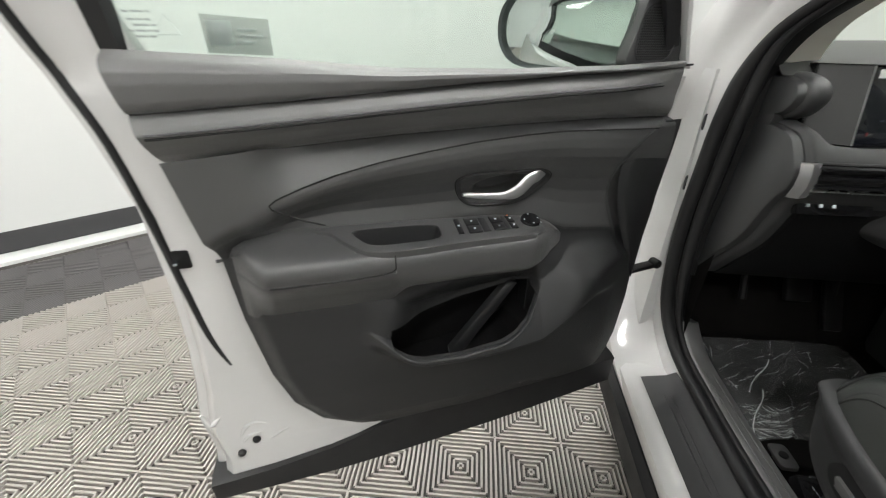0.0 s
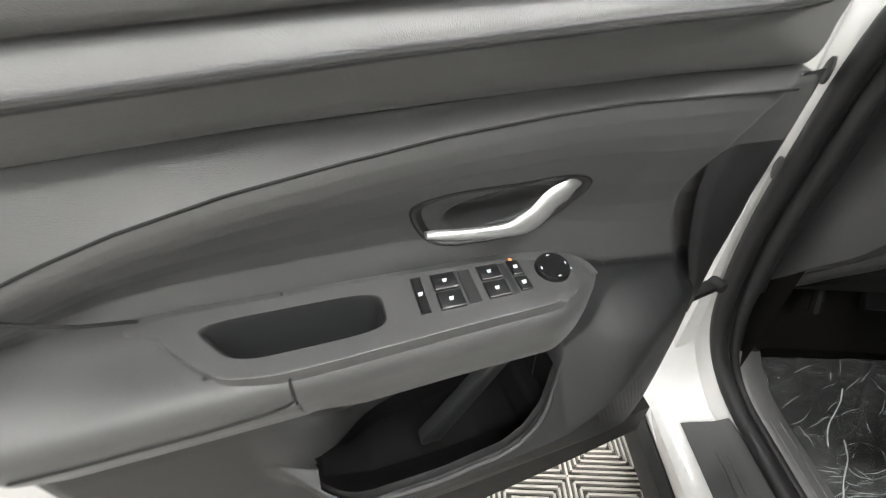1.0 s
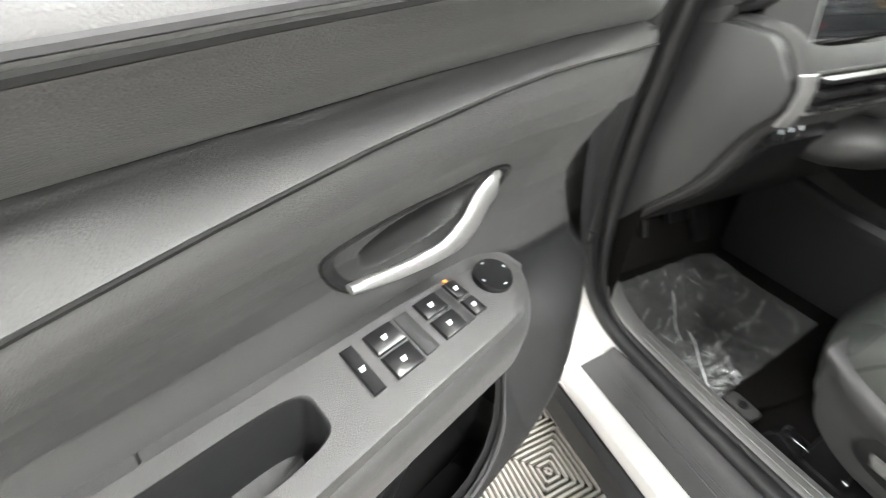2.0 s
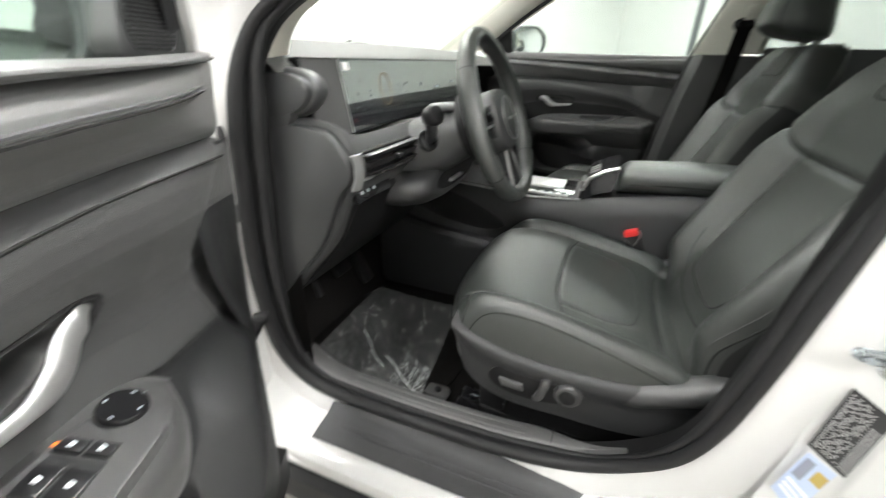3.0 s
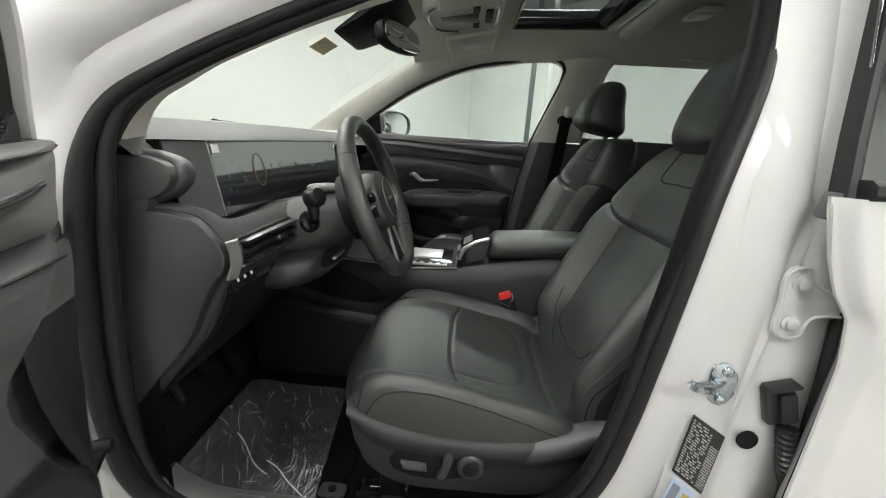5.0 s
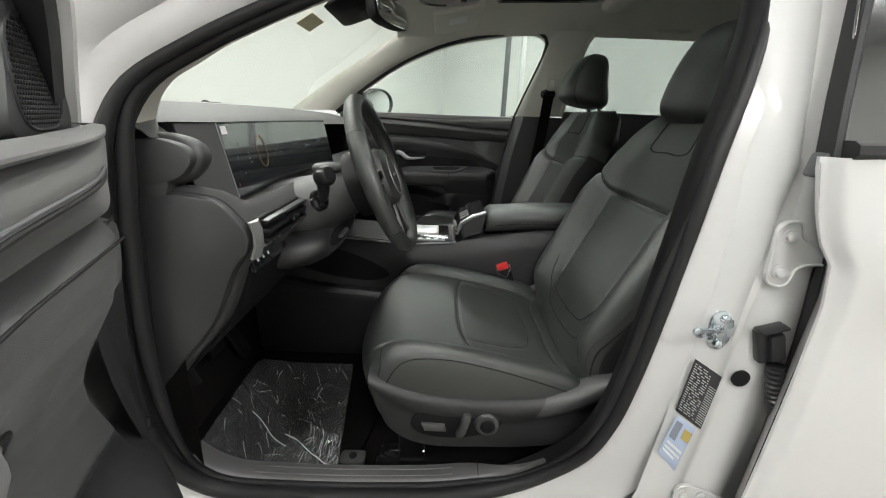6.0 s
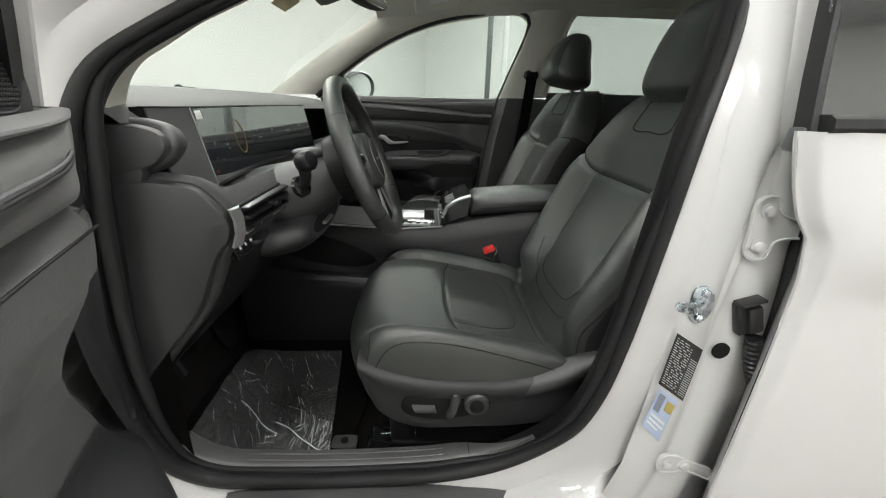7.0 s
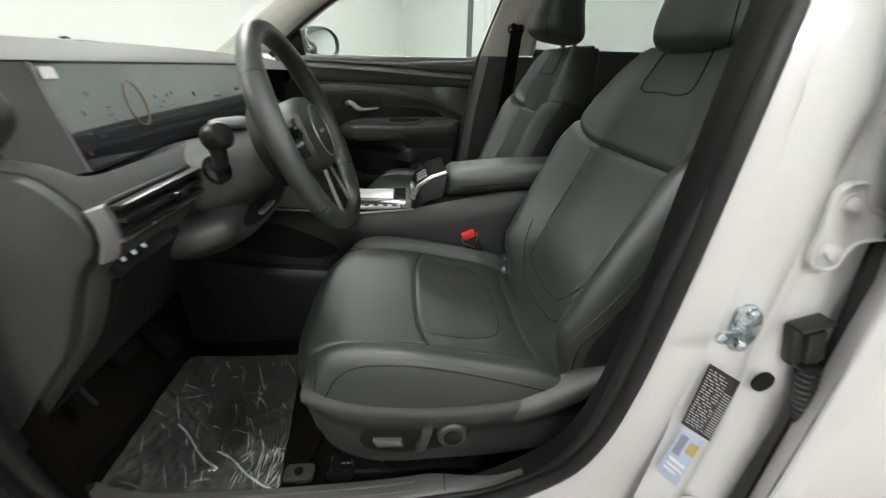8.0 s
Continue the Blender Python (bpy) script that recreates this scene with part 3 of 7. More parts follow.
    # armrest: padded rear piece and hard front piece
    for nm, u0, u1, mt in (("armrest_pad", 0.530, 0.769, TRIM_MID), ("armrest_front", 0.1905, 0.5285, TRIM_MID)):
        us = u0 + (u1 - u0) * np.linspace(0, 1, 80) ** 1.3
        part(nm, loft([armrest_ring(u, T, "pad" if nm == "armrest_pad" else "all") for u in us], False, False), mt, door)
    part("armrest_fairing", loft([armrest_ring(u, T, "fairing") for u in np.linspace(0.5285, 0.769, 60)], False, False), TRIM_MID, door)
    # switch plate and grab cup on the armrest
    def top(u, k):
        """A point on the armrest's top: k from 0 (root) to 1 (front lip)."""
        zf = lerp(u, (0.2, 0.235, 0.28, 0.40, 0.53, 0.62), (0.852, 0.866, 0.878, 0.880, 0.879, 0.880))
        return 0.004 + k * 0.062, z_shelf(u) + 0.001 + (zf + 0.002 - z_shelf(u)) * k

    def on_top(u, k, h):
        n, z = top(u, k)
        return T(u, z + h, n + max(h, 0) * 0.3)
    mid = np.array([0.515, 0.5])

    def round_mid(line, n):
        """The outline's points at n even angles about the middle."""
        q = np.array(line) - mid
        ang = np.unwrap(np.arctan2(q[:, 1] * 0.3, q[:, 0]))
        if ang[-1] < ang[0]:
            ang, q = ang[::-1], q[::-1]
        base = np.linspace(-math.pi, math.pi, n, endpoint=False) + 0.01
        a2 = np.concatenate([ang - 2 * math.pi, ang, ang + 2 * math.pi])
        q2 = np.vstack([q, q, q])
        return [mid + np.array([np.interp(t, a2, q2[:, 0]), np.interp(t, a2, q2[:, 1])]) for t in base]
    plate_line = round_mid(even([(0.630, 0.01), (0.620, 0.26), (0.604, 0.55), (0.585, 0.82), (0.562, 1.0), (0.53, 1.06), (0.45, 1.06), (0.35, 1.04), (0.30, 1.03), (0.282, 0.93), (0.264, 0.74), (0.257, 0.50), (0.264, 0.25), (0.288, 0.08), (0.34, 0.01), (0.43, 0.0), (0.57, 0.0), (0.61, 0.0)], 300, True), 300)
    cup = []
    for q in np.linspace(0, 2 * math.pi, 240, endpoint=False):
        cu, ck = [math.copysign(abs(f) ** 0.42, f) for f in (math.cos(q), math.sin(q))]
        cup.append((0.515 + 0.067 * cu - 0.016 * ck * (0.5 + 0.5 * cu), 0.50 + 0.30 * ck))
    cup_line = round_mid(cup, 300)
    rings = [[on_top(*q, -0.014) for q in plate_line], [on_top(*q, 0.001) for q in plate_line]]
    for s in np.linspace(0, 1, 22):
        h = 0.0045 - 0.0035 * (1 - min(1, s * 14)) ** 2
        rings.append([on_top(*(p + (q - p) * (0.004 + 0.996 * s)), h) for p, q in zip(plate_line, cup_line)])
    plate = part("switch_plate", loft(rings, True, False), TRIM_MID, door, "dark grey switch plate let into the armrest")
    part("grab_cup", loft([[on_top(*(mid + (q - mid) * s), h) for q in cup_line] for s, h in ((1.0, 0.0045), (0.985, 0.0042), (0.965, 0.0025), (0.945, -0.002), (0.92, -0.010), (0.89, -0.022), (0.84, -0.034), (0.75, -0.041), (0.5, -0.043), (0.02, -0.044))], True, False), TRIM_LOW, plate, "deep grab cup in the armrest")
    if near:
        for u0, u1, k0, k1 in ((0.420, 0.411, 0.14, 0.72), (0.402, 0.379, 0.14, 0.42), (0.402, 0.379, 0.45, 0.74), (0.357, 0.336, 0.14, 0.40), (0.357, 0.336, 0.44, 0.72), (0.325, 0.313, 0.12, 0.40), (0.325, 0.313, 0.44, 0.70)):
            sw = part("switch", slab([(u0, k0 * 0.05), (u1, k0 * 0.05), (u1, k1 * 0.05), (u0, k1 * 0.05)], lambda u, k, d: on_top(u, k / 0.05, 0.0075 - d), 0.007, 0.0014), SWITCH_BLACK, plate, "satin black window switch")
            uc, kc = (u0 + u1) / 2, (k0 + k1) / 2
            part("mark", slab([(uc + 0.0022, (kc - 0.028) * 0.05), (uc - 0.0022, (kc - 0.028) * 0.05), (uc - 0.0010, (kc + 0.03) * 0.05), (uc + 0.0022, (kc + 0.03) * 0.05)], lambda u, k, d: on_top(u, k / 0.05, 0.0081 - d), 0.0008, 0.0002), MARK_WHITE, sw)
        for u0 in (0.368, 0.331):
            part("switch_scoop", slab([(u0 + 0.008, 0.007), (u0 - 0.004, 0.007), (u0 - 0.004, 0.036), (u0 + 0.008, 0.036)], lambda u, k, d: on_top(u, k / 0.05, 0.0058 - d), 0.004, 0.0008), TRIM_LOW, plate)
        n, z = top(0.283, 0.42)
        mk = axes(T(0.283, z + 0.006, n), T(0.25, z + 0.006, n) - T(0.283, z + 0.006, n), T(0.283, z - 0.004, n + 0.04) - T(0.283, z + 0.006, n))
        if (mk.to_3x3() @ Vector((0, 0, 1))).z < 0:
            mk = mk @ pose(0, 0, 0, 180)
        knob = part("mirror_knob", turned([(0.0172, -0.004), (0.0172, 0.003), (0.0158, 0.0055), (0.011, 0.005)], mk), GLOSS_BLACK, plate, "round glossy black mirror adjuster")
        for a in range(4):
            part("mark", box((0.0028, 0.0012, 0.0010), mk @ pose(0, 0, 0.0056, 0, 0, a * 90) @ pose(0.0128, 0, 0, 0, 0, 90), 0.0003), MARK_WHITE, knob)
        for uu, kk, mt in ((0.319, 0.06, MARK_AMBER), (0.2625, 0.17, MARK_WHITE), (0.2605, 0.36, MARK_WHITE)):
            part("mark", slab([(uu + 0.0016, kk * 0.05), (uu - 0.0016, kk * 0.05), (uu - 0.0016, kk * 0.05 + 0.002), (uu + 0.0016, kk * 0.05 + 0.002)], lambda u, k, d: on_top(u, k / 0.05, 0.0056 - d), 0.001, 0.0002), mt, plate)
    # inner handle in its bezel
    hb = even([(0.411, 0.968), (0.395, 0.976), (0.32, 0.9775), (0.252, 0.974), (0.239, 0.962), (0.254, 0.934), (0.291, 0.914), (0.34, 0.912), (0.392, 0.921), (0.408, 0.945)], 56, True)
    mid = hb.mean(0)
    bez = part("handle_bezel", loft([[T(u, z, depth_plain(u, z) + h) for u, z in mid + (hb - mid) * s] for s, h in ((1.02, -0.004), (1.0, 0.0025), (0.97, 0.0035), (0.90, 0.001), (0.86, -0.008))], True, False), TRIM_LOW, door, "dark bezel round the inner handle")
    part("bezel_line", tube([T(u, z, depth_plain(u, z) + 0.001) for u, z in mid + (hb - mid) * 1.015], 0.0012, 6, True), SEAM, bez)
    hp = even([(0.404, 0.945), (0.36, 0.9405), (0.322, 0.940), (0.303, 0.947), (0.285, 0.963), (0.264, 0.967), (0.252, 0.966)], 40)
    rings = []
    for i, (u, z) in enumerate(hp):
        s = i / (len(hp) - 1)
        w = lerp(s, (0, 0.05, 0.45, 0.58, 0.75, 0.95, 1), (0.003, 0.0045, 0.0068, 0.0115, 0.0115, 0.010, 0.004))
        du, dz = hp[min(i + 1, len(hp) - 1)] - hp[max(i - 1, 0)]
        ln = math.hypot(du, dz) + 1e-9
        nu_, nz_ = -dz / ln, du / ln
        c = 0.016 + 0.006 * math.sin(math.pi * s) - 0.01 * step(s, 0.85, 1)
        rings.append([T(u + nu_ * w * math.cos(k), z + nz_ * w * math.cos(k), -0.003 + c + 0.0045 * math.sin(k)) for k in np.linspace(0, 2 * math.pi, 12, endpoint=False)])
    part("inner_handle", loft(rings), SATIN, door, "satin chrome inner door handle")
    # cover at the hinge edge, coloured darker for the shade of its turned-away face
    def cover(a, b):
        z = 0.70 + 0.348 * b
        u0, u1 = min(u_front(z), -0.012), u_cover(z) - 0.014
        u = u0 + max(0.002, u1 - u0) * a
        return T(u, z, cap(u, z, 0.012) - 0.001 - 0.006 * step(a, 0.80, 1.0))
    part("front_cover", grid(cover, 24, 60), TRIM_LOW, door, "plastic cover at the hinge edge, shade put into its dark colour")
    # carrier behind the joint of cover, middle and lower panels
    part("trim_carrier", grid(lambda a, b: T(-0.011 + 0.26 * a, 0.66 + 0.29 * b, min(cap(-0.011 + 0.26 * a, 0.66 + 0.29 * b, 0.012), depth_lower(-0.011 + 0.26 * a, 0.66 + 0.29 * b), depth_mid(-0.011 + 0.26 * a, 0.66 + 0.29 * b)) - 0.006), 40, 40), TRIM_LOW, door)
    # seams
    part("crease_line", tube([T(u, z_insert(u) + 0.0005, cap(u, 1.05, 0.0035)) for u in np.linspace(0.04, 0.815, 60)], 0.0016, 6), SEAM, door)
    part("crease_line", tube([T(u, z_pad(u) + 0.002, cap(u, 1.12, 0.0305)) for u in np.linspace(0.01, 0.825, 60)], 0.0018, 6), SEAM, door)
    part("panel_seam", tube([T(u, z_line(u), 0.0310) for u in np.linspace(0.06, 0.69, 60)] + [T(u, z, n) for u, z, n in ((0.700, 0.962, 0.031), (0.697, 0.955, 0.031), (0.684, 0.9475, 0.030), (0.655, 0.931, 0.025), (0.628, 0.915, 0.012))], 0.0014, 6), SEAM, door)
    for dz in (0.0, 0.0045):
        part("stitch_seam", tube([T(u, lerp(u, (0.05, 0.094, 0.263, 0.437, 0.661, 0.805), (1.109, 1.108, 1.102, 1.092, 1.076, 1.067)) + dz, cap(u, 1.09, 0.0556) + 0.0006) for u in np.linspace(0.03, 0.815, 60)], 0.0017, 6), THREAD if dz else SEAM, upper)
    part("armrest_seam", tube([T(0.5295, z, n) for n, z in ((0.066, 0.8815), (0.072, 0.874), (0.0745, 0.864), (0.0742, 0.857))] + [T(u, z, 0.0738) for u, z in ((0.536, 0.852), (0.550, 0.849), (0.60, 0.847), (0.68, 0.848), (0.715, 0.850))], 0.0014, 6), SEAM, door)
    # speaker grille dots sit in the lower front corner
    bmg = bmesh.new()
    for i in range(26):
        for j in range(16):
            u, z = 0.03 + i * 0.0075 + (j % 2) * 0.00375, 0.535 + j * 0.0085
            if z < ridge(u) - 0.03 and u > u_front(z) + 0.02 and u < 0.2 + 0.1:
                box((0.0013, 0.0013, 0.0013), Matrix.Translation(T(u, z, depth_lower(u, z) + 0.0006)), 0, bmg)
    tagged(part("speaker_grille", bmg, TRIM_LOW, low_panel, smooth=False), kind="stuff")
    return belt


def near_T(u, z, n):
    return Vector((-0.915 - 0.924 * u + 0.382 * n, 0.772 - 0.382 * u - 0.924 * n, z))


def far_T(u, z, n):
    return Vector((0.795 - n, 0.905 - u, z + 0.022))


def build_near_door():
    T = near_T
    door = thing("open_door", T(0.4, 0.25, -0.06), "white car driver's door standing wide open, with black trim inside", "car door")
    build_door_inside(door, T)
    # painted shell: inner flange ring, side wall and outer skin
    outer = lambda z: lerp(z, (0.30, 0.39, 0.477, 0.58, 0.674, 0.80, 0.942, 1.06, 1.157, 1.25, 1.44), (0.935, 0.921, 0.930, 0.912, 0.902, 0.896, 0.900, 0.925, 0.953, 0.968, 0.96))
    tip = lambda z: 0.33 * max(0, z - 1.14)
    outline = even([(0.0, 0.40), (-0.03, 0.55), (-0.03, 0.9), (-0.02, 1.07), (0.02, 1.09), (0.45, 1.085), (0.86, 1.09), (0.93, 1.14), (0.91, 1.0), (0.892, 0.85), (0.895, 0.7), (0.92, 0.5), (0.915, 0.40), (0.915, 0.35), (0.5, 0.385)], 120, True)
    part("shell", slab(outline, lambda u, z, d: T(u, z, -0.125 - d), 0.03, 0.008), WHITE_PAINT, door, "white painted door shell")
    zs = np.linspace(0.345, 1.44, 80)
    rear_in = lambda z: (u_rear(z) + 0.01 * step(z, 1.16, 1.2)) if z > 0.425 else lerp(z, (0.34, 0.425), (0.56, 0.545))
    part("inner_frame", loft([[T(rear_in(z) - 0.03, z, -0.03 + tip(z)), T(rear_in(z) - 0.004, z, -0.014 + tip(z)), T(rear_in(z) + 0.03, z, -0.010 + tip(z)), T(outer(z) - 0.040, z, -0.015 + tip(z)), T(outer(z) - 0.026, z, -0.030 + tip(z)), T(outer(z) - 0.020, z, -0.052 + tip(z)), T(outer(z) - 0.004, z, -0.056 + tip(z)), T(outer(z), z, -0.064 + tip(z)), T(outer(z) - 0.004, z, -0.13 + tip(z))] for z in zs], False, False), WHITE_PAINT, door, "white painted inner door frame")
    part("bottom_frame", loft([[T(u, z + 0.05, -0.075), T(u, z + 0.022, -0.05), T(u, z + 0.006, -0.04), T(u, z, -0.03), T(u, z, -0.12)] for u, z in ((0.90, 0.338), (0.7, 0.358), (0.5, 0.378), (0.3, 0.396), (0.1, 0.412), (-0.02, 0.42))], False, False), WHITE_PAINT, door)
    part("hinge_edge", loft([[T(0.03, z, -0.06), T(-0.01, z, -0.055), T(-0.02, z, -0.065), T(-0.022, z, -0.13)] for z in (0.42, 0.7, 1.0, 1.14)], False, False), WHITE_PAINT, door)
    groove = even([(0.925, 1.42), (0.930, 1.28), (0.914, 1.16), (0.884, 1.05), (0.866, 0.92), (0.854, 0.80), (0.840, 0.70), (0.812, 0.62), (0.775, 0.565), (0.745, 0.535)], 40)
    part("edge_seal", tube([T(u, z, -0.017 + tip(z)) for u, z in groove], [0.0065 * min(1, 0.15 + (len(groove) - 1 - i) / 9) for i in range(len(groove))], 8), RUBBER, door, "thin black rubber edge seal")
    part("latch", box((0.024, 0.03, 0.022), axes(T(0.845, 0.872, -0.018), T(1, 0, 0) - T(0, 0, 0), (0, 0, 1)), 0.003), TRIM_DARK, door, "dark latch opening in the door edge")
    part("latch_plate", box((0.006, 0.004, 0.016), axes(T(0.85, 0.872, -0.003), T(1, 0, 0) - T(0, 0, 0), (0, 0, 1)), 0.001), ZINC, door)
    for u, z in ((0.822, 0.443), (0.856, 0.412)):
        part("bumper_plug", turned([(0.008, 0.0), (0.008, 0.006), (0.005, 0.010)], axes(T(u, z, -0.016), T(1, 0, 0) - T(0, 0, 0), (0, 0, 1)) @ pose(0, 0, 0, 0 if (axes(T(u, z, 0), T(1, 0, 0) - T(0, 0, 0), (0, 0, 1)).to_3x3() @ Vector((0, 0, 1))).dot(T(0, 0, 1) - T(0, 0, 0)) > 0 else 180)), RUBBER, door)
    for line in (((0.905, 0.535), (0.893, 0.505), (0.872, 0.522)), ((0.852, 0.452), (0.832, 0.485), (0.815, 0.490), (0.775, 0.466)), ((0.80, 0.432), (0.765, 0.455), (0.735, 0.462)), ((0.85, 0.436), (0.835, 0.455), (0.80, 0.458))):
        part("pressed_rib", tube([T(u, z, -0.0165) for u, z in even(line, 16)], [0.0062 * math.sin(math.pi * (0.12 + 0.76 * i / 15)) for i in range(16)], 8), WHITE_PAINT, door)
    part("bottom_seal", loft([[T(u, z, -0.02), T(u, z - 0.006, -0.003), T(u, zb + 0.015, -0.005), T(u, zb, -0.03), T(u, zb + 0.01, -0.10), T(u, z, -0.11)] for u, z, zb in ((0.93, 0.345, 0.275), (0.8, 0.358, 0.276), (0.68, 0.380, 0.278), (0.62, 0.398, 0.283), (0.58, 0.414, 0.287), (0.52, 0.428, 0.292), (0.3, 0.440, 0.318), (0.1, 0.455, 0.350), (-0.02, 0.47, 0.372))], True, True), RUBBER, door, "black cladding along the bottom of the door")
    # window: frame, glass, sail panel with tweeter
    def lean(z):
        return 0.33 * max(0, z - 1.14)
    frame_line = even([(-0.005, 1.13), (0.02, 1.17), (0.07, 1.25), (0.17, 1.33), (0.33, 1.41), (0.52, 1.46), (0.72, 1.475), (0.86, 1.455), (0.88, 1.44)], 60)
    part("window_frame", loft([[T(u + a, z, lean(z) + n) for a, n in ((-0.0, -0.07), (0.0, -0.012), (0.0, -0.002), (0.008, -0.002), (0.012, -0.02), (0.012, -0.07))] for u, z in frame_line], True, True), WHITE_PAINT, door, "white painted window frame")
    inner = [(u + (0.022 if u < 0.2 else (-0.03 if u > 0.8 else 0)), z - (0.03 if 0.2 <= u <= 0.8 else 0.015)) for u, z in frame_line]
    part("window_seal", loft([[T(u, z, lean(z) - 0.045), T(u - 0.012, z + 0.004, lean(z) - 0.006), T(u + 0.012, z - 0.004, lean(z) - 0.006)] for u, z in inner], True, True), RUBBER, door, "black rubber window seal")
    part("window_seal", loft([[T(0.846 + 0.006 * step(z, 1.3, 1.44), z, tip(z) - 0.05), T(0.852, z, tip(z) - 0.012), T(0.83, z, tip(z) - 0.008), T(0.824, z, tip(z) - 0.03)] for z in np.linspace(1.13, 1.45, 12)], True, True), RUBBER, door)
    pane = even([(0.12, 1.12), (0.12, 1.19), (0.15, 1.30), (0.33, 1.39), (0.52, 1.44), (0.72, 1.455), (0.845, 1.43), (0.858, 1.34), (0.85, 1.22), (0.84, 1.12)], 40, True)
    glass = part("window_glass", slab(pane, lambda u, z, d: T(u, z, lean(z) - 0.03 - d), 0.004, 0.001), GLASS, door, "green tinted side window glass")
    glass.visible_shadow = False
    sail = even([(0.128, 1.138), (0.121, 1.19), (0.110, 1.235), (0.095, 1.243), (0.075, 1.226), (0.048, 1.200), (0.033, 1.18), (0.028, 1.14)], 40, True)
    sp = part("sail_panel", slab(sail, lambda u, z, d: T(u, z, 0.15 * lean(z) + 0.0 - d), 0.03, 0.004), TRIM, door, "black triangular panel with a tweeter grille")
    bmg = bmesh.new()
    for i in range(19):
        for j in range(22):
            u, z = 0.042 + i * 0.0040 + (j % 2) * 0.0020, 1.146 + j * 0.0036
            if ((u - 0.082) / 0.034) ** 4 + ((z - 1.180) / 0.040) ** 4 < 1 and u > 0.044 + (z - 1.14) * 0.42:
                c = T(u, z, 0.15 * lean(z) + 0.0002)
                ring6 = [(math.cos(k * math.pi / 3), math.sin(k * math.pi / 3)) for k in range(6)]
                loft([[c + (T(a * s, 0, h) - T(0, 0, 0)) + Vector((0, 0, b * s)) for a, b in ring6] for s, h in ((0.0017, -0.001), (0.0017, 0.0004), (0.0011, 0.0009))], True, True, bmg)
    part("tweeter_rim", tube([T(0.082 + 0.037 * a, 1.182 + 0.042 * b, 0.15 * lean(1.182 + 0.042 * b)) for a, b in oval(1, 1, 40, 3.2)], 0.0016, 6, True), TRIM_LOW, sp)
    tagged(part("tweeter_grille", bmg, TRIM_DARK, sp), kind="stuff")
    # stickers on the glass
    stk = part("window_sticker", slab([(0.664, 1.152), (0.741, 1.156), (0.739, 1.199), (0.662, 1.194)], lambda u, z, d: T(u, z, lean(z) - 0.026 - d), 0.0006, 0.0002), PAPER, door, "white paper sticker inside the window")
    for u0, u1, z0, z1 in ((0.735, 0.706, 1.164, 1.192), (0.700, 0.678, 1.180, 1.183), (0.700, 0.672, 1.173, 1.176), (0.700, 0.682, 1.166, 1.169)):
        part("print", slab([(u0, z0), (u1, z0), (u1, z1), (u0, z1)], lambda u, z, d: T(u, z, lean(z) - 0.0252 - d), 0.0004, 0.0001), PRINT_PALE, stk)
    for z, dashes in ((1.199, ((0.818, 0.006), (0.809, 0.012), (0.793, 0.003))), (1.191, ((0.816, 0.007), (0.806, 0.005), (0.798, 0.006))), (1.185, ((0.812, 0.016), (0.793, 0.005))), (1.179, ((0.817, 0.004), (0.811, 0.010), (0.798, 0.003), (0.793, 0.005))), (1.173, ((0.814, 0.012), (0.799, 0.007)))):
        for u, w in dashes:
            part("etched_mark", slab([(u, z), (u - w, z), (u - w, z + 0.0022), (u, z + 0.0022)], lambda a, b, d: T(a, b, lean(b) - 0.0265 - d), 0.0004, 0.0001), PRINT_PALE, glass)
    part("etched_mark", tube([T(u, z, lean(z) - 0.0265) for u, z in ((0.790, 1.176), (0.777, 1.198), (0.764, 1.176), (0.790, 1.176))], 0.0005, 5), PRINT_PALE, glass)
    # outside mirror
    ex, em = (T(0.66, 0, -0.75) - T(0, 0, 0)), (T(0.75, 0, 0.66) - T(0, 0, 0))
    mc = T(0.15, 1.188, -0.17)

    def on_mirror(a, b, d):
        return mc + ex * a + Vector((0, 0, b)) - em * d
    shape = even([(-0.115, 0.062), (-0.06, 0.076), (0.03, 0.076), (0.10, 0.066), (0.128, 0.03), (0.126, -0.03), (0.10, -0.062), (0.02, -0.075), (-0.06, -0.074), (-0.112, -0.058), (-0.125, 0.0)], 60, True)
    shape[:, 0] *= 1.08
    mirror = part("mirror_housing", loft([[on_mirror(a * s, b * s, d) for a, b in shape] for s, d in ((0.90, 0.012), (0.93, 0.0), (0.97, -0.003), (1.0, 0.006), (1.0, 0.03), (0.92, 0.065), (0.7, 0.09), (0.3, 0.1))], True, False), MIRROR_GREY, door, "dark grey outside mirror housing")
    part("mirror_glass", slab(shape * 0.90, lambda a, b, d: on_mirror(a, b, 0.008 + d), 0.003, 0.001), MIRROR, mirror, "mirror glass reflecting the white wall")
    part("mirror_arm", loft([[on_mirror(a, b + dz, d) for b, d in oval(0.03, 0.03, 16, 3, 0, 0.04)] for a, dz in ((-0.17, -0.085), (-0.13, -0.085), (-0.10, -0.075))]), TRIM_DARK, mirror)
    # check strap between door and pillar
    part("check_strap", box((0.085, 0.012, 0.022), axes((-0.872, 0.838, 0.70), (0.75, 0.42, 0), (0, 0, 1)), 0.004), TRIM_DARK, door, "black door check strap")
    part("strap_end", turned([(0.009, -0.012), (0.011, -0.008), (0.011, 0.008), (0.009, 0.012)], axes((-0.838, 0.852, 0.705), (0.75, 0.42, 0), (0, 0, 1))), TRIM_DARK, door)
    return door


build_near_door()

# ---- car body ----
car = thing("car", (0, 0.3, 0.2), "white sport utility car body with open door aperture and black seals", "car")


def side_x(z):
    """Half width of the side glass line at a height."""
    return 0.80 - 0.33 * max(0.0, z - 1.13)


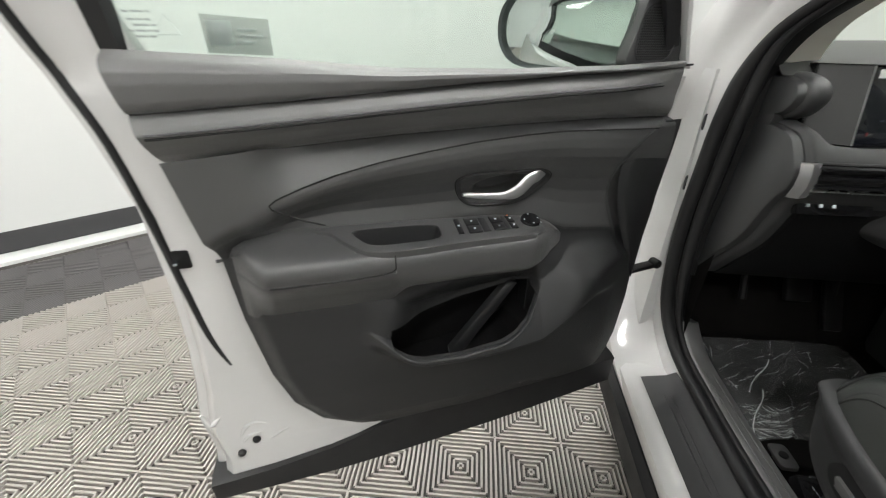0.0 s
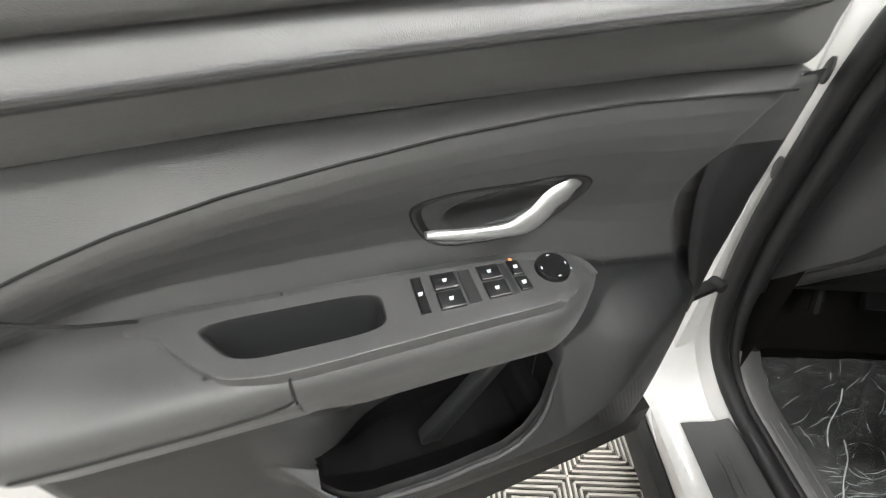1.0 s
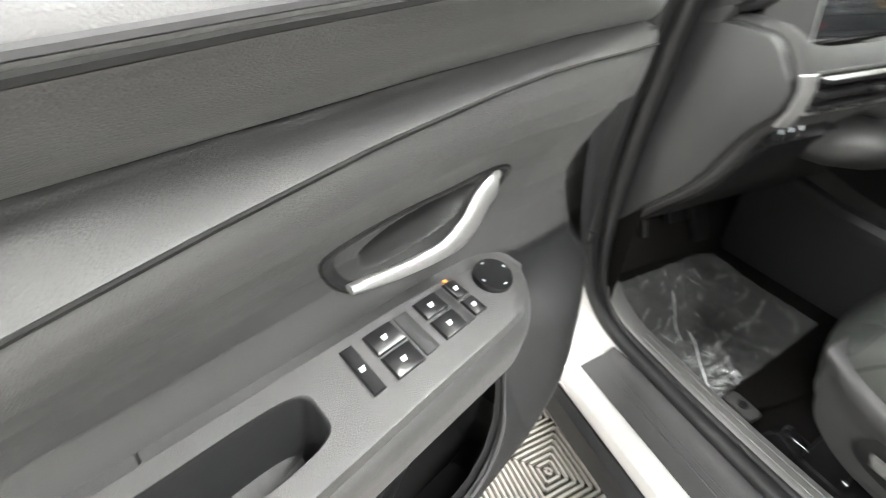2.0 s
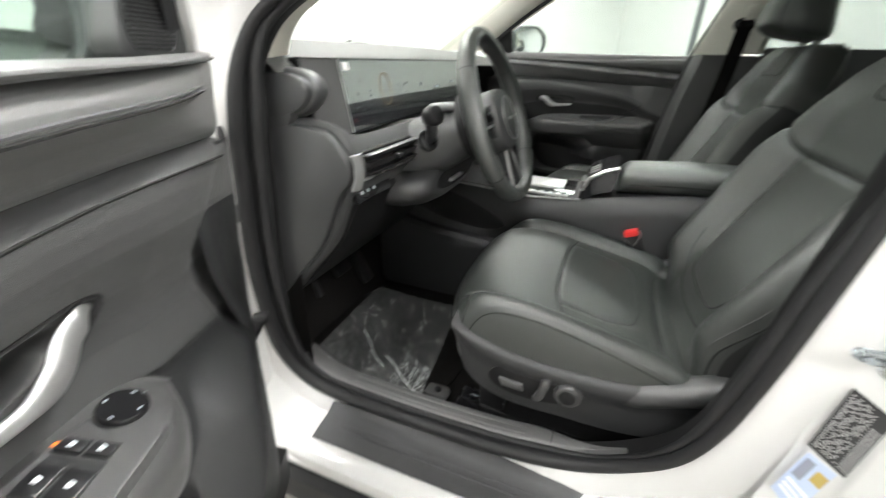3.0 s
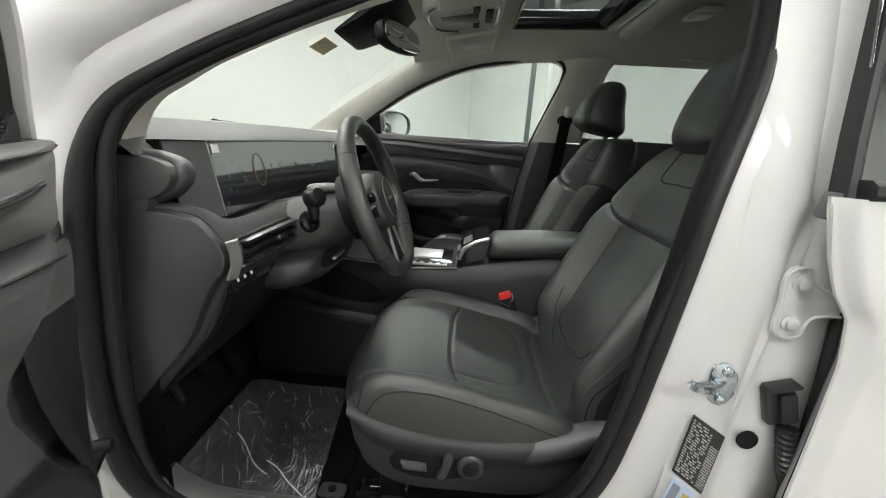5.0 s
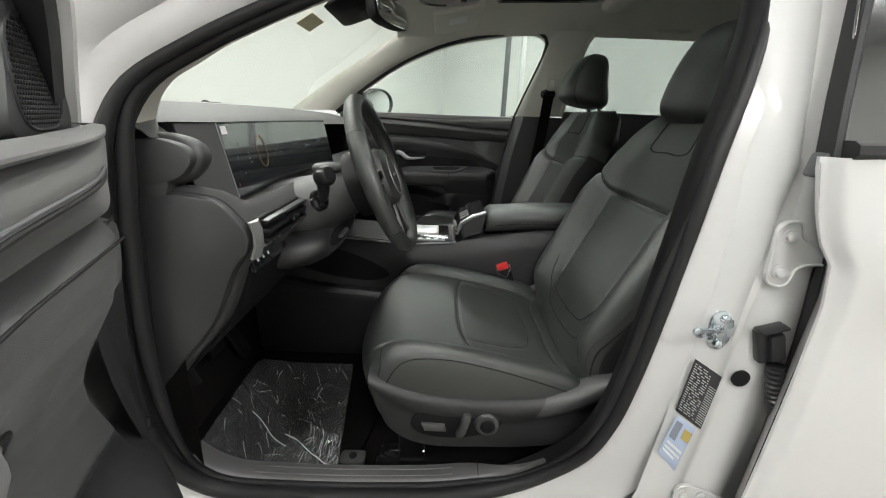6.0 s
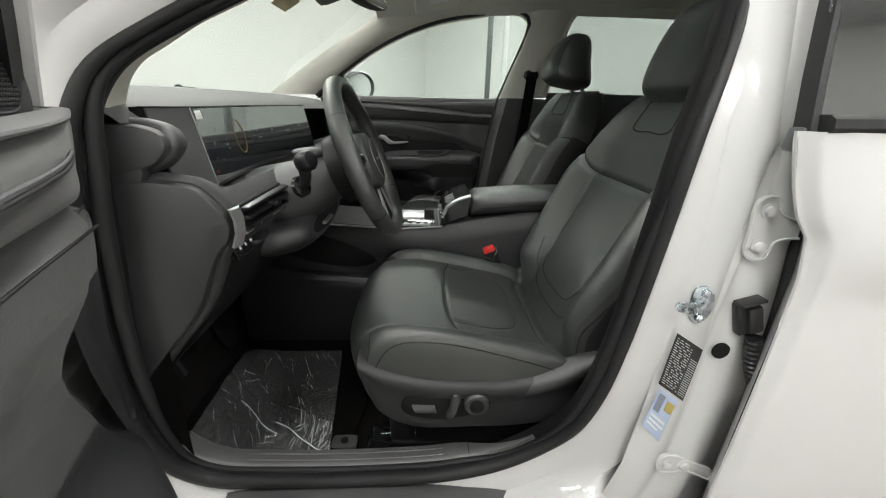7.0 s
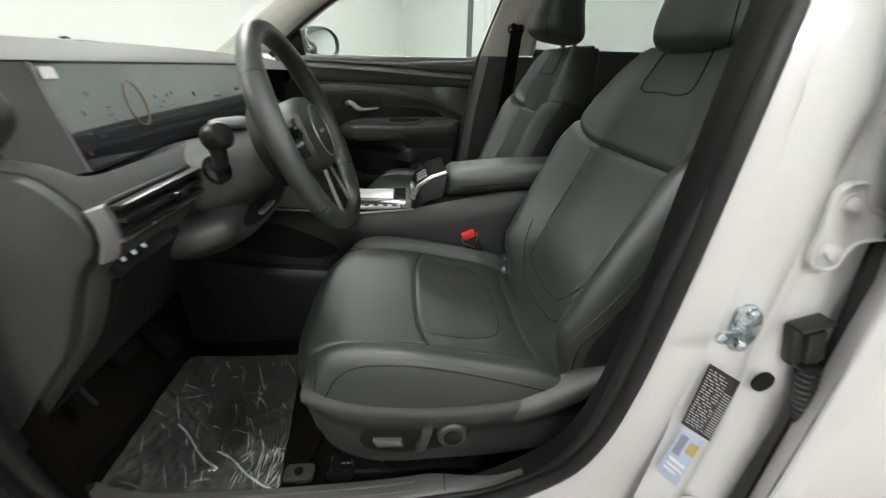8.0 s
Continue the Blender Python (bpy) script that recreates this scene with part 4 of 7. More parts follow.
# edge of the front door aperture, seen from outside: x, y, z
APERTURE = [(-0.655, 0.02, 1.475), (-0.645, 0.12, 1.486), (-0.66, 0.27, 1.460), (-0.69, 0.42, 1.402), (-0.706, 0.526, 1.359), (-0.719, 0.621, 1.318), (-0.741, 0.761, 1.249),
            (-0.759, 0.847, 1.190), (-0.775, 0.886, 1.115), (-0.78, 0.904, 1.03), (-0.78, 0.914, 0.93), (-0.78, 0.922, 0.80), (-0.775, 0.921, 0.68), (-0.765, 0.912, 0.575), (-0.75, 0.885, 0.50),
            (-0.73, 0.83, 0.440), (-0.72, 0.72, 0.420), (-0.717, 0.5, 0.418), (-0.718, 0.36, 0.430), (-0.722, 0.26, 0.460), (-0.733, 0.18, 0.515), (-0.748, 0.125, 0.58), (-0.762, 0.097, 0.66),
            (-0.775, 0.080, 0.77), (-0.78, 0.066, 0.88), (-0.78, 0.050, 1.0), (-0.775, 0.032, 1.12), (-0.75, 0.0, 1.23), (-0.715, -0.028, 1.328), (-0.68, -0.03, 1.43)]


def aperture_ring(n=180):
    """Points along the aperture with the outward direction in the side plane."""
    c = even(APERTURE, n, True)
    out = []
    for i in range(n):
        t = c[(i + 1) % n] - c[i - 1]
        d = Vector((0, -t[2], t[1])).normalized()
        mid = Vector((0, 0.47, 0.95)) - Vector((0, c[i][1], c[i][2]))
        if d.dot(mid) > 0:
            d = -d
        out.append((Vector(c[i]), d))
    return out


def profile_at(p):
    """How the painted body runs from the seal outwards: rows of (away from the aperture, outboard)."""
    pillar_b = 1 - step(p.y, 0.10, 0.30)
    sill = 1 - step(p.z, 0.45, 0.62)
    roof = step(p.z, 1.1, 1.25)
    a = [(0.0, 0.0), (0.012, 0.006), (0.022, 0.010), (0.03, 0.012), (0.05, 0.014), (0.068, 0.027), (0.085, 0.04), (0.125, 0.065)]
    b = [(0.0, 0.0), (0.02, 0.010), (0.04, 0.013), (0.06, 0.016), (0.085, 0.019), (0.105, 0.020), (0.112, 0.0), (0.16, -0.02)]
    r = [(0.0, 0.0), (0.012, 0.016), (0.026, 0.020), (0.036, 0.022), (0.044, 0.042), (0.070, 0.058), (0.10, 0.056), (0.15, 0.03)]
    s = [(0.0, 0.0), (0.02, 0.008), (0.034, 0.010), (0.048, 0.012), (0.052, 0.03), (0.056, 0.05), (0.060, 0.09), (0.072, 0.13)]
    out = []
    for k in range(8):
        base = Vector(a[k]).lerp(Vector(b[k]), pillar_b)
        base = base.lerp(Vector(r[k]), roof * (1 - 0.7 * pillar_b))
        out.append(base.lerp(Vector(s[k]), sill))
    return out


def build_aperture():
    ring = aperture_ring()
    bm = loft([[p + d * o + Vector((-w, 0, 0)) for o, w in profile_at(p)] for p, d in ring + ring[:1]], False, False)
    bmesh.ops.remove_doubles(bm, verts=bm.verts, dist=1e-6)
    part("side_frame", bm, WHITE_PAINT, car, "white painted door jamb and pillars")
    # double lipped rubber seal round the aperture
    def seal(name, back, inward, r0, mat, thin=0.0):
        rings = []
        for p, d in ring + ring[:1]:
            near_b = max(1 - step(p.y, 0.10, 0.35), 0.9 * step(p.z, 1.06, 1.2))
            up = step(p.z, 1.12, 1.25)
            c = p - d * (back * (1 - 0.45 * near_b - 0.2 * up)) + Vector((inward * (1 - 0.5 * near_b), 0, 0))
            r = r0 * (1 - 0.30 * near_b - 0.14 * up) * (1 - thin * (1 - step(p.z, 0.5, 0.75)))
            if thin:
                c = c + d * (0.019 * (1 - step(p.z, 0.45, 0.60)))
                bu = (1 - step(p.y, 0.03, 0.15)) * step(p.z, 0.90, 1.08)
                c = c + d * (0.012 * bu) - Vector((0.004 * bu, 0, 0))
                r *= 1 - 0.4 * bu
            rings.append([c + d * (r * 1.0 * math.cos(k)) + Vector((r * 1.2 * math.sin(k), 0, 0)) for k in np.linspace(0, 2 * math.pi, 12, endpoint=False)])
        bm = loft(rings, True, False)
        bmesh.ops.remove_doubles(bm, verts=bm.verts, dist=1e-6)
        return part(name, bm, mat, car)
    seal("door_seal", 0.010, 0.006, 0.0135, RUBBER)
    seal("door_seal", 0.030, 0.030, 0.0115, RUBBER, 0.45)
    # grey plastic trim inside the seal, along the sill and up the kick panel
    low = [(p, d) for p, d in ring if p.z < 0.52 and p.y > 0.15]
    low.sort(key=lambda q: math.atan2(q[0].z - 0.9, q[0].y - 0.5))
    flat = ((0.010, 0.030), (0.017, 0.036), (0.019, 0.042), (0.0185, 0.072), (0.014, 0.080), (-0.006, 0.082), (-0.040, 0.084))
    part("sill_trim", loft([[p - d * o + Vector((0.026 + (w - 0.026) * (0.12 + 0.88 * step(p.y, 0.17, 0.36)), 0, 0)) for o, w in flat] for p, d in low], False, False), TRIM_SOFT, car, "dark grey plastic sill trim inside the door seal")
    run = [(p, d) for p, d in low if 0.36 < p.y < 0.80]
    for w in (0.048, 0.064):
        part("trim_rib", tube([p - d * 0.0192 + Vector((w, 0, 0)) for p, d in run], 0.0014, 6), TRIM_SOFT, car)
    joint = min(low, key=lambda q: abs(q[0].y - 0.31))
    part("trim_joint", tube([joint[0] - joint[1] * (o + 0.0004) + Vector((w, 0, 0)) for o, w in flat[1:5]], 0.0009, 5), TRIM_DARK, car)
    # inner flange, covered in trim
    bm = loft([[p - d * 0.004 + Vector((0.008, 0, 0)), p - d * (0.026 - 0.016 * (1 - step(p.z, 0.45, 0.60)) - 0.012 * max(1 - step(p.y, 0.10, 0.35), step(p.z, 1.06, 1.2))) + Vector((0.022, 0, 0)), p - d * (0.030 - 0.020 * (1 - step(p.z, 0.45, 0.60)) - 0.014 * max(1 - step(p.y, 0.10, 0.35), step(p.z, 1.06, 1.2))) + Vector((0.035, 0, 0)), p - d * 0.008 + Vector((0.06, 0, 0))] for p, d in ring + ring[:1]], False, False)
    part("seal_flange", bm, TRIM_DARK, car)


build_aperture()


def build_near_side():
    # sill: scuff plate, painted step, black cladding
    rows = [(-0.655, 0.40), (-0.672, 0.412), (-0.69, 0.418), (-0.712, 0.420), (-0.730, 0.418), (-0.742, 0.411), (-0.755, 0.404), (-0.79, 0.398), (-0.812, 0.392)]
    part("scuff_plate", loft([[(x, y, z) for x, z in rows] for y in np.linspace(0.80, -0.02, 20)], False, False), SCUFF, car, "black plastic scuff plate on the sill")
    for x in (-0.748, -0.762, -0.776):
        part("scuff_rib", tube([(x, y, 0.4045 - (abs(x) - 0.735) * 0.12) for y in np.linspace(0.74, 0.05, 12)], 0.0022, 6), SCUFF, car)
    part("sill", loft([[(x, y, z) for x, z in ((-0.70, 0.39), (-0.80, 0.389), (-0.832, 0.383), (-0.848, 0.372), (-0.853, 0.352), (-0.845, 0.330), (-0.80, 0.32))] for y in np.linspace(1.05, -0.6, 30)], False, False), WHITE_PAINT, car, "white painted sill")
    part("sill_cladding", loft([[(x, y, z) for x, z in ((-0.80, 0.335), (-0.852, 0.334), (-0.868, 0.32), (-0.872, 0.26), (-0.85, 0.235), (-0.78, 0.23))] for y in np.linspace(1.08, -0.6, 30)], False, False), RUBBER, car, "black plastic sill cladding")
    # hinge pillar skin and front wing
    part("front_wing", loft([[(-0.80, y0, z), (-0.845, y0 + 0.01, z), (-0.872, y0 + 0.045, z), (-0.885, y0 + 0.16, z), (-0.89, y0 + 0.5, z)] for z, y0 in ((0.34, 1.06), (0.5, 1.05), (0.7, 1.03), (0.9, 1.02), (1.02, 1.0), (1.10, 0.985))], False, False), WHITE_PAINT, car, "white front wing")
    part("wing_top", loft([[(-0.80, y, 1.10 - (y - 1.0) * 0.10), (-0.845, y, 1.098 - (y - 1.0) * 0.10), (-0.885, y, 1.07 - (y - 1.0) * 0.12), (-0.892, y, 1.0)] for y in np.linspace(0.985, 1.6, 10)], False, False), WHITE_PAINT, car)
    part("hinge_pillar", loft([[(-0.77, 0.93, z), (-0.795, 0.93, z), (-0.81, 0.97, z), (-0.815, 1.04, z)] for z in (0.42, 0.6, 0.8, 1.0, 1.12)], False, False), JAMB_PAINT, car)
    for z in (1.021, 0.889):
        part("rubber_plug", turned([(0.0165, 0.0), (0.0165, 0.003), (0.012, 0.005), (0.004, 0.0052)], Matrix.Translation((-0.801, 0.899, z)) @ pose(0, 0, 0, 0, -90, -24)), RUBBER, car, "round black rubber plug")
    # B pillar
    part("pillar_step", loft([[(x + 0.34 * max(0, z - 1.13), y0 + dy, z) for x, dy in ((-0.788, 0.03), (-0.800, 0.012), (-0.802, -0.012), (-0.801, -0.028), (-0.794, -0.036), (-0.793, -0.045), (-0.80, -0.056), (-0.80, -0.105), (-0.79, -0.122), (-0.775, -0.2))] for z, y0 in ((0.42, 0.06), (0.55, 0.02), (0.7, 0.002), (0.85, -0.002), (1.0, -0.012), (1.12, -0.022), (1.22, -0.035), (1.36, -0.05), (1.48, -0.06))], False, False), JAMB_PAINT, car)
    st = part("striker_plate", slab(even([(0.012, 0.905), (-0.004, 0.909), (-0.018, 0.895), (-0.019, 0.862), (-0.006, 0.846), (0.010, 0.852), (0.016, 0.88)], 30, True), lambda a, b, d: Vector((-0.806 + d, a - 0.004, b)), 0.006, 0.002), ZINC, car, "zinc plated door striker")
    part("striker_loop", tube(even([(-0.804, -0.006, 0.880), (-0.820, 0.012, 0.885), (-0.836, 0.044, 0.893), (-0.842, 0.056, 0.896), (-0.838, 0.052, 0.890), (-0.824, 0.022, 0.878), (-0.804, 0.0, 0.868)], 36), 0.0048, 10), ZINC, st)
    for y, z in ((-0.008, 0.898), (-0.006, 0.856)):
        part("screw_head", turned([(0.0065, 0.0), (0.0065, 0.003), (0.004, 0.005)], Matrix.Translation((-0.8065, y, z)) @ pose(0, 0, 0, 0, -90, 0)), ZINC, st)
    # labels
    def lab(name, quad, x, mat, parent, text=""):
        return part(name, slab(quad, lambda a, b, d: Vector((x + d, a, b)), 0.0006, 0.0002), mat, parent, text)
    q = [Vector((0.019, 0.828)), Vector((-0.030, 0.797)), Vector((-0.020, 0.697)), Vector((0.029, 0.733))]

    def inq(qq, s, t):
        top = qq[0].lerp(qq[1], s)
        low = qq[3].lerp(qq[2], s)
        return top.lerp(low, t)
    vin = lab("data_label", q, -0.8035, LABEL_BLACK, car, "black data label with rows of fine white print")
    rng = random.Random(3)
    for t in np.linspace(0.06, 0.92, 21):
        s = 0.06
        while s < 0.62:
            w = rng.uniform(0.03, 0.16)
            s1 = min(0.66, s + w)
            lab("print", [inq(q, s, t), inq(q, s1, t), inq(q, s1, t + 0.018), inq(q, s, t + 0.018)], -0.8042, FINE_PRINT, vin)
            s = s1 + rng.uniform(0.02, 0.12)
    for t in np.linspace(0.25, 0.93, 18):
        lab("print", [inq(q, 0.72, t), inq(q, 0.96, t), inq(q, 0.96, t + 0.016), inq(q, 0.72, t + 0.016)], -0.8042, FINE_PRINT, vin)
    q2 = [Vector((0.024, 0.722)), Vector((-0.012, 0.699)), Vector((0.004, 0.610)), Vector((0.040, 0.648))]
    tyre = lab("tyre_label", q2, -0.8035, LABEL_BLUE, car, "pale blue tyre label with a yellow box")
    for (s0, s1, t0, t1), mt in (((0.08, 0.4, 0.08, 0.5), LABEL_GREY), ((0.55, 0.95, 0.14, 0.36), LABEL_YELLOW), ((0.1, 0.9, 0.58, 0.64), LABEL_WHITE), ((0.1, 0.9, 0.7, 0.75), LABEL_WHITE), ((0.1, 0.7, 0.8, 0.85), LABEL_WHITE)):
        lab("print", [inq(q2, s0, t0), inq(q2, s1, t0), inq(q2, s1, t1), inq(q2, s0, t1)], -0.8042 - (0.0006 if mt == LABEL_YELLOW else 0), mt, tyre)
    # rear door hinges on the pillar
    for zc, y0, outline, bolts in (
            (1.0, -0.055, ((0.008, 0.042), (-0.018, 0.047), (-0.028, 0.026), (-0.050, 0.016), (-0.082, 0.010), (-0.084, -0.012), (-0.055, -0.014), (-0.032, -0.020), (-0.022, -0.046), (0.006, -0.043), (0.010, 0.0)), ((-0.008, 0.026), (-0.008, -0.026))),
            (0.562, -0.018, ((0.016, 0.006), (0.010, 0.020), (-0.010, 0.022), (-0.035, 0.012), (-0.060, -0.002), (-0.090, -0.018), (-0.090, -0.036), (-0.062, -0.024), (-0.035, -0.014), (-0.010, -0.016), (0.012, -0.012)), ((0.002, 0.004), (-0.032, -0.001)))):
        h = part("door_hinge", slab(even([(y0 + a, zc + b) for a, b in outline], 48, True), lambda a, b, d: Vector((-0.808 + d, a, b)), 0.008, 0.003), PAINTED_STEEL, car, "white painted rear door hinge")
        part("hinge_rim", tube([Vector((-0.809, y0 + a * 0.96, zc + b * 0.96)) for a, b in even(outline, 48, True)], 0.0022, 6, True), PAINTED_STEEL, h)
        for dy, dz in bolts:
            part("bolt", turned([(0.011, 0.0), (0.011, 0.003), (0.0075, 0.0035), (0.0075, 0.008), (0.005, 0.0095)], Matrix.Translation((-0.807, y0 + dy, zc + dz)) @ pose(0, 0, 0, 0, -90, 0), 12), PAINTED_STEEL, h)
    part("jamb_plug", turned([(0.014, 0.0), (0.014, 0.003), (0.010, 0.002)], Matrix.Translation((-0.801, -0.060, 0.795)) @ pose(0, 0, 0, 0, -90, 0)), TRIM_DARK, car)
    mc = Matrix.Translation((-0.813, -0.076, 0.860)) @ pose(0, 0, 0, -17, 0, 0)
    con = part("wiring_connector", box((0.021, 0.023, 0.047), mc @ pose(0, -0.009, -0.003), 0.006), CABLE_BLACK, car, "black wiring connector with a ribbed cable boot")
    part("connector_base", box((0.016, 0.015, 0.056), mc @ pose(0.004, 0.008, 0.0), 0.004), CABLE_BLACK, con)
    part("connector_cap", box((0.022, 0.038, 0.005), mc @ pose(-0.003, -0.004, 0.030), 0.002), CABLE_BLACK, con)
    boot = even([(-0.815, -0.096, 0.828), (-0.818, -0.100, 0.795), (-0.82, -0.108, 0.765), (-0.818, -0.126, 0.735), (-0.80, -0.155, 0.71)], 72)
    part("cable_boot", tube(boot, [0.0100 + 0.0022 * (i % 4 in (0, 1)) for i in range(72)], 12), CABLE_BLACK, con)
    # gap behind the pillar and the B pillar's rear face
    part("pillar_back", loft([[(-0.775, -0.12, z), (-0.74, -0.13, z), (-0.72, -0.3, z)] for z in (0.4, 0.8, 1.15, 1.4)], False, False), JAMB_PAINT, car)
    part("rear_door_seal", tube(even([(-0.79, -0.125, 1.12), (-0.806, -0.128, 0.95), (-0.808, -0.132, 0.8), (-0.808, -0.128, 0.65), (-0.806, -0.12, 0.5), (-0.80, -0.11, 0.42)], 30), 0.011, 8), RUBBER, car)


build_near_side()


def build_rear_door():
    door = thing("rear_door", (-0.85, -0.6, 0.3), "closed white rear car door with dark privacy window", "car door")
    front = ((0.34, -0.06), (0.45, -0.066), (0.583, -0.072), (0.719, -0.080), (0.838, -0.087), (0.943, -0.093), (1.0, -0.086), (1.03, -0.064), (1.07, -0.048), (1.128, -0.032))

    def skin(a, b):
        z = 0.34 + (1.135 - 0.34) * b
        y0 = lerp(z, *zip(*front))
        y = y0 - (1.15 + y0) * a ** 2.4
        crease = 0.012 * step(z, 0.90, 0.99) - 0.006 * step(z, 1.0, 1.13)
        x = -0.858 - 0.010 * math.sin(math.pi * b) - crease * step(a, 0.0, 0.4) + 0.010 * (1 - step(y0 - y, 0.004, 0.022)) + (0.004 if a == 0 else 0)
        return (x, y, z)
    part("outer_skin", grid(skin, 60, 60), WHITE_PAINT, door, "white painted outer skin with a crease")
    part("front_edge", loft([[(-0.815, y - 0.03, z), (-0.835, y - 0.012, z), (-0.852, y, z)] for z, y in front], False, False), WHITE_PAINT, door)
    part("belt_moulding", loft([[(x, y, z + (-(y) - 0.03) * 0.02) for x, z in ((-0.82, 1.132), (-0.862, 1.133), (-0.868, 1.139), (-0.866, 1.149), (-0.858, 1.154), (-0.82, 1.153))] for y in (-0.058, -0.060, -0.064, -0.4, -0.8, -1.1)], True, True), RUBBER, door, "black belt moulding below the window")
    part("moulding_end", box((0.022, 0.010, 0.030), Matrix.Translation((-0.832, -0.046, 1.124)) @ pose(0, 0, 0, 12, 0, 0), 0.004), MIRROR_GREY, door)

    def lean(z):
        return -0.845 + 0.33 * (z - 1.13)
    pane = part("window_glass", slab([(-0.056, 1.13), (-1.05, 1.15), (-0.95, 1.44), (-0.5, 1.47), (-0.098, 1.46)], lambda a, b, d: Vector((lean(b) + d, a, b)), 0.004, 0.001), DARK_GLASS, door, "dark privacy glass")
    part("window_channel", loft([[(lean(z) + 0.02, y + 0.013, z), (lean(z) - 0.004, y + 0.012, z), (lean(z) - 0.006, y + 0.006, z), (lean(z) - 0.002, y, z), (lean(z) + 0.008, y - 0.004, z)] for z, y in ((1.13, -0.060), (1.2, -0.072), (1.3, -0.092), (1.4, -0.112), (1.46, -0.124))], False, False), RUBBER, door, "dark rubber window channel")
    part("lining", loft([[(-0.77, -0.16, z), (-0.76, -1.1, z)] for z in (0.42, 0.8, 1.15)], False, False), TRIM, door)


build_rear_door()


def build_cabin_shell():
    # roof: outer skin, headliner with sunroof opening
    def roof_z(x, y):
        return 1.655 - 0.10 * (x / 0.7) ** 2 - 0.05 * max(0, (y + 0.3) / 0.9) ** 2 - 0.02 * max(0, (-y - 0.6)) ** 2
    rx0, rx1, ry0, ry1 = -0.30, 0.30, -0.085, 0.225

    def sheet(dz, x0, x1, y0, y1, nu=14, nv=14):
        return grid(lambda a, b: (x0 + (x1 - x0) * a, y0 + (y1 - y0) * b, roof_z(x0 + (x1 - x0) * a, y0 + (y1 - y0) * b) + dz), nu, nv)
    full = (-0.64, 0.64, -1.9, 0.62)
    def ring_sheets(dz):
        bm = sheet(dz, full[0], rx0, full[2], full[3])
        for q in ((rx1, full[1], full[2], full[3]), (rx0, rx1, ry1, full[3]), (rx0, rx1, full[2], ry0)):
            grid(lambda a, b: (q[0] + (q[1] - q[0]) * a, q[2] + (q[3] - q[2]) * b, roof_z(q[0] + (q[1] - q[0]) * a, q[2] + (q[3] - q[2]) * b) + dz), 14, 14, bm=bm)
        bmesh.ops.remove_doubles(bm, verts=bm.verts, dist=1e-5)
        return bm
    part("roof_skin", ring_sheets(0.0), WHITE_PAINT, car, "white roof skin")
    part("headliner", ring_sheets(-0.045), HEADLINER, car, "light grey fabric headliner")
    fr = [(rx0, ry0), (rx0, ry1), (rx1, ry1), (rx1, ry0)]
    rings = []
    for x, y in fr + fr[:1]:
        sx, sy = (1 if x > 0 else -1), (1 if y > 0.02 else -1)
        z = roof_z(x, y)
        kx, ky = 0.55, (2.0 if sy < 0 else 0.3)
        rings.append([(x + sx * o * kx, y + sy * o * ky, z + h) for o, h in ((0.03, -0.052), (0.02, -0.058), (0.0, -0.055), (-0.014, -0.045), (-0.016, -0.01), (0.0, 0.004))])
    part("sunroof_frame", loft(rings, True, False), GLOSS_BLACK, car, "black sunroof frame")
    gl = part("sunroof_glass", sheet(-0.004, rx0, rx1, ry0, ry1), ROOF_GLASS, car, "tinted sunroof glass")
    part("sunroof_blind", loft([[(x, ry0 - 0.105 + a * 0.042, roof_z(x, ry0 - 0.1) - 0.062 + b * 0.020) for a, b in oval(1, 1, 20, 2.4)] for x in np.linspace(-0.36, 0.33, 16)], True, True), PILLAR_TRIM, car, "rolled fabric sunroof blind")
    # far side: pillars, roof rail trim, windows
    def sx(z, o=0.0):
        return 0.76 - 0.33 * max(0, z - 1.17) - o
    apil_low = even([(0.935, 1.178), (0.785, 1.288), (0.60, 1.400), (0.40, 1.479), (0.20, 1.519), (0.035, 1.537), (-0.02, 1.522), (-0.037, 1.49)], 40)
    apil_up = even([(1.14, 1.178), (0.906, 1.329), (0.70, 1.450), (0.555, 1.532), (0.40, 1.575), (0.10, 1.59), (-0.05, 1.585), (-0.12, 1.58)], 40)
    part("pillar_trim", loft([[(sx(z0, 0.0) + 0.03, y0, z0 - 0.012), (sx(z0, 0.02), y0, z0), (sx(z0, 0.045), y0 * 0.75 + y1 * 0.25, z0 * 0.75 + z1 * 0.25), (sx(z1, 0.055), y0 * 0.25 + y1 * 0.75, z0 * 0.25 + z1 * 0.75), (sx(z1, 0.05), y1, z1), (sx(z1, 0.03), y1 - 0.004, z1 - 0.010)] for (y0, z0), (y1, z1) in zip(apil_low, apil_up)], False, False), PILLAR_TRIM, car, "light grey windshield pillar trim on the passenger side")
    part("window_seal", tube([(sx(z, 0.012), y, z) for y, z in np.vstack([apil_low, [(-0.03, 1.44), (0.02, 1.30), (0.062, 1.182), (0.10, 1.0), (0.135, 0.78), (0.15, 0.6)]])], 0.011, 8), RUBBER, car, "black seal round the passenger door")
    b0 = ((-0.045, 1.57), (-0.038, 1.49), (-0.012, 1.40), (0.03, 1.29), (0.066, 1.18))
    b1 = ((-0.27, 1.57), (-0.225, 1.50), (-0.205, 1.42), (-0.185, 1.30), (-0.17, 1.19))
    part("pillar_trim", loft([[(sx(z0) + 0.03, y0 + 0.005, z0), (sx(z0, 0.03), y0 - 0.004, z0), (sx(z0, 0.05), y0 - 0.03, z0), (sx(z1, 0.05), y1 + 0.03, z1), (sx(z1, 0.0), y1, z1)] for (y0, z0), (y1, z1) in zip(b0, b1)], False, False), PILLAR_TRIM, car, "light grey middle pillar trim")
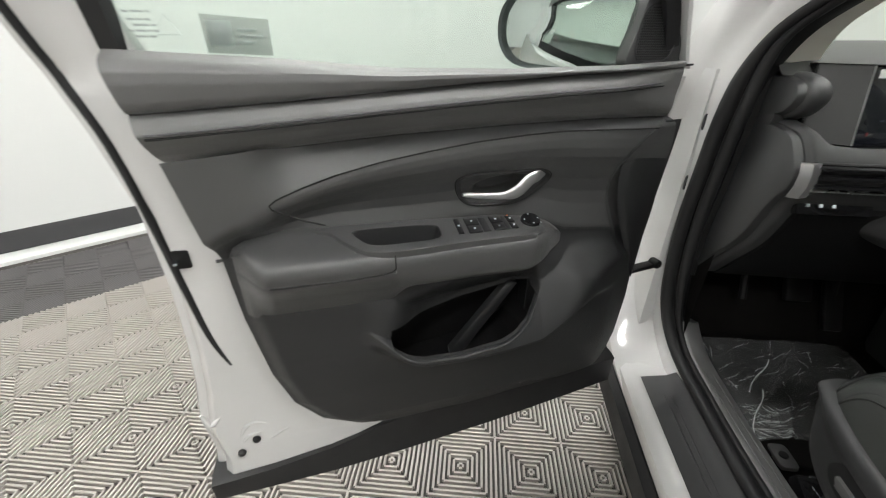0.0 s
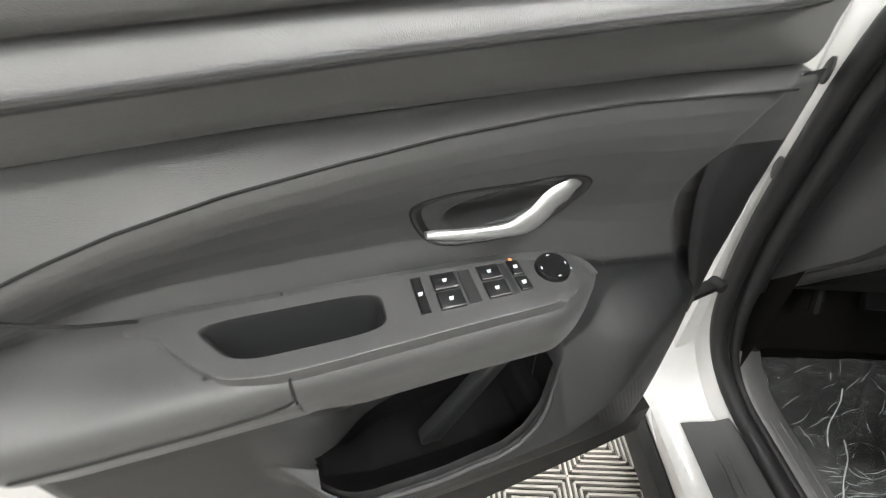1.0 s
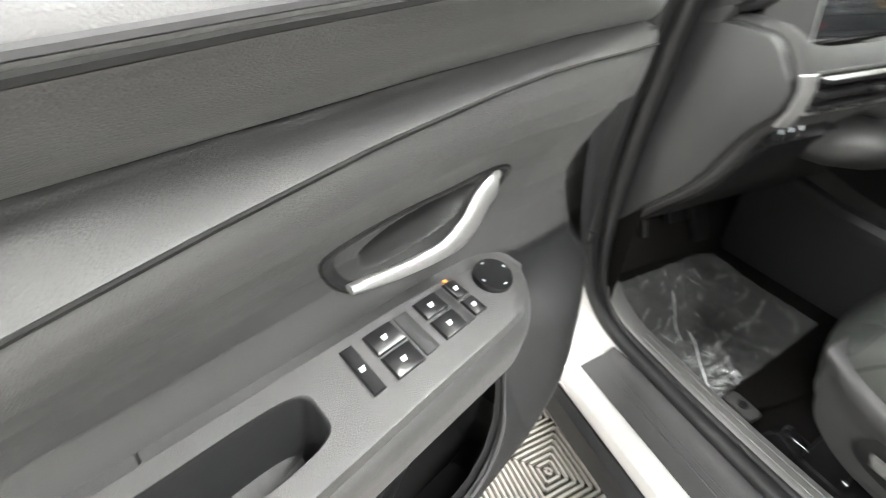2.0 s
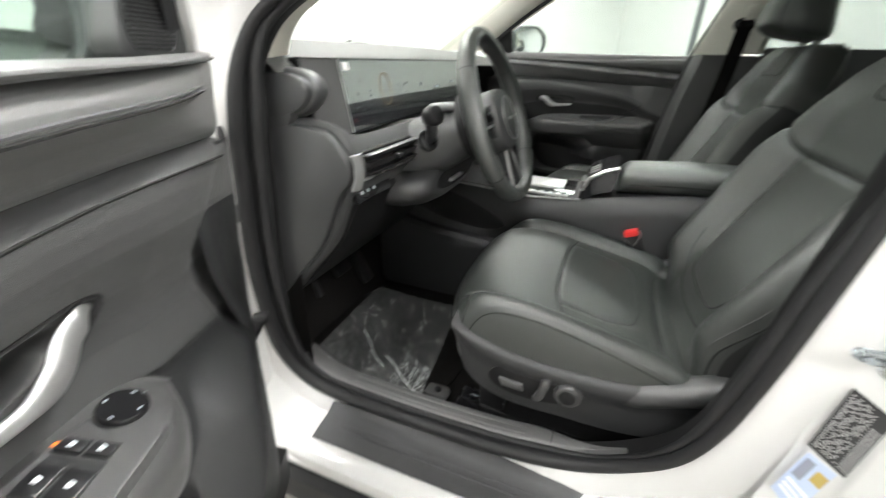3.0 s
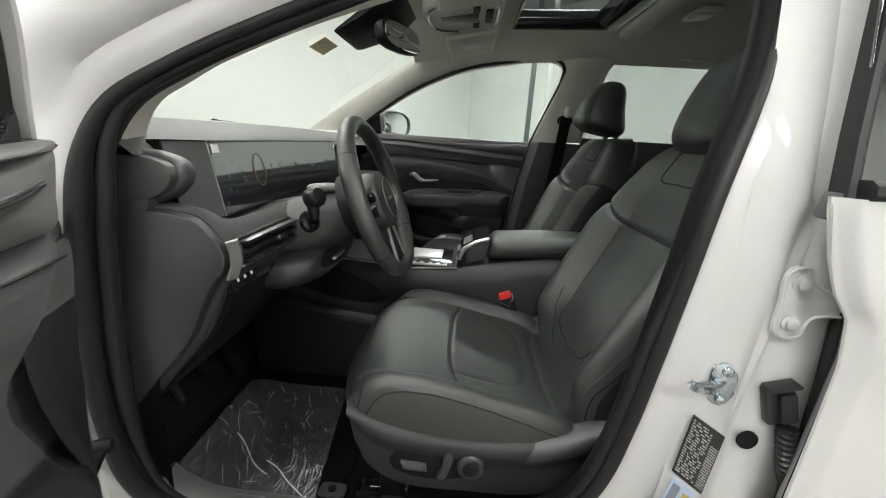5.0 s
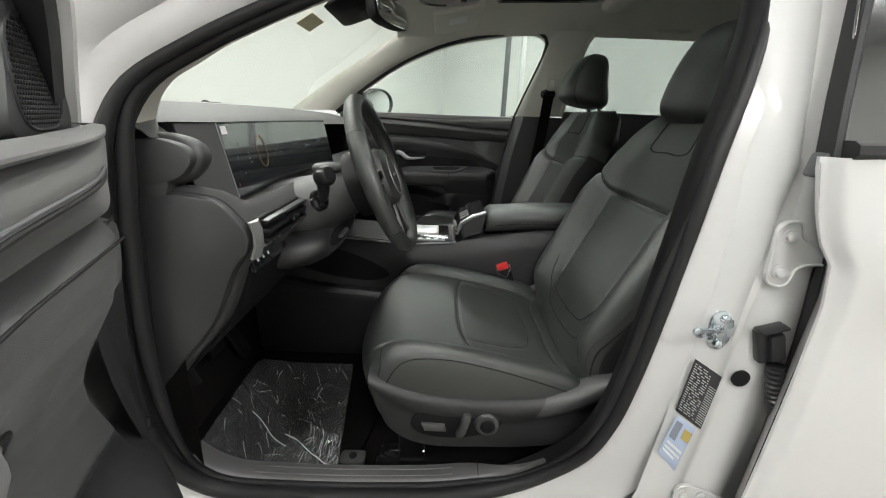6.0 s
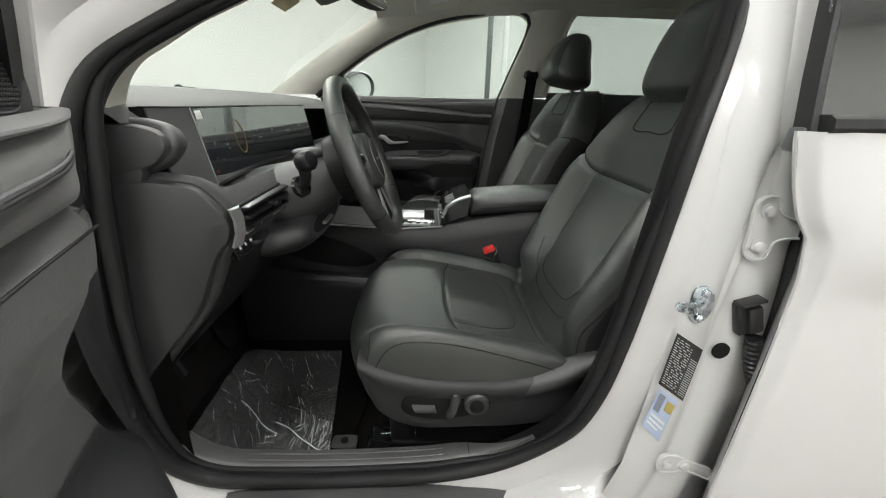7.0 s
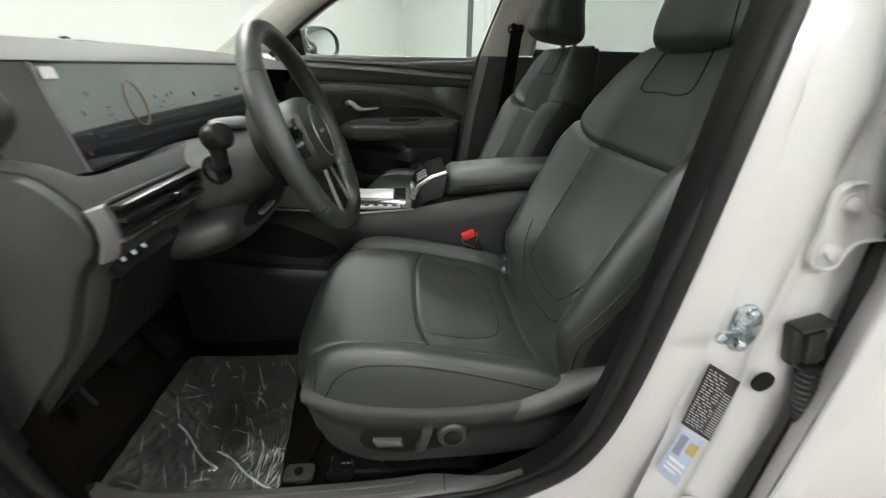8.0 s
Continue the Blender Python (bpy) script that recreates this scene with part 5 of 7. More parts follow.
    part("lower_pillar_trim", loft([[(sx(z) + 0.04, y0 + 0.012, z), (sx(z, 0.035), y0 - 0.006, z), (sx(z, 0.06), y0 - 0.035, z), (sx(z, 0.06), y0 - 0.22, z), (sx(z), y0 - 0.26, z)] for z, y0 in ((1.185, 0.064), (1.0, 0.105), (0.8, 0.135), (0.6, 0.155), (0.42, 0.17))], False, False), TRIM, car, "black lower middle pillar trim")
    g = part("door_window", slab([(0.96, 1.15), (0.66, 1.35), (0.46, 1.462), (0.2, 1.53), (0.0, 1.55), (-0.05, 1.5), (0.07, 1.15)], lambda a, b, d: Vector((sx(b) + d + 0.012, a, b)), 0.004, 0.001), GLASS, car, "green tinted passenger window glass")
    g.visible_shadow = False
    g = part("rear_window", slab(even([(-0.17, 1.19), (-0.2, 1.42), (-0.205, 1.49), (-0.245, 1.545), (-0.6, 1.545), (-1.0, 1.52), (-1.02, 1.23), (-0.6, 1.215)], 50, True), lambda a, b, d: Vector((sx(b) + d + 0.012, a, b)), 0.004, 0.001), REAR_GLASS, car, "tinted rear side window glass")
    rr = even([(-0.17, 1.20), (-0.2, 1.42), (-0.205, 1.49), (-0.245, 1.54), (-0.6, 1.54), (-0.95, 1.52), (-1.02, 1.46), (-1.03, 1.23)], 50)
    part("rear_door_frame", loft([[(sx(z) + 0.02, y, z), (sx(z, 0.01), y, z), (sx(z, 0.02), y - (0.0 if z < 1.5 else 0), z + (0.04 if z > 1.5 else 0)), (sx(z, 0.0), y, z + (0.06 if z > 1.5 else 0))] for y, z in rr], False, False), PILLAR_TRIM, car)
    part("rail_trim", loft([[(sx(1.5), y, 1.535), (sx(1.5, 0.02), y, 1.545), (sx(1.55, 0.06), y, 1.58), (sx(1.6, 0.12), y, 1.60)] for y in np.linspace(0.3, -1.9, 12)], False, False), HEADLINER, car)
    part("rail_trim", loft([[(-0.68, y, 1.47), (-0.64, y, 1.50), (-0.60, y, 1.55), (-0.5, y, 1.58)] for y in np.linspace(0.35, -1.9, 12)], False, False), HEADLINER, car)
    # near windshield pillar lining
    lo = even([(0.876, 1.13), (0.870, 1.148), (0.860, 1.169), (0.847, 1.186), (0.83, 1.201), (0.796, 1.220), (0.758, 1.242), (0.719, 1.263), (0.60, 1.318), (0.45, 1.374), (0.33, 1.42)], 70)

    def strip_x(z):
        return -0.702 + 0.33 * max(0, z - 1.25)
    part("pillar_trim", loft([[(strip_x(z) + 0.06, y + 0.01, z + 0.006), (strip_x(z) + 0.006, y, z), (strip_x(z), y + 0.001, z + 0.001), (strip_x(z) - 0.018, y + 0.003, z + 0.008), (strip_x(z) - 0.022, y + 0.02, z + 0.03)] for y, z in lo], False, False), PILLAR_TRIM, car, "light grey windshield pillar trim on the driver's side")
    for k in range(9):
        y, z = lo[6 + k * 2]
        part("trim_notch", box((0.012, 0.0022, 0.004), Matrix.Translation((strip_x(z) - 0.011, y + 0.002, z + 0.005)) @ pose(0, 0, 0, 30, 0, 0), 0.0005), TRIM_LOW, car)
    # B pillar light strip on the near side
    part("pillar_trim", loft([[(-side_x(z) + 0.05, y, z), (-side_x(z) + 0.09, y - 0.015, z), (-side_x(z) + 0.12, y - 0.05, z)] for y, z in ((-0.008, 1.13), (-0.03, 1.23), (-0.05, 1.32), (-0.07, 1.42), (-0.08, 1.5))], False, False), PILLAR_TRIM, car)
    part("lower_pillar_trim", loft([[(-0.745, y, z), (-0.70, y - 0.02, z), (-0.68, y - 0.08, z), (-0.69, y - 0.25, z)] for y, z in ((0.02, 1.13), (0.04, 0.95), (0.06, 0.75), (0.09, 0.58), (0.14, 0.46))], False, False), TRIM_DARK, car)
    # windshield
    def ws(a, b):
        x = -0.74 + 1.48 * a
        s = 1 - 0.10 * (2 * a - 1) ** 2
        y = 1.27 + (0.57 - 1.27) * b - 0.10 * (1 - s) * 10 * 0.9
        z = 1.14 + (1.60 - 1.14) * b - 0.03 * (2 * a - 1) ** 2
        xx = x * (1.06 - 0.16 * b)
        return (xx, y, z)
    w = part("windshield", grid(ws, 24, 16), WINDSHIELD, car, "green tinted windshield")
    w.visible_shadow = False
    part("windshield_sticker", slab([(0.0, 0.0), (1.0, 0.0), (1.0, 1.0), (0.0, 1.0)], lambda a, b, d: Vector((-0.02 + 0.124 * a + 0.01 * b, 0.850 - 0.046 * b + d, 1.408 + 0.031 * b)), 0.0008, 0.0002), material("buff_paper", (0.75, 0.66, 0.42), 0.7, blotch=0.2, blotch_scale=60), car, "buff paper inspection sticker inside the windshield")
    # floor, tunnel, firewall, rear of cabin
    part("cabin_floor", grid(lambda a, b: (-0.70 + 1.42 * a, 1.02 - 2.5 * b, 0.385 + 0.0 * a), 8, 20), CARPET, car, "black carpet on the cabin floor")
    part("toe_board", grid(lambda a, b: (-0.74 + 1.5 * a, 0.98 + 0.22 * b, 0.385 + 0.6 * b ** 1.3), 8, 12), CARPET, car)
    part("kick_panel", grid(lambda a, b: (-0.71, 0.86 + 0.25 * a, 0.385 + 0.5 * b), 6, 6), CARPET, car, "black carpeted footwell side")
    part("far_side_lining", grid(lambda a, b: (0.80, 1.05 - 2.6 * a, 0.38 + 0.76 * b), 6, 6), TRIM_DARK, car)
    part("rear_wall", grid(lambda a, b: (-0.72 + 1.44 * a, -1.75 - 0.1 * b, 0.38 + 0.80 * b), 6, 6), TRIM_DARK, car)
    # unseen rear end, added to darken the cabin: quarter panels with lining, and the tailgate window
    for sg in (-1, 1):
        part("quarter_panel", loft([[(sg * x, y, z) for x, z in ((0.85, 0.34), (0.87, 0.7), (0.862, 1.13), (0.74, 1.45), (0.64, 1.57))] for y in (-1.06, -1.5, -1.9)], False, False), WHITE_PAINT, car, "white painted rear quarter, unseen, added to keep light out")
        part("quarter_lining", loft([[(sg * x, y, z) for x, z in ((0.74, 0.38), (0.74, 1.13), (0.66, 1.45), (0.58, 1.56))] for y in (-1.04, -1.5, -1.88)], False, False), TRIM_DARK, car)
    part("tailgate_window", grid(lambda a, b: ((2 * a - 1) * (0.66 - 0.06 * b), -1.86 - 0.02 * b, 1.17 + 0.43 * b), 4, 4), DARK_GLASS, car, "dark tailgate window, unseen, added to keep light out")
    part("underbody", box((1.5, 2.9, 0.05), Matrix.Translation((0, -0.3, 0.345)), 0.01), TRIM_DARK, car)
    part("cowl", grid(lambda a, b: (-0.80 + 1.6 * a, 1.10 + 0.5 * b, 1.13 - 0.05 * b), 6, 4), TRIM_DARK, car)
    part("bulkhead", grid(lambda a, b: (-0.78 + 1.56 * a, 1.24, 0.35 + 0.79 * b), 4, 4), TRIM_DARK, car)
    # far rear door lining and quarter
    part("rear_door_lining", grid(lambda a, b: (0.745 - 0.02 * math.sin(math.pi * b), -0.17 - 0.95 * a, 0.6 + 0.615 * b), 8, 14), TRIM, car, "black rear door lining")


build_cabin_shell()

# ---- passenger door lining ----
def build_far_door():
    door = thing("passenger_door", (0.8, 0.5, 0.4), "closed passenger door with black trim, seen from inside", "car door")
    build_door_inside(door, far_T, near=False)
    part("belt_sill", box((0.05, 0.86, 0.03), Matrix.Translation((0.775, 0.49, 1.165)), 0.008), TRIM_SOFT, door)
    ex, em = Vector((0.8, -0.6, 0)), Vector((-0.6, -0.8, 0))
    mc = Vector((0.965, 0.755, 1.228))
    shape = even([(-0.10, 0.055), (-0.03, 0.070), (0.05, 0.066), (0.10, 0.03), (0.105, -0.02), (0.07, -0.062), (0.0, -0.072), (-0.08, -0.066), (-0.11, 0.0)], 48, True)

    def on_mirror(a, b, d):
        return mc + ex * a + Vector((0, 0, b)) - em * d
    m = part("mirror_housing", loft([[on_mirror(a * s, b * s, d) for a, b in shape] for s, d in ((0.90, 0.012), (0.93, 0.0), (1.0, 0.006), (1.0, 0.03), (0.9, 0.065), (0.6, 0.09), (0.2, 0.1))], True, False), MIRROR_GREY, door, "dark grey outside mirror housing")
    part("mirror_glass", slab(shape * 0.9, lambda a, b, d: on_mirror(a, b, 0.008 + d), 0.003, 0.001), MIRROR, m)
    part("mirror_arm", box((0.10, 0.07, 0.03), Matrix.Translation((0.84, 0.83, 1.175)), 0.01), MIRROR_GREY, m)
    part("sail_panel", slab([(0.935, 1.165), (0.793, 1.165), (0.80, 1.285), (0.828, 1.292), (0.85, 1.25)], lambda a, b, d: Vector((0.765 - 0.33 * (b - 1.17) - 0.012 + d, a, b)), 0.02, 0.004), TRIM_DARK, door)
    return door


build_far_door()


# ---- dashboard ----
def build_dash():
    dash = thing("dashboard", (0, 0.85, 0.65), "black dashboard with a wide curved display and slim vents", "dashboard")
    x0, x1 = -0.70, 0.70
    low = even([(0.922, 0.655), (0.85, 0.73), (0.785, 0.81), (0.735, 0.915), (0.717, 0.935), (0.711, 0.975), (0.729, 1.002), (0.763, 1.034), (0.80, 1.041), (0.83, 1.044), (0.90, 1.03), (0.93, 0.9), (0.935, 0.75)], 60, True)
    up = even([(0.90, 1.035), (0.83, 1.044), (0.803, 1.058), (0.785, 1.086), (0.793, 1.109), (0.829, 1.123), (0.87, 1.125), (0.91, 1.128), (0.92, 1.08)], 40, True)

    def inset(o, d):
        t = np.roll(o, -1, 0) - np.roll(o, 1, 0)
        nrm = np.stack([t[:, 1], -t[:, 0]], 1)
        nrm /= np.linalg.norm(nrm, axis=1, keepdims=True) + 1e-9
        if np.sum(o[:, 0] * np.roll(o, -1, 0)[:, 1] - o[:, 1] * np.roll(o, -1, 0)[:, 0]) < 0:
            nrm = -nrm
        return o - nrm * d

    def face(outline, name, bev, label):
        part(name, slab(outline, lambda a, b, d: Vector((x0 - 0.016 + d, a, b)), 0.03, bev), TRIM, dash, label)
    face(inset(low, 0.010), "end_panel", 0.006, "black end panel of the dashboard")
    face(inset(up, 0.008), "end_panel", 0.006, "black end panel of the dashboard")
    part("end_joint", slab([(0.93, 0.99), (0.93, 1.10), (0.856, 1.10), (0.836, 1.064), (0.834, 1.046), (0.846, 1.02), (0.87, 0.99)], lambda a, b, d: Vector((x0 - 0.0145 + d, a, b)), 0.05, 0.003), TRIM, dash)
    part("end_strip", loft([[(-0.725, y, z), (-0.728, y - 0.022, z), (-0.715, y - 0.026, z), (-0.70, y - 0.01, z)] for y, z in ((0.90, 1.135), (0.905, 1.05), (0.915, 0.9), (0.925, 0.8), (0.93, 0.70), (0.925, 0.65))], True, True), TRIM_DARK, dash, "black strip beside the door seal")
    xs = np.concatenate([[x0, x0 + 0.003, x0 + 0.008, x0 + 0.015], np.linspace(x0 + 0.02, x0 + 0.12, 24), np.linspace(-0.5, x1, 12)])

    def low_at(x):
        o = inset(low, 0.007 * max(0, 1 - (x - x0) / 0.012) ** 2)
        return [(x, y, z - 0.044 * step(y, 0.738, 0.765) * step(z, 0.97, 1.0) * step(x, -0.685, -0.62)) for y, z in o]
    part("lower_wing", loft([low_at(x) for x in xs], True, True), TRIM_MATT, dash, "dark grey padded wing of the dashboard")
    part("upper_wing", loft([[(x0 + d, y, z) for y, z in inset(up, o)] for d, o in ((0.0, 0.007), (0.003, 0.003), (0.008, 0.001), (0.015, 0.0), (0.028, 0.001), (0.036, 0.004), (0.042, 0.009), (0.046, 0.016), (0.048, 0.024))], True, True), TRIM, dash, "black upper wing of the dashboard")
    # dark plate on the wing paints the slot's depth behind the slats
    part("vent_shade", slab([(-0.690, 0.949), (-0.42, 0.949), (-0.42, 0.993), (-0.686, 0.993)], lambda a, b, d: Vector((a, 0.7075 + 0.010 * abs(b - 0.972) / 0.022 + d, b)), 0.03, 0.003), TRIM_DARK, dash, "dark plate painting the shaded depth of the vent slot")
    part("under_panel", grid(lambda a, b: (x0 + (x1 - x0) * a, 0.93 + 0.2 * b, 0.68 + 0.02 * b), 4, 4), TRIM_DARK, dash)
    # chrome end of the vent band, slats and lower trim
    part("vent_end", loft([[(-0.713, y, z), (-0.717 + 0.0, y - 0.006, z), (-0.70, y - 0.012, z), (-0.682, y - 0.004, z)] for y, z in ((0.720, 0.992), (0.714, 0.975), (0.714, 0.952), (0.722, 0.930))], True, True), SATIN, dash, "satin silver end of the vent band")
    for z, r in ((0.986, 0.0035), (0.971, 0.0045), (0.955, 0.0035)):
        part("vent_slat", box((0.262, 0.016, r * 1.6), Matrix.Translation((-0.553, 0.706, z)), 0.0015), SWITCH_BLACK, dash, "black vent slat")
    part("vent_trim", box((0.27, 0.008, 0.005), Matrix.Translation((-0.553, 0.7085, 0.9465)), 0.002), CHROME, dash, "thin chrome line below the vent")
    part("vent_lever", box((0.03, 0.02, 0.009), Matrix.Translation((-0.575, 0.698, 0.971)), 0.003), GLOSS_BLACK, dash)
    part("far_vent", box((0.5, 0.03, 0.012), Matrix.Translation((0.35, 0.726, 0.971)), 0.003), GLOSS_BLACK, dash)
    part("switch_panel", box((0.13, 0.014, 0.04), Matrix.Translation((-0.615, 0.742, 0.910)) @ pose(0, 0, 0, -22, 0, 0), 0.004), GLOSS_BLACK, dash, "glossy black switch row")
    for k in range(3):
        part("switch_mark", box((0.006, 0.002, 0.006), Matrix.Translation((-0.66 + k * 0.022, 0.7345, 0.910)) @ pose(0, 0, 0, -22, 0, 0), 0.0005), MARK_WHITE, dash)
    # top pad
    part("top_pad", loft([[(x, y, z + 0.008 * (1 - (x / 0.7) ** 2)) for y, z in even([(0.845, 1.118), (0.87, 1.136), (0.92, 1.152), (1.0, 1.168), (1.10, 1.166), (1.2, 1.15)], 20)] for x in np.linspace(-0.72, 0.80, 24)], False, False), DASH_TOP, dash, "soft dark grey dashboard top")
    part("top_vent", box((0.07, 0.008, 0.002), Matrix.Translation((-0.05, 1.10, 1.181)), 0.001), TRIM_DARK, dash)
    part("sensor_dome", turned([(0.010, 0.0), (0.008, 0.003), (0.004, 0.005)], Matrix.Translation((-0.19, 1.05, 1.179))), TRIM_DARK, dash)
    # display
    sx0, sx1, z0, z1 = -0.668, 0.08, 1.006, 1.139

    def face_y(x, z):
        return 0.811 - 0.206 * (max(x, -0.597) + 0.26) ** 2 + (z - z0) / (z1 - z0) * 0.028 + max(0, -0.597 - x) * 0.42

    def panel(xa, xb, za, zb, d0, thick, n=14):
        rings = []
        for x in np.linspace(xa, xb, n):
            rings.append([(x, face_y(x, za) - d0, za), (x, face_y(x, zb) - d0, zb), (x, face_y(x, zb) - d0 + thick, zb), (x, face_y(x, za) - d0 + thick, za)])
        return loft(rings, True, True)
    disp = part("display", panel(sx0, sx1, z0, z1, 0.0, 0.02, 40), GLOSS_BLACK, dash, "wide curved instrument display")
    part("display_bezel", panel(sx0 + 0.002, -0.598, z0 + 0.002, z1 - 0.001, 0.003, 0.003), BEZEL, disp, "plain dark grey left end of the display")
    part("display_glass", panel(-0.596, sx1 - 0.004, z0 + 0.003, z1 - 0.003, 0.0025, 0.002, 48), SCREEN, disp, "glossy dark display glass")
    part("bezel_line", panel(-0.598, -0.595, z0 + 0.002, z1 - 0.001, 0.0036, 0.003, 3), SATIN, disp)
    for z, h in ((z0 - 0.0005, 0.0025), (z1 - 0.001, 0.002)):
        part("display_rim", panel(sx0, sx1, z, z + h, 0.004, 0.012, 20), GLOSS_BLACK, disp)
    part("paper_tag", panel(-0.587, -0.560, 1.119, 1.133, 0.0046, 0.0006, 3), LABEL_WHITE, disp, "small white paper tag")

    def icon(x, z, w, h, mt):
        w, h = 0.65 * w, 0.65 * h
        part("display_icon", panel(x - w / 2, x + w / 2, z - h / 2, z + h / 2, 0.0033, 0.0006, 2), mt, disp)
    rng = random.Random(11)
    part("dial_ring", tube([(-0.405 + 0.026 * math.cos(k), face_y(-0.405 + 0.026 * math.cos(k), 1.077 + 0.034 * math.sin(k)) - 0.0034, 1.077 + 0.034 * math.sin(k)) for k in np.linspace(0, 2 * math.pi, 40, endpoint=False)], 0.0009, 5, True), ICON_GOLD, disp, "thin gold dial ring on the display")
    for x, z, w, h, mt in ((-0.545, 1.075, 0.007, 0.010, ICON_WHITE), (-0.52, 1.098, 0.005, 0.012, ICON_WHITE), (-0.555, 1.05, 0.012, 0.004, ICON_BLUE), (-0.53, 1.043, 0.008, 0.004, ICON_WHITE), (-0.485, 1.068, 0.018, 0.004, ICON_BLUE), (-0.48, 1.06, 0.014, 0.003, ICON_BLUE),
                            (-0.484, 1.078, 0.016, 0.003, ICON_BLUE), (-0.575, 1.028, 0.005, 0.010, ICON_RED), (-0.44, 1.04, 0.003, 0.006, ICON_WHITE), (-0.34, 1.083, 0.008, 0.007, ICON_BLUE), (-0.32, 1.073, 0.007, 0.007, ICON_BLUE), (-0.30, 1.083, 0.007, 0.007, ICON_BLUE), (-0.282, 1.086, 0.008, 0.008, ICON_WHITE),
                            (-0.335, 1.066, 0.01, 0.004, ICON_BLUE), (-0.29, 1.066, 0.03, 0.003, ICON_WHITE), (-0.20, 1.08, 0.012, 0.012, ICON_BLUE), (-0.1, 1.07, 0.05, 0.006, ICON_BLUE), (0.0, 1.08, 0.03, 0.008, ICON_BLUE)):
        icon(x, z, w, h, mt)
    # column shroud and knee bulge
    c = Vector((-0.39, 0.57, 1.015))
    part("column_shroud", loft([[(-0.375 + a * w, y, z + b * h) for a, b in oval(1, 1, 32, 2.6)] for y, z, w, h in ((0.80, 0.935, 0.125, 0.07), (0.74, 0.945, 0.125, 0.072), (0.70, 0.957, 0.12, 0.072), (0.66, 0.972, 0.11, 0.068), (0.625, 0.988, 0.09, 0.06), (0.60, 1.0, 0.07, 0.055))]), TRIM, dash, "dark grey steering column shroud")
    def knee(rows):
        return loft([[(-0.34 + a * w, y, z + b * h) for a, b in oval(1, 1, 40, 2.2)] for y, z, w, h in rows], True, True)
    bulge = part("column_bulge", knee(((0.80, 0.868, 0.20, 0.058), (0.74, 0.872, 0.20, 0.060), (0.70, 0.878, 0.190, 0.056), (0.675, 0.884, 0.175, 0.048), (0.662, 0.888, 0.160, 0.040), (0.6585, 0.889, 0.150, 0.035))), TRIM, dash, "rounded knee cover below the column")
    # no hole here: a dark plate paints the oval opening's shade
    part("knee_shade", knee(((0.6595, 0.887, 0.128, 0.026), (0.6575, 0.887, 0.126, 0.025))), TRIM_DARK, bulge, "dark oval plate painting the shade of the knee cover's opening")
    part("release_lever", box((0.075, 0.012, 0.008), Matrix.Translation((-0.36, 0.654, 0.880)), 0.003), SATIN, bulge, "satin release lever")
    # black lower panel between the end panel and the tunnel
    prof = [(0.7375, 0.900), (0.783, 0.806), (0.848, 0.727), (0.912, 0.660)]
    ring = [(y - 0.004, z - 0.003) for y, z in prof] + [(y + 0.01, z + 0.008) for y, z in prof[::-1]]
    part("knee_panel", loft([[(x, y, z) for y, z in ring] for x in np.linspace(-0.668, 0.20, 12)], True, True), TRIM_DARK, dash, "black plastic panel over the driver's knees")
    # stalks
    part("stalk_boot", turned([(0.023, 0.0), (0.021, 0.008), (0.014, 0.012)], Matrix.Translation((-0.505, 0.668, 0.988)) @ pose(0, 0, 0, 70, 0, -30)), GLOSS_BLACK, dash)
    stalk = part("stalk", tube(even([(-0.50, 0.672, 0.985), (-0.515, 0.655, 1.0), (-0.527, 0.65, 1.022), (-0.531, 0.65, 1.034)], 16), np.linspace(0.009, 0.013, 16).tolist(), 14), SWITCH_BLACK, dash, "black control stalk with a round end")
    part("stalk_cap", turned([(0.018, -0.014), (0.020, -0.01), (0.020, 0.01), (0.016, 0.015), (0.006, 0.0165)], Matrix.Translation((-0.532, 0.645, 1.043)) @ pose(0, 0, 0, 68, 0, -25)), SWITCH_BLACK, stalk)
    part("column_top_pod", loft([[(-0.405 + a * w, y, 1.047 + b * h) for a, b in oval(1, 1, 24, 3)] for y, w, h in ((0.70, 0.03, 0.006), (0.67, 0.034, 0.010), (0.645, 0.03, 0.009), (0.635, 0.02, 0.005))]), TRIM, dash)
    part("gear_selector", tube([(-0.25, 0.66, 0.98), (-0.19, 0.645, 0.985), (-0.165, 0.64, 0.985)], [0.014, 0.018, 0.018], 14), GLOSS_BLACK, dash, "black gear selector stalk")
    # pedals
    for x, w, z in ((-0.36, 0.07, 0.56), (-0.25, 0.05, 0.51)):
        pd = part("pedal", box((w, 0.02, 0.08 if w > 0.06 else 0.15), Matrix.Translation((x, 1.03, z)) @ pose(0, 0, 0, -30, 0, 0), 0.006), TRIM_DARK, dash, "black rubber pedal")
        part("pedal_arm", tube([(x, 1.04, z + 0.02), (x, 1.09, z + 0.2)], 0.009, 8), TRIM_DARK, pd)
    part("foot_brake_arm", tube([(-0.53, 1.0, 0.70), (-0.535, 0.985, 0.60), (-0.535, 0.965, 0.55)], 0.010, 8), TRIM_DARK, dash)
    return dash


build_dash()


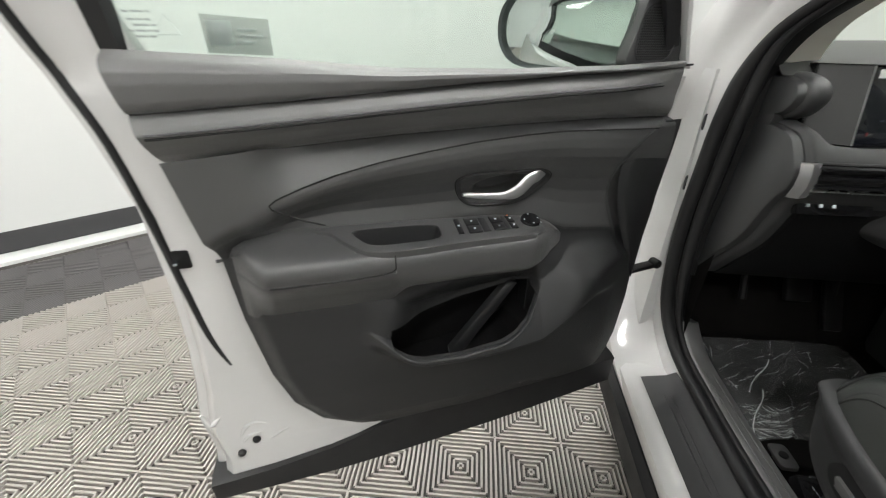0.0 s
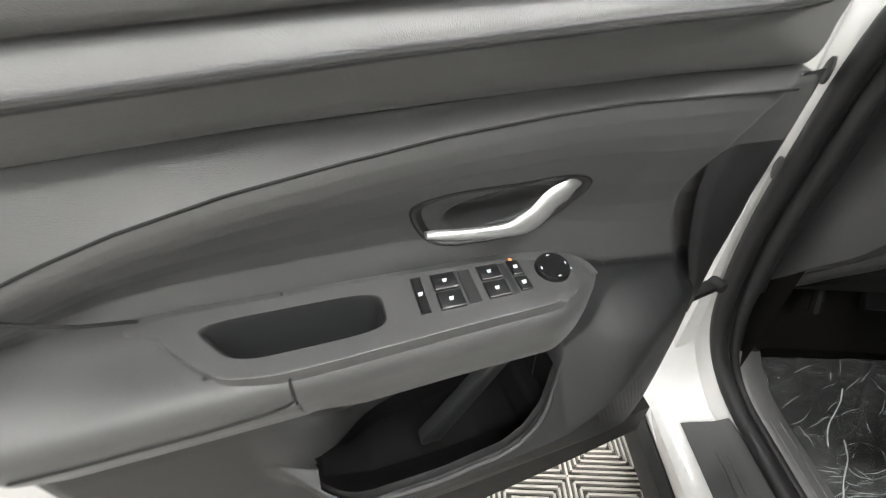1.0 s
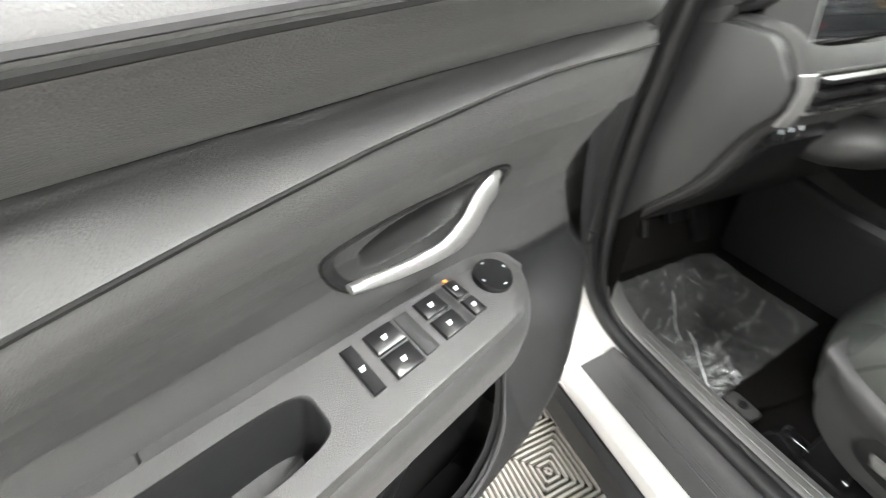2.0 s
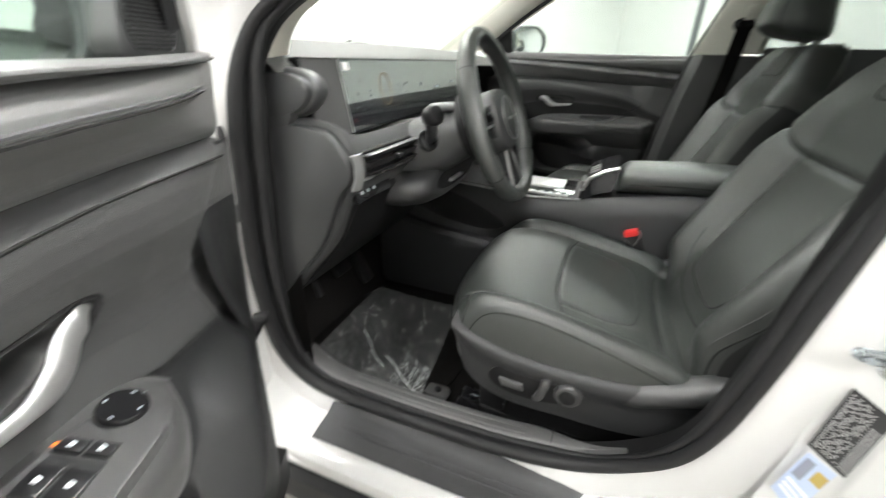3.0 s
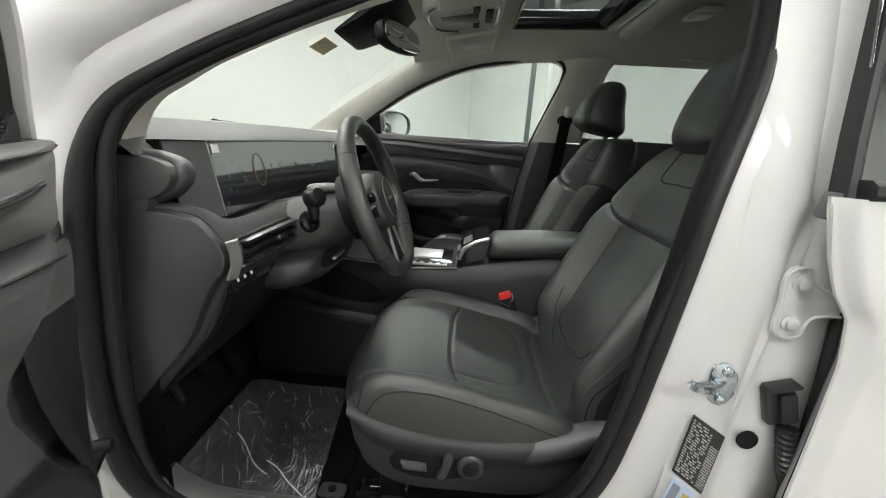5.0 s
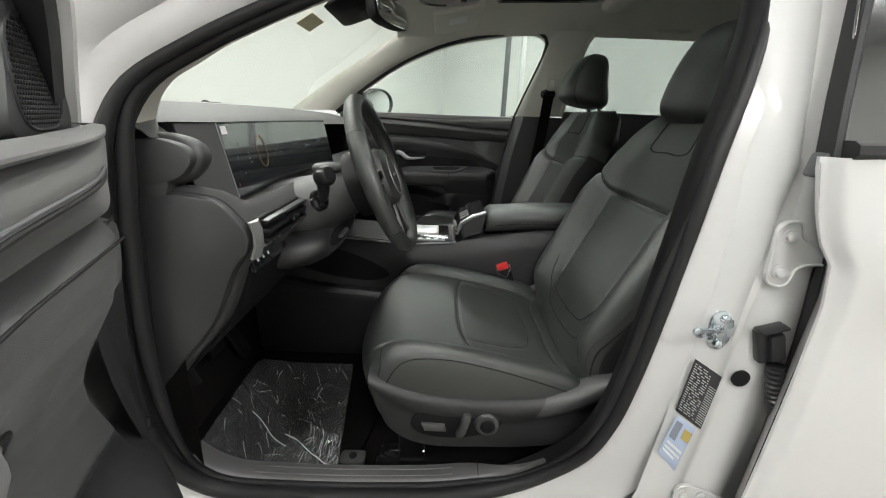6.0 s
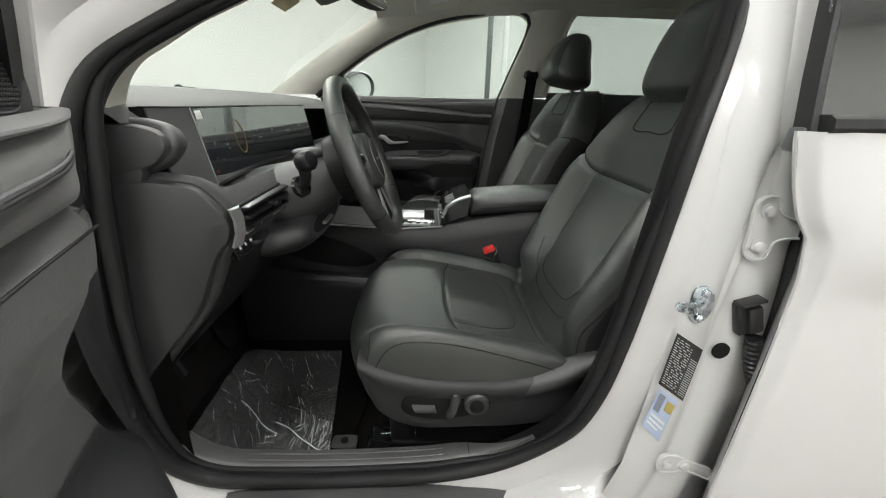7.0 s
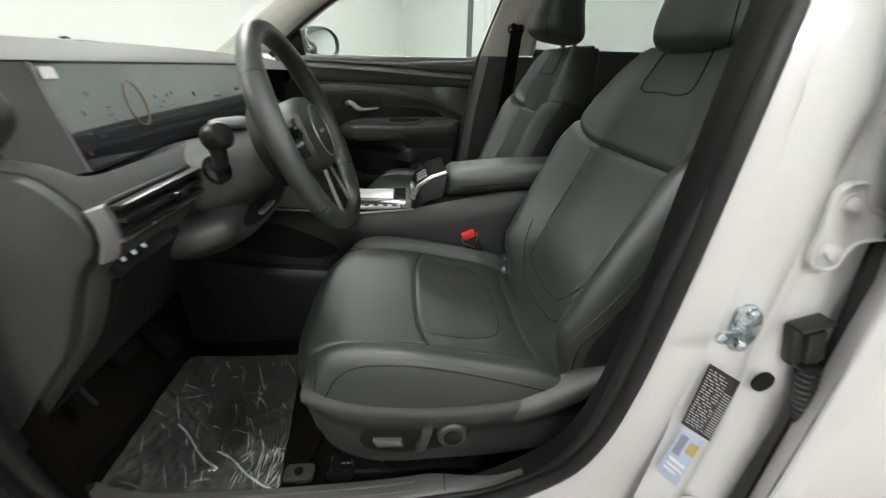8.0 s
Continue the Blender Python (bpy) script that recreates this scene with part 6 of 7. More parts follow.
def build_wheel():
    c = Vector((-0.392, 0.545, 1.03))
    tilt = 21
    m = Matrix.Translation(c) @ pose(0, 0, 0, 90 - tilt, 0, 0)    # local z points back to the driver
    wheel = thing("steering_wheel", c, "black leather steering wheel with round hub pad and silver spokes", "steering wheel")
    R, n = 0.171, 96
    rings = []
    for k in np.linspace(0, 2 * math.pi, n, endpoint=False):
        flat = 1.0 - 0.03 * max(0, -math.sin(k)) ** 6
        # grips at ten and two are fuller
        g = 1 + 0.10 * (bump(k, math.pi * 0.12, 0.25) + bump(k, math.pi * 0.88, 0.25))
        ctr = Vector((R * flat * math.cos(k), R * flat * math.sin(k), 0))
        out = Vector((math.cos(k), math.sin(k), 0))
        rings.append([m @ (ctr + out * (0.0158 * g * math.cos(q)) + Vector((0, 0, 0.0185 * g * math.sin(q)))) for q in np.linspace(0, 2 * math.pi, 14, endpoint=False)])
    bm = loft(rings + rings[:1], True, False)
    bmesh.ops.remove_doubles(bm, verts=bm.verts, dist=1e-6)
    part("rim", bm, LEATHER, wheel, "black leather rim")
    for k in (0.62, 2.52, 3.75, 5.67):
        part("rim_seam", tube([m @ (Vector((R * math.cos(k), R * math.sin(k), 0)) + Vector((math.cos(k), math.sin(k), 0)) * 0.0158 * math.cos(q) + Vector((0, 0, 0.0185 * math.sin(q)))) for q in np.linspace(0, 2 * math.pi, 18, endpoint=False)], 0.0009, 5, True), SEAM, wheel)
    hub = part("hub_pad", loft([[m @ Vector((a * s, b * s - 0.004, h)) for a, b in oval(0.072, 0.066, 40, 2.4)] for s, h in ((0.9, -0.05), (1.0, -0.03), (1.0, 0.0), (0.94, 0.012), (0.7, 0.02), (0.3, 0.022))]), TRIM, wheel, "round black hub pad")
    part("hub_ring", tube([m @ Vector((0.046 * math.cos(k), 0.046 * math.sin(k) - 0.004, 0.0215)) for k in np.linspace(0, 2 * math.pi, 40, endpoint=False)], 0.0012, 6, True), SATIN, hub, "thin silver ring on the hub")
    part("hub_mark", box((0.03, 0.006, 0.0012), m @ pose(0, -0.004, 0.0225), 0.0004), SATIN, hub)
    for sgn in (-1, 1):
        sp = part("spoke", loft([[m @ Vector((sgn * x, b * w, h + d)) for b, d in ((-1, 0), (1, 0), (1, -0.02), (-1, -0.02))] for x, w, h in ((0.055, 0.034, 0.004), (0.09, 0.03, 0.002), (0.13, 0.022, 0.0), (0.165, 0.018, -0.002))], True, True), GLOSS_BLACK, wheel, "glossy black spoke with buttons")
        part("spoke_insert", box((0.036, 0.005, 0.004), m @ pose(sgn * 0.105, -0.006, 0.005), 0.0015), SATIN, sp)
        part("spoke_button", turned([(0.010, 0), (0.010, 0.006), (0.007, 0.008)], m @ pose(sgn * 0.088, 0.012, 0.004)), GLOSS_BLACK, sp)
        low = part("lower_spoke", loft([[m @ Vector((sgn * x - w, y, 0.003)), m @ Vector((sgn * x + w, y, 0.003)), m @ Vector((sgn * x + w, y, -0.003)), m @ Vector((sgn * x - w, y, -0.003))] for x, y, w in ((0.022, -0.06, 0.0045), (0.034, -0.11, 0.003), (0.042, -0.155, 0.003))], True, True), SATIN, wheel, "slim satin silver lower spoke")
    part("lower_spoke_backing", loft([[m @ Vector((s * w, y, h)) for s, h in ((-1, -0.002), (1, -0.002), (1, -0.022), (-1, -0.022))] for y, w in ((-0.05, 0.030), (-0.10, 0.034), (-0.158, 0.042))], True, True), TRIM_DARK, wheel, "black plastic lower spoke")
    part("column_cover", turned([(0.075, -0.075), (0.078, -0.05), (0.07, -0.03)], m), TRIM_DARK, wheel)
    return wheel


build_wheel()


# ---- seats ----
def build_seat(name, cx, dy, label, detail=True):
    """A front seat; the driver's cushion middle is at x = cx. dy slides it along the floor rails."""
    seat = thing(name, (cx, 0.25 + dy, 0.385), label, "car seat", "front seats")

    def W(x, y, z):
        return Vector((cx + x, y + dy, z))
    wid = 0.258

    # cushion: s across from -1 to 1, t from the front roll to the rear
    prof = np.array(((0.0, 0.0, 0.590), (0.06, 0.008, 0.630), (0.12, 0.003, 0.668), (0.18, -0.022, 0.697), (0.25, -0.068, 0.712), (0.33, -0.12, 0.713), (0.45, -0.19, 0.704), (0.62, -0.29, 0.684), (0.80, -0.39, 0.660), (0.90, -0.45, 0.630), (1.0, -0.53, 0.59)))
    fine = spline(prof, 200)

    def insert_d(a, t):
        """Distance from the sunken rear insert's edge."""
        return ((a / 0.60) ** 4 + (max(0, t - 0.5) / 0.31) ** 4) ** 0.25

    def cushion(s, t):
        a = abs(s)
        yo, z = lerp(t, fine[:, 0], fine[:, 1]), lerp(t, fine[:, 0], fine[:, 2])
        yf = 0.580 - 0.060 * a ** 3.5
        on = step(t, 0.13, 0.24)
        roll = 0.019 * max(0, math.sin(math.pi * min(1, max(0, (a - 0.76) / 0.30)))) * on
        groove = 0.010 * bump(a, 0.775, 0.020) * on + 0.003 * bump(t, 0.50, 0.007) * (1 - step(a, 0.70, 0.78)) + 0.005 * bump(t, 0.87, 0.012)
        if t > 0.5:
            groove += 0.0026 * bump(insert_d(a, t), 1.0, 0.05)
        e = max(0.0, (a - 0.86) / 0.14)
        x = wid * (0.86 * min(1, a / 0.86) + 0.14 * math.sin(e * math.pi / 2)) * math.copysign(1, s)
        z2 = z + roll - groove + 0.007 * math.cos(min(1, a / 0.75) * math.pi / 2) * step(t, 0.25, 0.5)
        z2 -= (1 - math.sqrt(max(0, 1 - e * e))) * max(0.02, z2 - 0.612)
        return W(x, yf + yo, z2)
    part("cushion", grid(lambda a, b: cushion(math.copysign(1 - (1 - abs(2 * a - 1)) ** 1.35, 2 * a - 1), b), 141, 150), LEATHER, seat, "dark grey leather seat cushion")
    def line(f, pts, n=40, r=0.0013, mat=SEAM, nm="seam", lift=0.0004):
        part(nm, tube([f(*q) + Vector((0, 0, lift)) for q in even(pts, n)], r, 6), mat, seat)
    for sg in (-1, 1):
        line(cushion, [(sg * 0.99, 0.10), (sg * 0.93, 0.155), (sg * 0.83, 0.19), (sg * 0.78, 0.24), (sg * 0.775, 0.4), (sg * 0.775, 0.7), (sg * 0.77, 0.88)])
        line(cushion, [(sg * 0.985, 0.16), (sg * 0.955, 0.22), (sg * 0.945, 0.35), (sg * 0.955, 0.55), (sg * 0.985, 0.80)], r=0.0014)
        line(cushion, [(sg * 0.98, 0.16), (sg * 0.938, 0.22), (sg * 0.928, 0.35), (sg * 0.938, 0.55), (sg * 0.97, 0.80)], r=0.0008, mat=THREAD, nm="stitching")
    line(cushion, [(0.75, 0.50), (0, 0.50), (-0.75, 0.50)])
    line(cushion, [(-0.60, 0.52), (-0.59, 0.66), (-0.53, 0.745), (-0.40, 0.785), (0.0, 0.80), (0.40, 0.785), (0.53, 0.745), (0.59, 0.66), (0.60, 0.52)], 60, r=0.0007)
    line(cushion, [(0.60, 0.87), (0, 0.875), (-0.60, 0.87)])
    # side valances with controls
    for sg in (-1, 1):
        top = ((0.545, 0.668), (0.50, 0.645), (0.44, 0.627), (0.355, 0.617), (0.215, 0.621), (0.124, 0.640), (0.06, 0.664), (0.03, 0.668))
        bot = ((0.530, 0.612), (0.507, 0.542), (0.448, 0.502), (0.30, 0.496), (0.204, 0.500), (0.107, 0.520), (0.04, 0.560), (0.02, 0.60))
        rings = []
        tops, bots = even(top, 60), even(bot, 60)
        for a, b in zip(tops, bots):
            q = [(0.222, 0.0, 0.006), (0.246, 0.0, 0.006), (0.258, 0.0, 0.003), (0.266, 0.02, 0.0), (0.270, 0.08, 0.0), (0.271, 0.16, 0.0), (0.2695, 0.25, 0.0), (0.265, 0.33, 0.0), (0.2635, 0.5, 0.0), (0.2645, 0.8, 0.0), (0.262, 0.93, 0.0), (0.252, 1.0, 0.0), (0.215, 1.0, 0.006)]
            rings.append([W(sg * x, a[0] + (b[0] - a[0]) * f, a[1] + (b[1] - a[1]) * f + dz) for x, f, dz in q])
        val = part("side_valance", loft(rings, True, True), TRIM_LOW, seat, "black plastic side cover of the seat")
        part("rear_arm_cover", loft([[W(sg * (x - 0.014 * step(y, 0.17, 0.235)), y, z + dz) for x, dz in even([(0.235, 0.012), (0.257, 0.012), (0.272, 0.003), (0.277, -0.014), (0.272, -0.03), (0.245, -0.040), (0.228, -0.02)], 20, True)] for y, z in even([(0.235, 0.606), (0.20, 0.612), (0.16, 0.628), (0.11, 0.648), (0.07, 0.668), (0.035, 0.682), (0.0, 0.69)], 24)], True, True), TRIM, val)
        if sg < 0 and detail:
            # proud dark plate that paints a shaded hollow round the switches
            part("control_shade", slab(even([(0.45, 0.585), (0.30, 0.592), (0.272, 0.57), (0.30, 0.545), (0.44, 0.54), (0.46, 0.56)], 36, True), lambda a, b, d: W(-0.2668 + d - 0.001, a, b), 0.004, 0.001), TRIM_DARK, val)
            part("seat_switch", slab([(0.437, 0.569), (0.390, 0.566), (0.386, 0.550), (0.430, 0.551)], lambda a, b, d: W(-0.275 + d, a, b), 0.012, 0.003), SWITCH_GREY, val, "satin grey seat switch")
            part("seat_switch", slab(even([(0.352, 0.595), (0.338, 0.594), (0.342, 0.565), (0.352, 0.54), (0.366, 0.541), (0.358, 0.565)], 24, True), lambda a, b, d: W(-0.278 + d, a, b), 0.014, 0.003), TRIM, val, "black upright seat switch")
            part("lumbar_knob", turned([(0.026, 0.0), (0.026, 0.008), (0.022, 0.012), (0.016, 0.0125)], Matrix.Translation(W(-0.266, 0.303, 0.571)) @ pose(0, 0, 0, 0, -90, 0)), TRIM, val, "round black lumbar knob")
            part("knob_centre", turned([(0.015, 0.0), (0.015, 0.015), (0.012, 0.017)], Matrix.Translation(W(-0.266, 0.303, 0.571)) @ pose(0, 0, 0, 0, -90, 0)), TRIM_DARK, val)
    # seat frame and rails on the floor
    for sg in (-1, 1):
        part("seat_rail", box((0.05, 0.50, 0.03), Matrix.Translation(W(sg * 0.19, 0.27, 0.40)), 0.004), TRIM_DARK, seat, "black steel floor rail")
        if sg < 0 and detail:
            part("rail_clip", tube([W(-0.196 + 0.013 * math.cos(k), 0.527, 0.424 + 0.013 * math.sin(k)) for k in np.linspace(-0.6, 3.8, 16)], 0.003, 8), ZINC, seat, "bright steel clip at the rail's end")
            part("rail_bolt", turned([(0.0085, 0.0), (0.0085, 0.006), (0.006, 0.009)], Matrix.Translation(W(-0.196, 0.520, 0.418)) @ pose(0, 0, 0, -90, 0, 0)), ZINC, seat, "zinc rail bolt")
            part("release_rod", tube([W(-0.205, 0.515, 0.432), W(-0.206, 0.47, 0.434), W(-0.206, 0.43, 0.434)], 0.0011, 6), ZINC, seat, "bright steel release rod")
        for y in (0.10, 0.46):
            part("rail_leg", box((0.035, 0.06, 0.14), Matrix.Translation(W(sg * 0.19, y, 0.475)), 0.006), TRIM_DARK, seat)
        part("rail_end", box((0.045, 0.05, 0.045), Matrix.Translation(W(sg * 0.205, 0.515, 0.41)) @ pose(0, 0, 0, 25, 0, 0), 0.008), GLOSS_BLACK, seat)
    part("seat_pan", box((0.44, 0.46, 0.07), Matrix.Translation(W(0, 0.29, 0.575)), 0.02), TRIM_DARK, seat)
    # backrest: v from the bottom to the top
    base, topp = Vector((0, 0.075, 0.585)), Vector((0, -0.205, 1.185)) if detail else Vector((0, -0.195, 1.212))
    up = (topp - base).normalized()
    fwd = Vector((0, up.z, -up.y))

    def half(v):
        return lerp(v, (0, 0.1, 0.3, 0.5, 0.68, 0.80, 0.90, 0.96, 1.0), (0.235, 0.25, 0.262, 0.265, 0.262, 0.235, 0.19, 0.16, 0.135))

    def back(s, v, r=0.0):
        a = abs(s)
        bol = 0.060 * step(a, 0.50, 0.82) * step(v, 0.02, 0.2) * (1 - step(v, 0.58, 0.82)) + 0.018 * step(a, 0.4, 0.9) * step(v, 0.6, 0.8) * (1 - step(v, 0.85, 1))
        lumbar = 0.028 * bump(v, 0.27, 0.2) * math.cos(min(1, a / 0.8) * math.pi / 2) + 0.018 * step(v, 0.66, 0.80) * (1 - step(v, 0.93, 1.0))
        sv = 0.638 + 0.075 * step(a, 0.60, 1.0)
        g = 0.010 * bump(v, sv, 0.011) * (1 - step(a, 0.86, 0.97)) + 0.007 * bump(a, 0.50 + 0.08 * step(v, 0.25, 0.62), 0.022) * (1 - step(v, 0.60, 0.64)) * step(v, 0.22, 0.26)
        d = 0.045 + bol + lumbar - g
        e = max(0.0, (a - 0.84) / 0.16)
        d2 = d * math.cos(e * math.pi / 2) - 0.02 * e
        rnd = 1 - step(v, 0.955, 1.0) * 0.9
        p = base + up * (v * (topp - base).length) + fwd * (d2 * rnd)
        x = half(v) * (0.84 * min(1, a / 0.84) + 0.16 * math.sin(e * math.pi / 2)) * math.copysign(1, s)
        return W(x, p.y, p.z)
    part("backrest", grid(lambda a, b: back(2 * a - 1, b), 97, 140), LEATHER, seat, "dark grey leather backrest with stitched panels")

    # thin dark sheets over the same leather, painting the unlit outer sides
    for sg in (-1, 1):
        part("side_shade_panel", grid(lambda a, b: back(sg * (0.925 + 0.075 * a), 0.02 + 0.70 * b) + Vector((sg * 0.0016, 0, 0)), 14, 60), LEATHER_DARK, seat, "unlit side of the backrest, shade painted in darker leather")

    def rear(s, v):
        a = abs(s)
        p = base + up * (v * (topp - base).length) - fwd * (0.02 + 0.075 * math.sqrt(max(0, 1 - a ** 4)) * math.sin(math.pi * min(1, 0.15 + v * 0.85)) ** 0.5)
        return W(half(v) * s, p.y, p.z)
    part("backrest_shell", grid(lambda a, b: rear(2 * a - 1, b), 30, 40), LEATHER_DARK, seat, "black back of the seat")
    for sg in (-1, 1):
        line(back, [(sg * 0.90, 0.1), (sg * 0.93, 0.35), (sg * 0.95, 0.6), (sg * 0.97, 0.70)], r=0.0016)
        line(back, [(sg * 0.88, 0.1), (sg * 0.91, 0.35), (sg * 0.93, 0.6), (sg * 0.95, 0.70)], r=0.0009, mat=THREAD, nm="stitching")
    line(back, [(s, 0.638 + 0.075 * step(abs(s), 0.60, 1.0)) for s in np.linspace(-0.97, 0.97, 31)], 80, r=0.0018)
    line(back, [(-0.40, 0.97), (-0.39, 0.88), (-0.37, 0.838), (-0.31, 0.824), (0, 0.822), (0.31, 0.824), (0.37, 0.838), (0.39, 0.88), (0.40, 0.97)], 60, r=0.0016)
    line(back, [(-0.58, 0.62), (-0.55, 0.44), (-0.50, 0.28), (-0.42, 0.20), (-0.25, 0.18), (0, 0.178), (0.25, 0.18), (0.42, 0.20), (0.50, 0.28), (0.55, 0.44), (0.58, 0.62)], 90, r=0.0016)
    line(back, [(-0.64, 0.30), (-0.60, 0.20), (-0.48, 0.135), (-0.25, 0.115), (0, 0.112), (0.25, 0.115), (0.48, 0.135), (0.60, 0.20), (0.64, 0.30)], 60, r=0.0014)
    # headrest
    hc = Vector((0, -0.193, 1.270)) if detail else Vector((0, -0.112, 1.322))
    hup = Vector((0, -0.16, 1)).normalized()
    hfw = Vector((0, hup.z, -hup.y))

    def head(a, b):
        th = 2 * math.pi * a
        v = b * 2 - 1
        w = 0.140 * (1 - (0.16 if detail else 0.24) * (v + 1)) * (1 - abs(v) ** (7 if detail else 4)) ** 0.4
        dpt = 0.084 * (1 - abs(v) ** (7 if detail else 4)) ** 0.4 * (1 - (0.22 if detail else 0.32) * v)
        c, s = math.cos(th), math.sin(th)
        x = w * math.copysign(abs(c) ** 0.75, c)
        d = dpt * math.copysign(abs(s) ** 0.85, s)
        if d > 0:
            d -= 0.012 * bump(x, 0, 0.08)
        p = hc + hup * (v * (0.116 if detail else 0.102)) + hfw * (d - 0.02 * v * v + 0.008)
        return W(x, p.y, p.z)
    part("headrest", grid(head, 56, 30, close_u=True), LEATHER, seat, "dark grey leather headrest")
    for sg in (-1, 1):
        part("headrest_post", tube([W(sg * 0.06, *(topp - up * 0.02)[1:]), W(sg * 0.06, *(hc - hup * 0.06)[1:])], 0.006, 8), CHROME, seat, "chrome headrest post")
        part("headrest_seam", tube([head(0.105 if sg > 0 else 0.395, b) for b in np.linspace(0.04, 0.96, 24)], 0.0012, 5), SEAM, seat)
    return seat


build_seat("driver_seat", -0.39, 0.0, "dark grey leather driver's seat with black side cover and controls")
build_seat("passenger_seat", 0.39, -0.035, "dark grey leather front passenger seat", detail=False)


def build_console():
    con = thing("centre_console", (0.0, 0.4, 0.385), "black centre console with padded armrest and silver trim", "console")
    part("console_body", loft([[(s * w, y, z) for s, w, z in ((-1, 0.135, 0.39), (-1, 0.135, zt - 0.06), (-1, 0.128, zt - 0.012), (-1, 0.115, zt), (1, 0.115, zt), (1, 0.128, zt - 0.012), (1, 0.135, 0.39))] for y, zt in ((0.95, 0.80), (0.80, 0.80), (0.68, 0.793), (0.5, 0.782), (0.36, 0.792), (0.26, 0.812), (0.10, 0.838), (-0.1, 0.85), (-0.25, 0.84))], False, False), TRIM_LOW, con, "black console side")
    part("console_edge", tube([(-0.127, y, z) for y, z in ((0.72, 0.797), (0.68, 0.795), (0.5, 0.784), (0.36, 0.794))], 0.003, 6), SATIN, con, "thin silver edge line")
    part("console_top", loft([[(-0.112, y, z + 0.002), (0.112, y, z + 0.002), (0.112, y, z - 0.004), (-0.112, y, z - 0.004)] for y, z in ((0.94, 0.80), (0.80, 0.80), (0.68, 0.793), (0.5, 0.782), (0.37, 0.791))], True, True), TRIM_DARK, con, "matt black console top")
    # raised dark leaf; the shade of the hollow is in its colour
    part("side_shade", slab(even([(0.89, 0.725), (0.86, 0.762), (0.78, 0.770), (0.65, 0.735), (0.565, 0.682), (0.60, 0.664), (0.72, 0.668), (0.82, 0.692)], 60, True), lambda a, b, d: Vector((-0.1375 + d, a, b)), 0.004, 0.0015), TRIM_DARK, con, "dark leaf-shaped plate painting a recess's shade on the console side")
    arm = part("armrest", loft([[(-0.012 + a * w, y, z - 0.012 * (a + 1) + b * h) for a, b in oval(1, 1, 36, 3.0)] for y, z, w, h in ((0.268, 0.846, 0.094, 0.024), (0.262, 0.854, 0.104, 0.036), (0.245, 0.861, 0.110, 0.042), (0.10, 0.872, 0.112, 0.044), (-0.08, 0.876, 0.112, 0.044), (-0.15, 0.870, 0.10, 0.036))]), LEATHER, con, "dark grey leather armrest pad")
    part("armrest_seam", tube([(-0.1225, 0.240, 0.852), (-0.1250, 0.10, 0.862), (-0.1250, -0.1, 0.866)], 0.0014, 6), SEAM, arm)
    ctl = part("control_end", loft([[(s * w, y, z) for s, w in ((-1, 0.112), (1, 0.112))] + [(s * w, y + 0.012, z - 0.06) for s, w in ((1, 0.116), (-1, 0.116))] for y, z in ((0.27, 0.885), (0.31, 0.872), (0.345, 0.85), (0.36, 0.82))], True, True), GLOSS_BLACK, con, "glossy black control panel with silver frame")
    part("control_frame", tube([(-0.112, 0.272, 0.889), (-0.113, 0.31, 0.876), (-0.113, 0.345, 0.853), (-0.114, 0.358, 0.822), (-0.05, 0.362, 0.818), (0.05, 0.362, 0.818)], 0.006, 8), CHROME, ctl, "satin silver frame of the control panel")
    for x in (-0.09, -0.06, -0.03):
        part("button", box((0.02, 0.03, 0.006), Matrix.Translation((x, 0.335, 0.868)) @ pose(0, 0, 0, -30, 0, 0), 0.002), TRIM, ctl)
    part("tray", box((0.17, 0.16, 0.006), Matrix.Translation((0, 0.46, 0.7895)), 0.002), GLOSS_BLACK, con)
    part("tray_trim", box((0.02, 0.13, 0.008), Matrix.Translation((-0.10, 0.46, 0.792)), 0.002), SATIN, con, "silver tray trim with small buttons")
    for k in range(4):
        part("button", box((0.009, 0.012, 0.004), Matrix.Translation((-0.1, 0.41 + k * 0.025, 0.797)), 0.001), GLOSS_BLACK, con)
    part("phone_tray", box((0.10, 0.13, 0.012), Matrix.Translation((0.01, 0.48, 0.793)), 0.004), SATIN, con)
    # lower tunnel side with moulded line
    part("tunnel_side", loft([[(-0.138, y, 0.39), (-0.150, y, z - 0.07), (-0.166, y, z - 0.040), (-0.168, y, z - 0.014), (-0.158, y, z), (-0.136, y, z + 0.004)] for y, z in ((1.0, 0.70), (0.92, 0.670), (0.79, 0.645), (0.6, 0.630), (0.45, 0.625))], False, False), TRIM_LOW, con, "black lower tunnel side with a moulded ledge")
    part("rear_box", box((0.24, 0.22, 0.42), Matrix.Translation((0, -0.2, 0.60)), 0.02), TRIM, con)
    # belt buckles
    for sgn, dy in ((-1, 0.0), (1, 0.10)):
        bk = thing("belt_buckle", (sgn * 0.128, 0.19 + dy, 0.66), "black seat belt buckle with a red release button", "seat belt buckle", "belt buckles")
        mb = Matrix.Translation((sgn * 0.150, 0.195 + dy, 0.685)) @ pose(0, 0, 0, -22, 0, 0)
        part("buckle_body", box((0.026, 0.042, 0.085), mb, 0.006), TRIM_DARK, bk)
        part("release_button", box((0.024, 0.036, 0.020), mb @ pose(0, 0.0, 0.045), 0.004), RED, bk, "red release button")
        part("buckle_stalk", box((0.02, 0.03, 0.20), mb @ pose(0, 0, -0.13), 0.005), TRIM_DARK, bk)
        part("buckle_frame", tube([mb @ Vector((sgn * 0.014, y, z)) for y, z in ((-0.022, 0.052), (-0.021, 0.036), (0.0, 0.012), (0.021, 0.036), (0.022, 0.052))], 0.0022, 6), CHROME, bk)
    return con


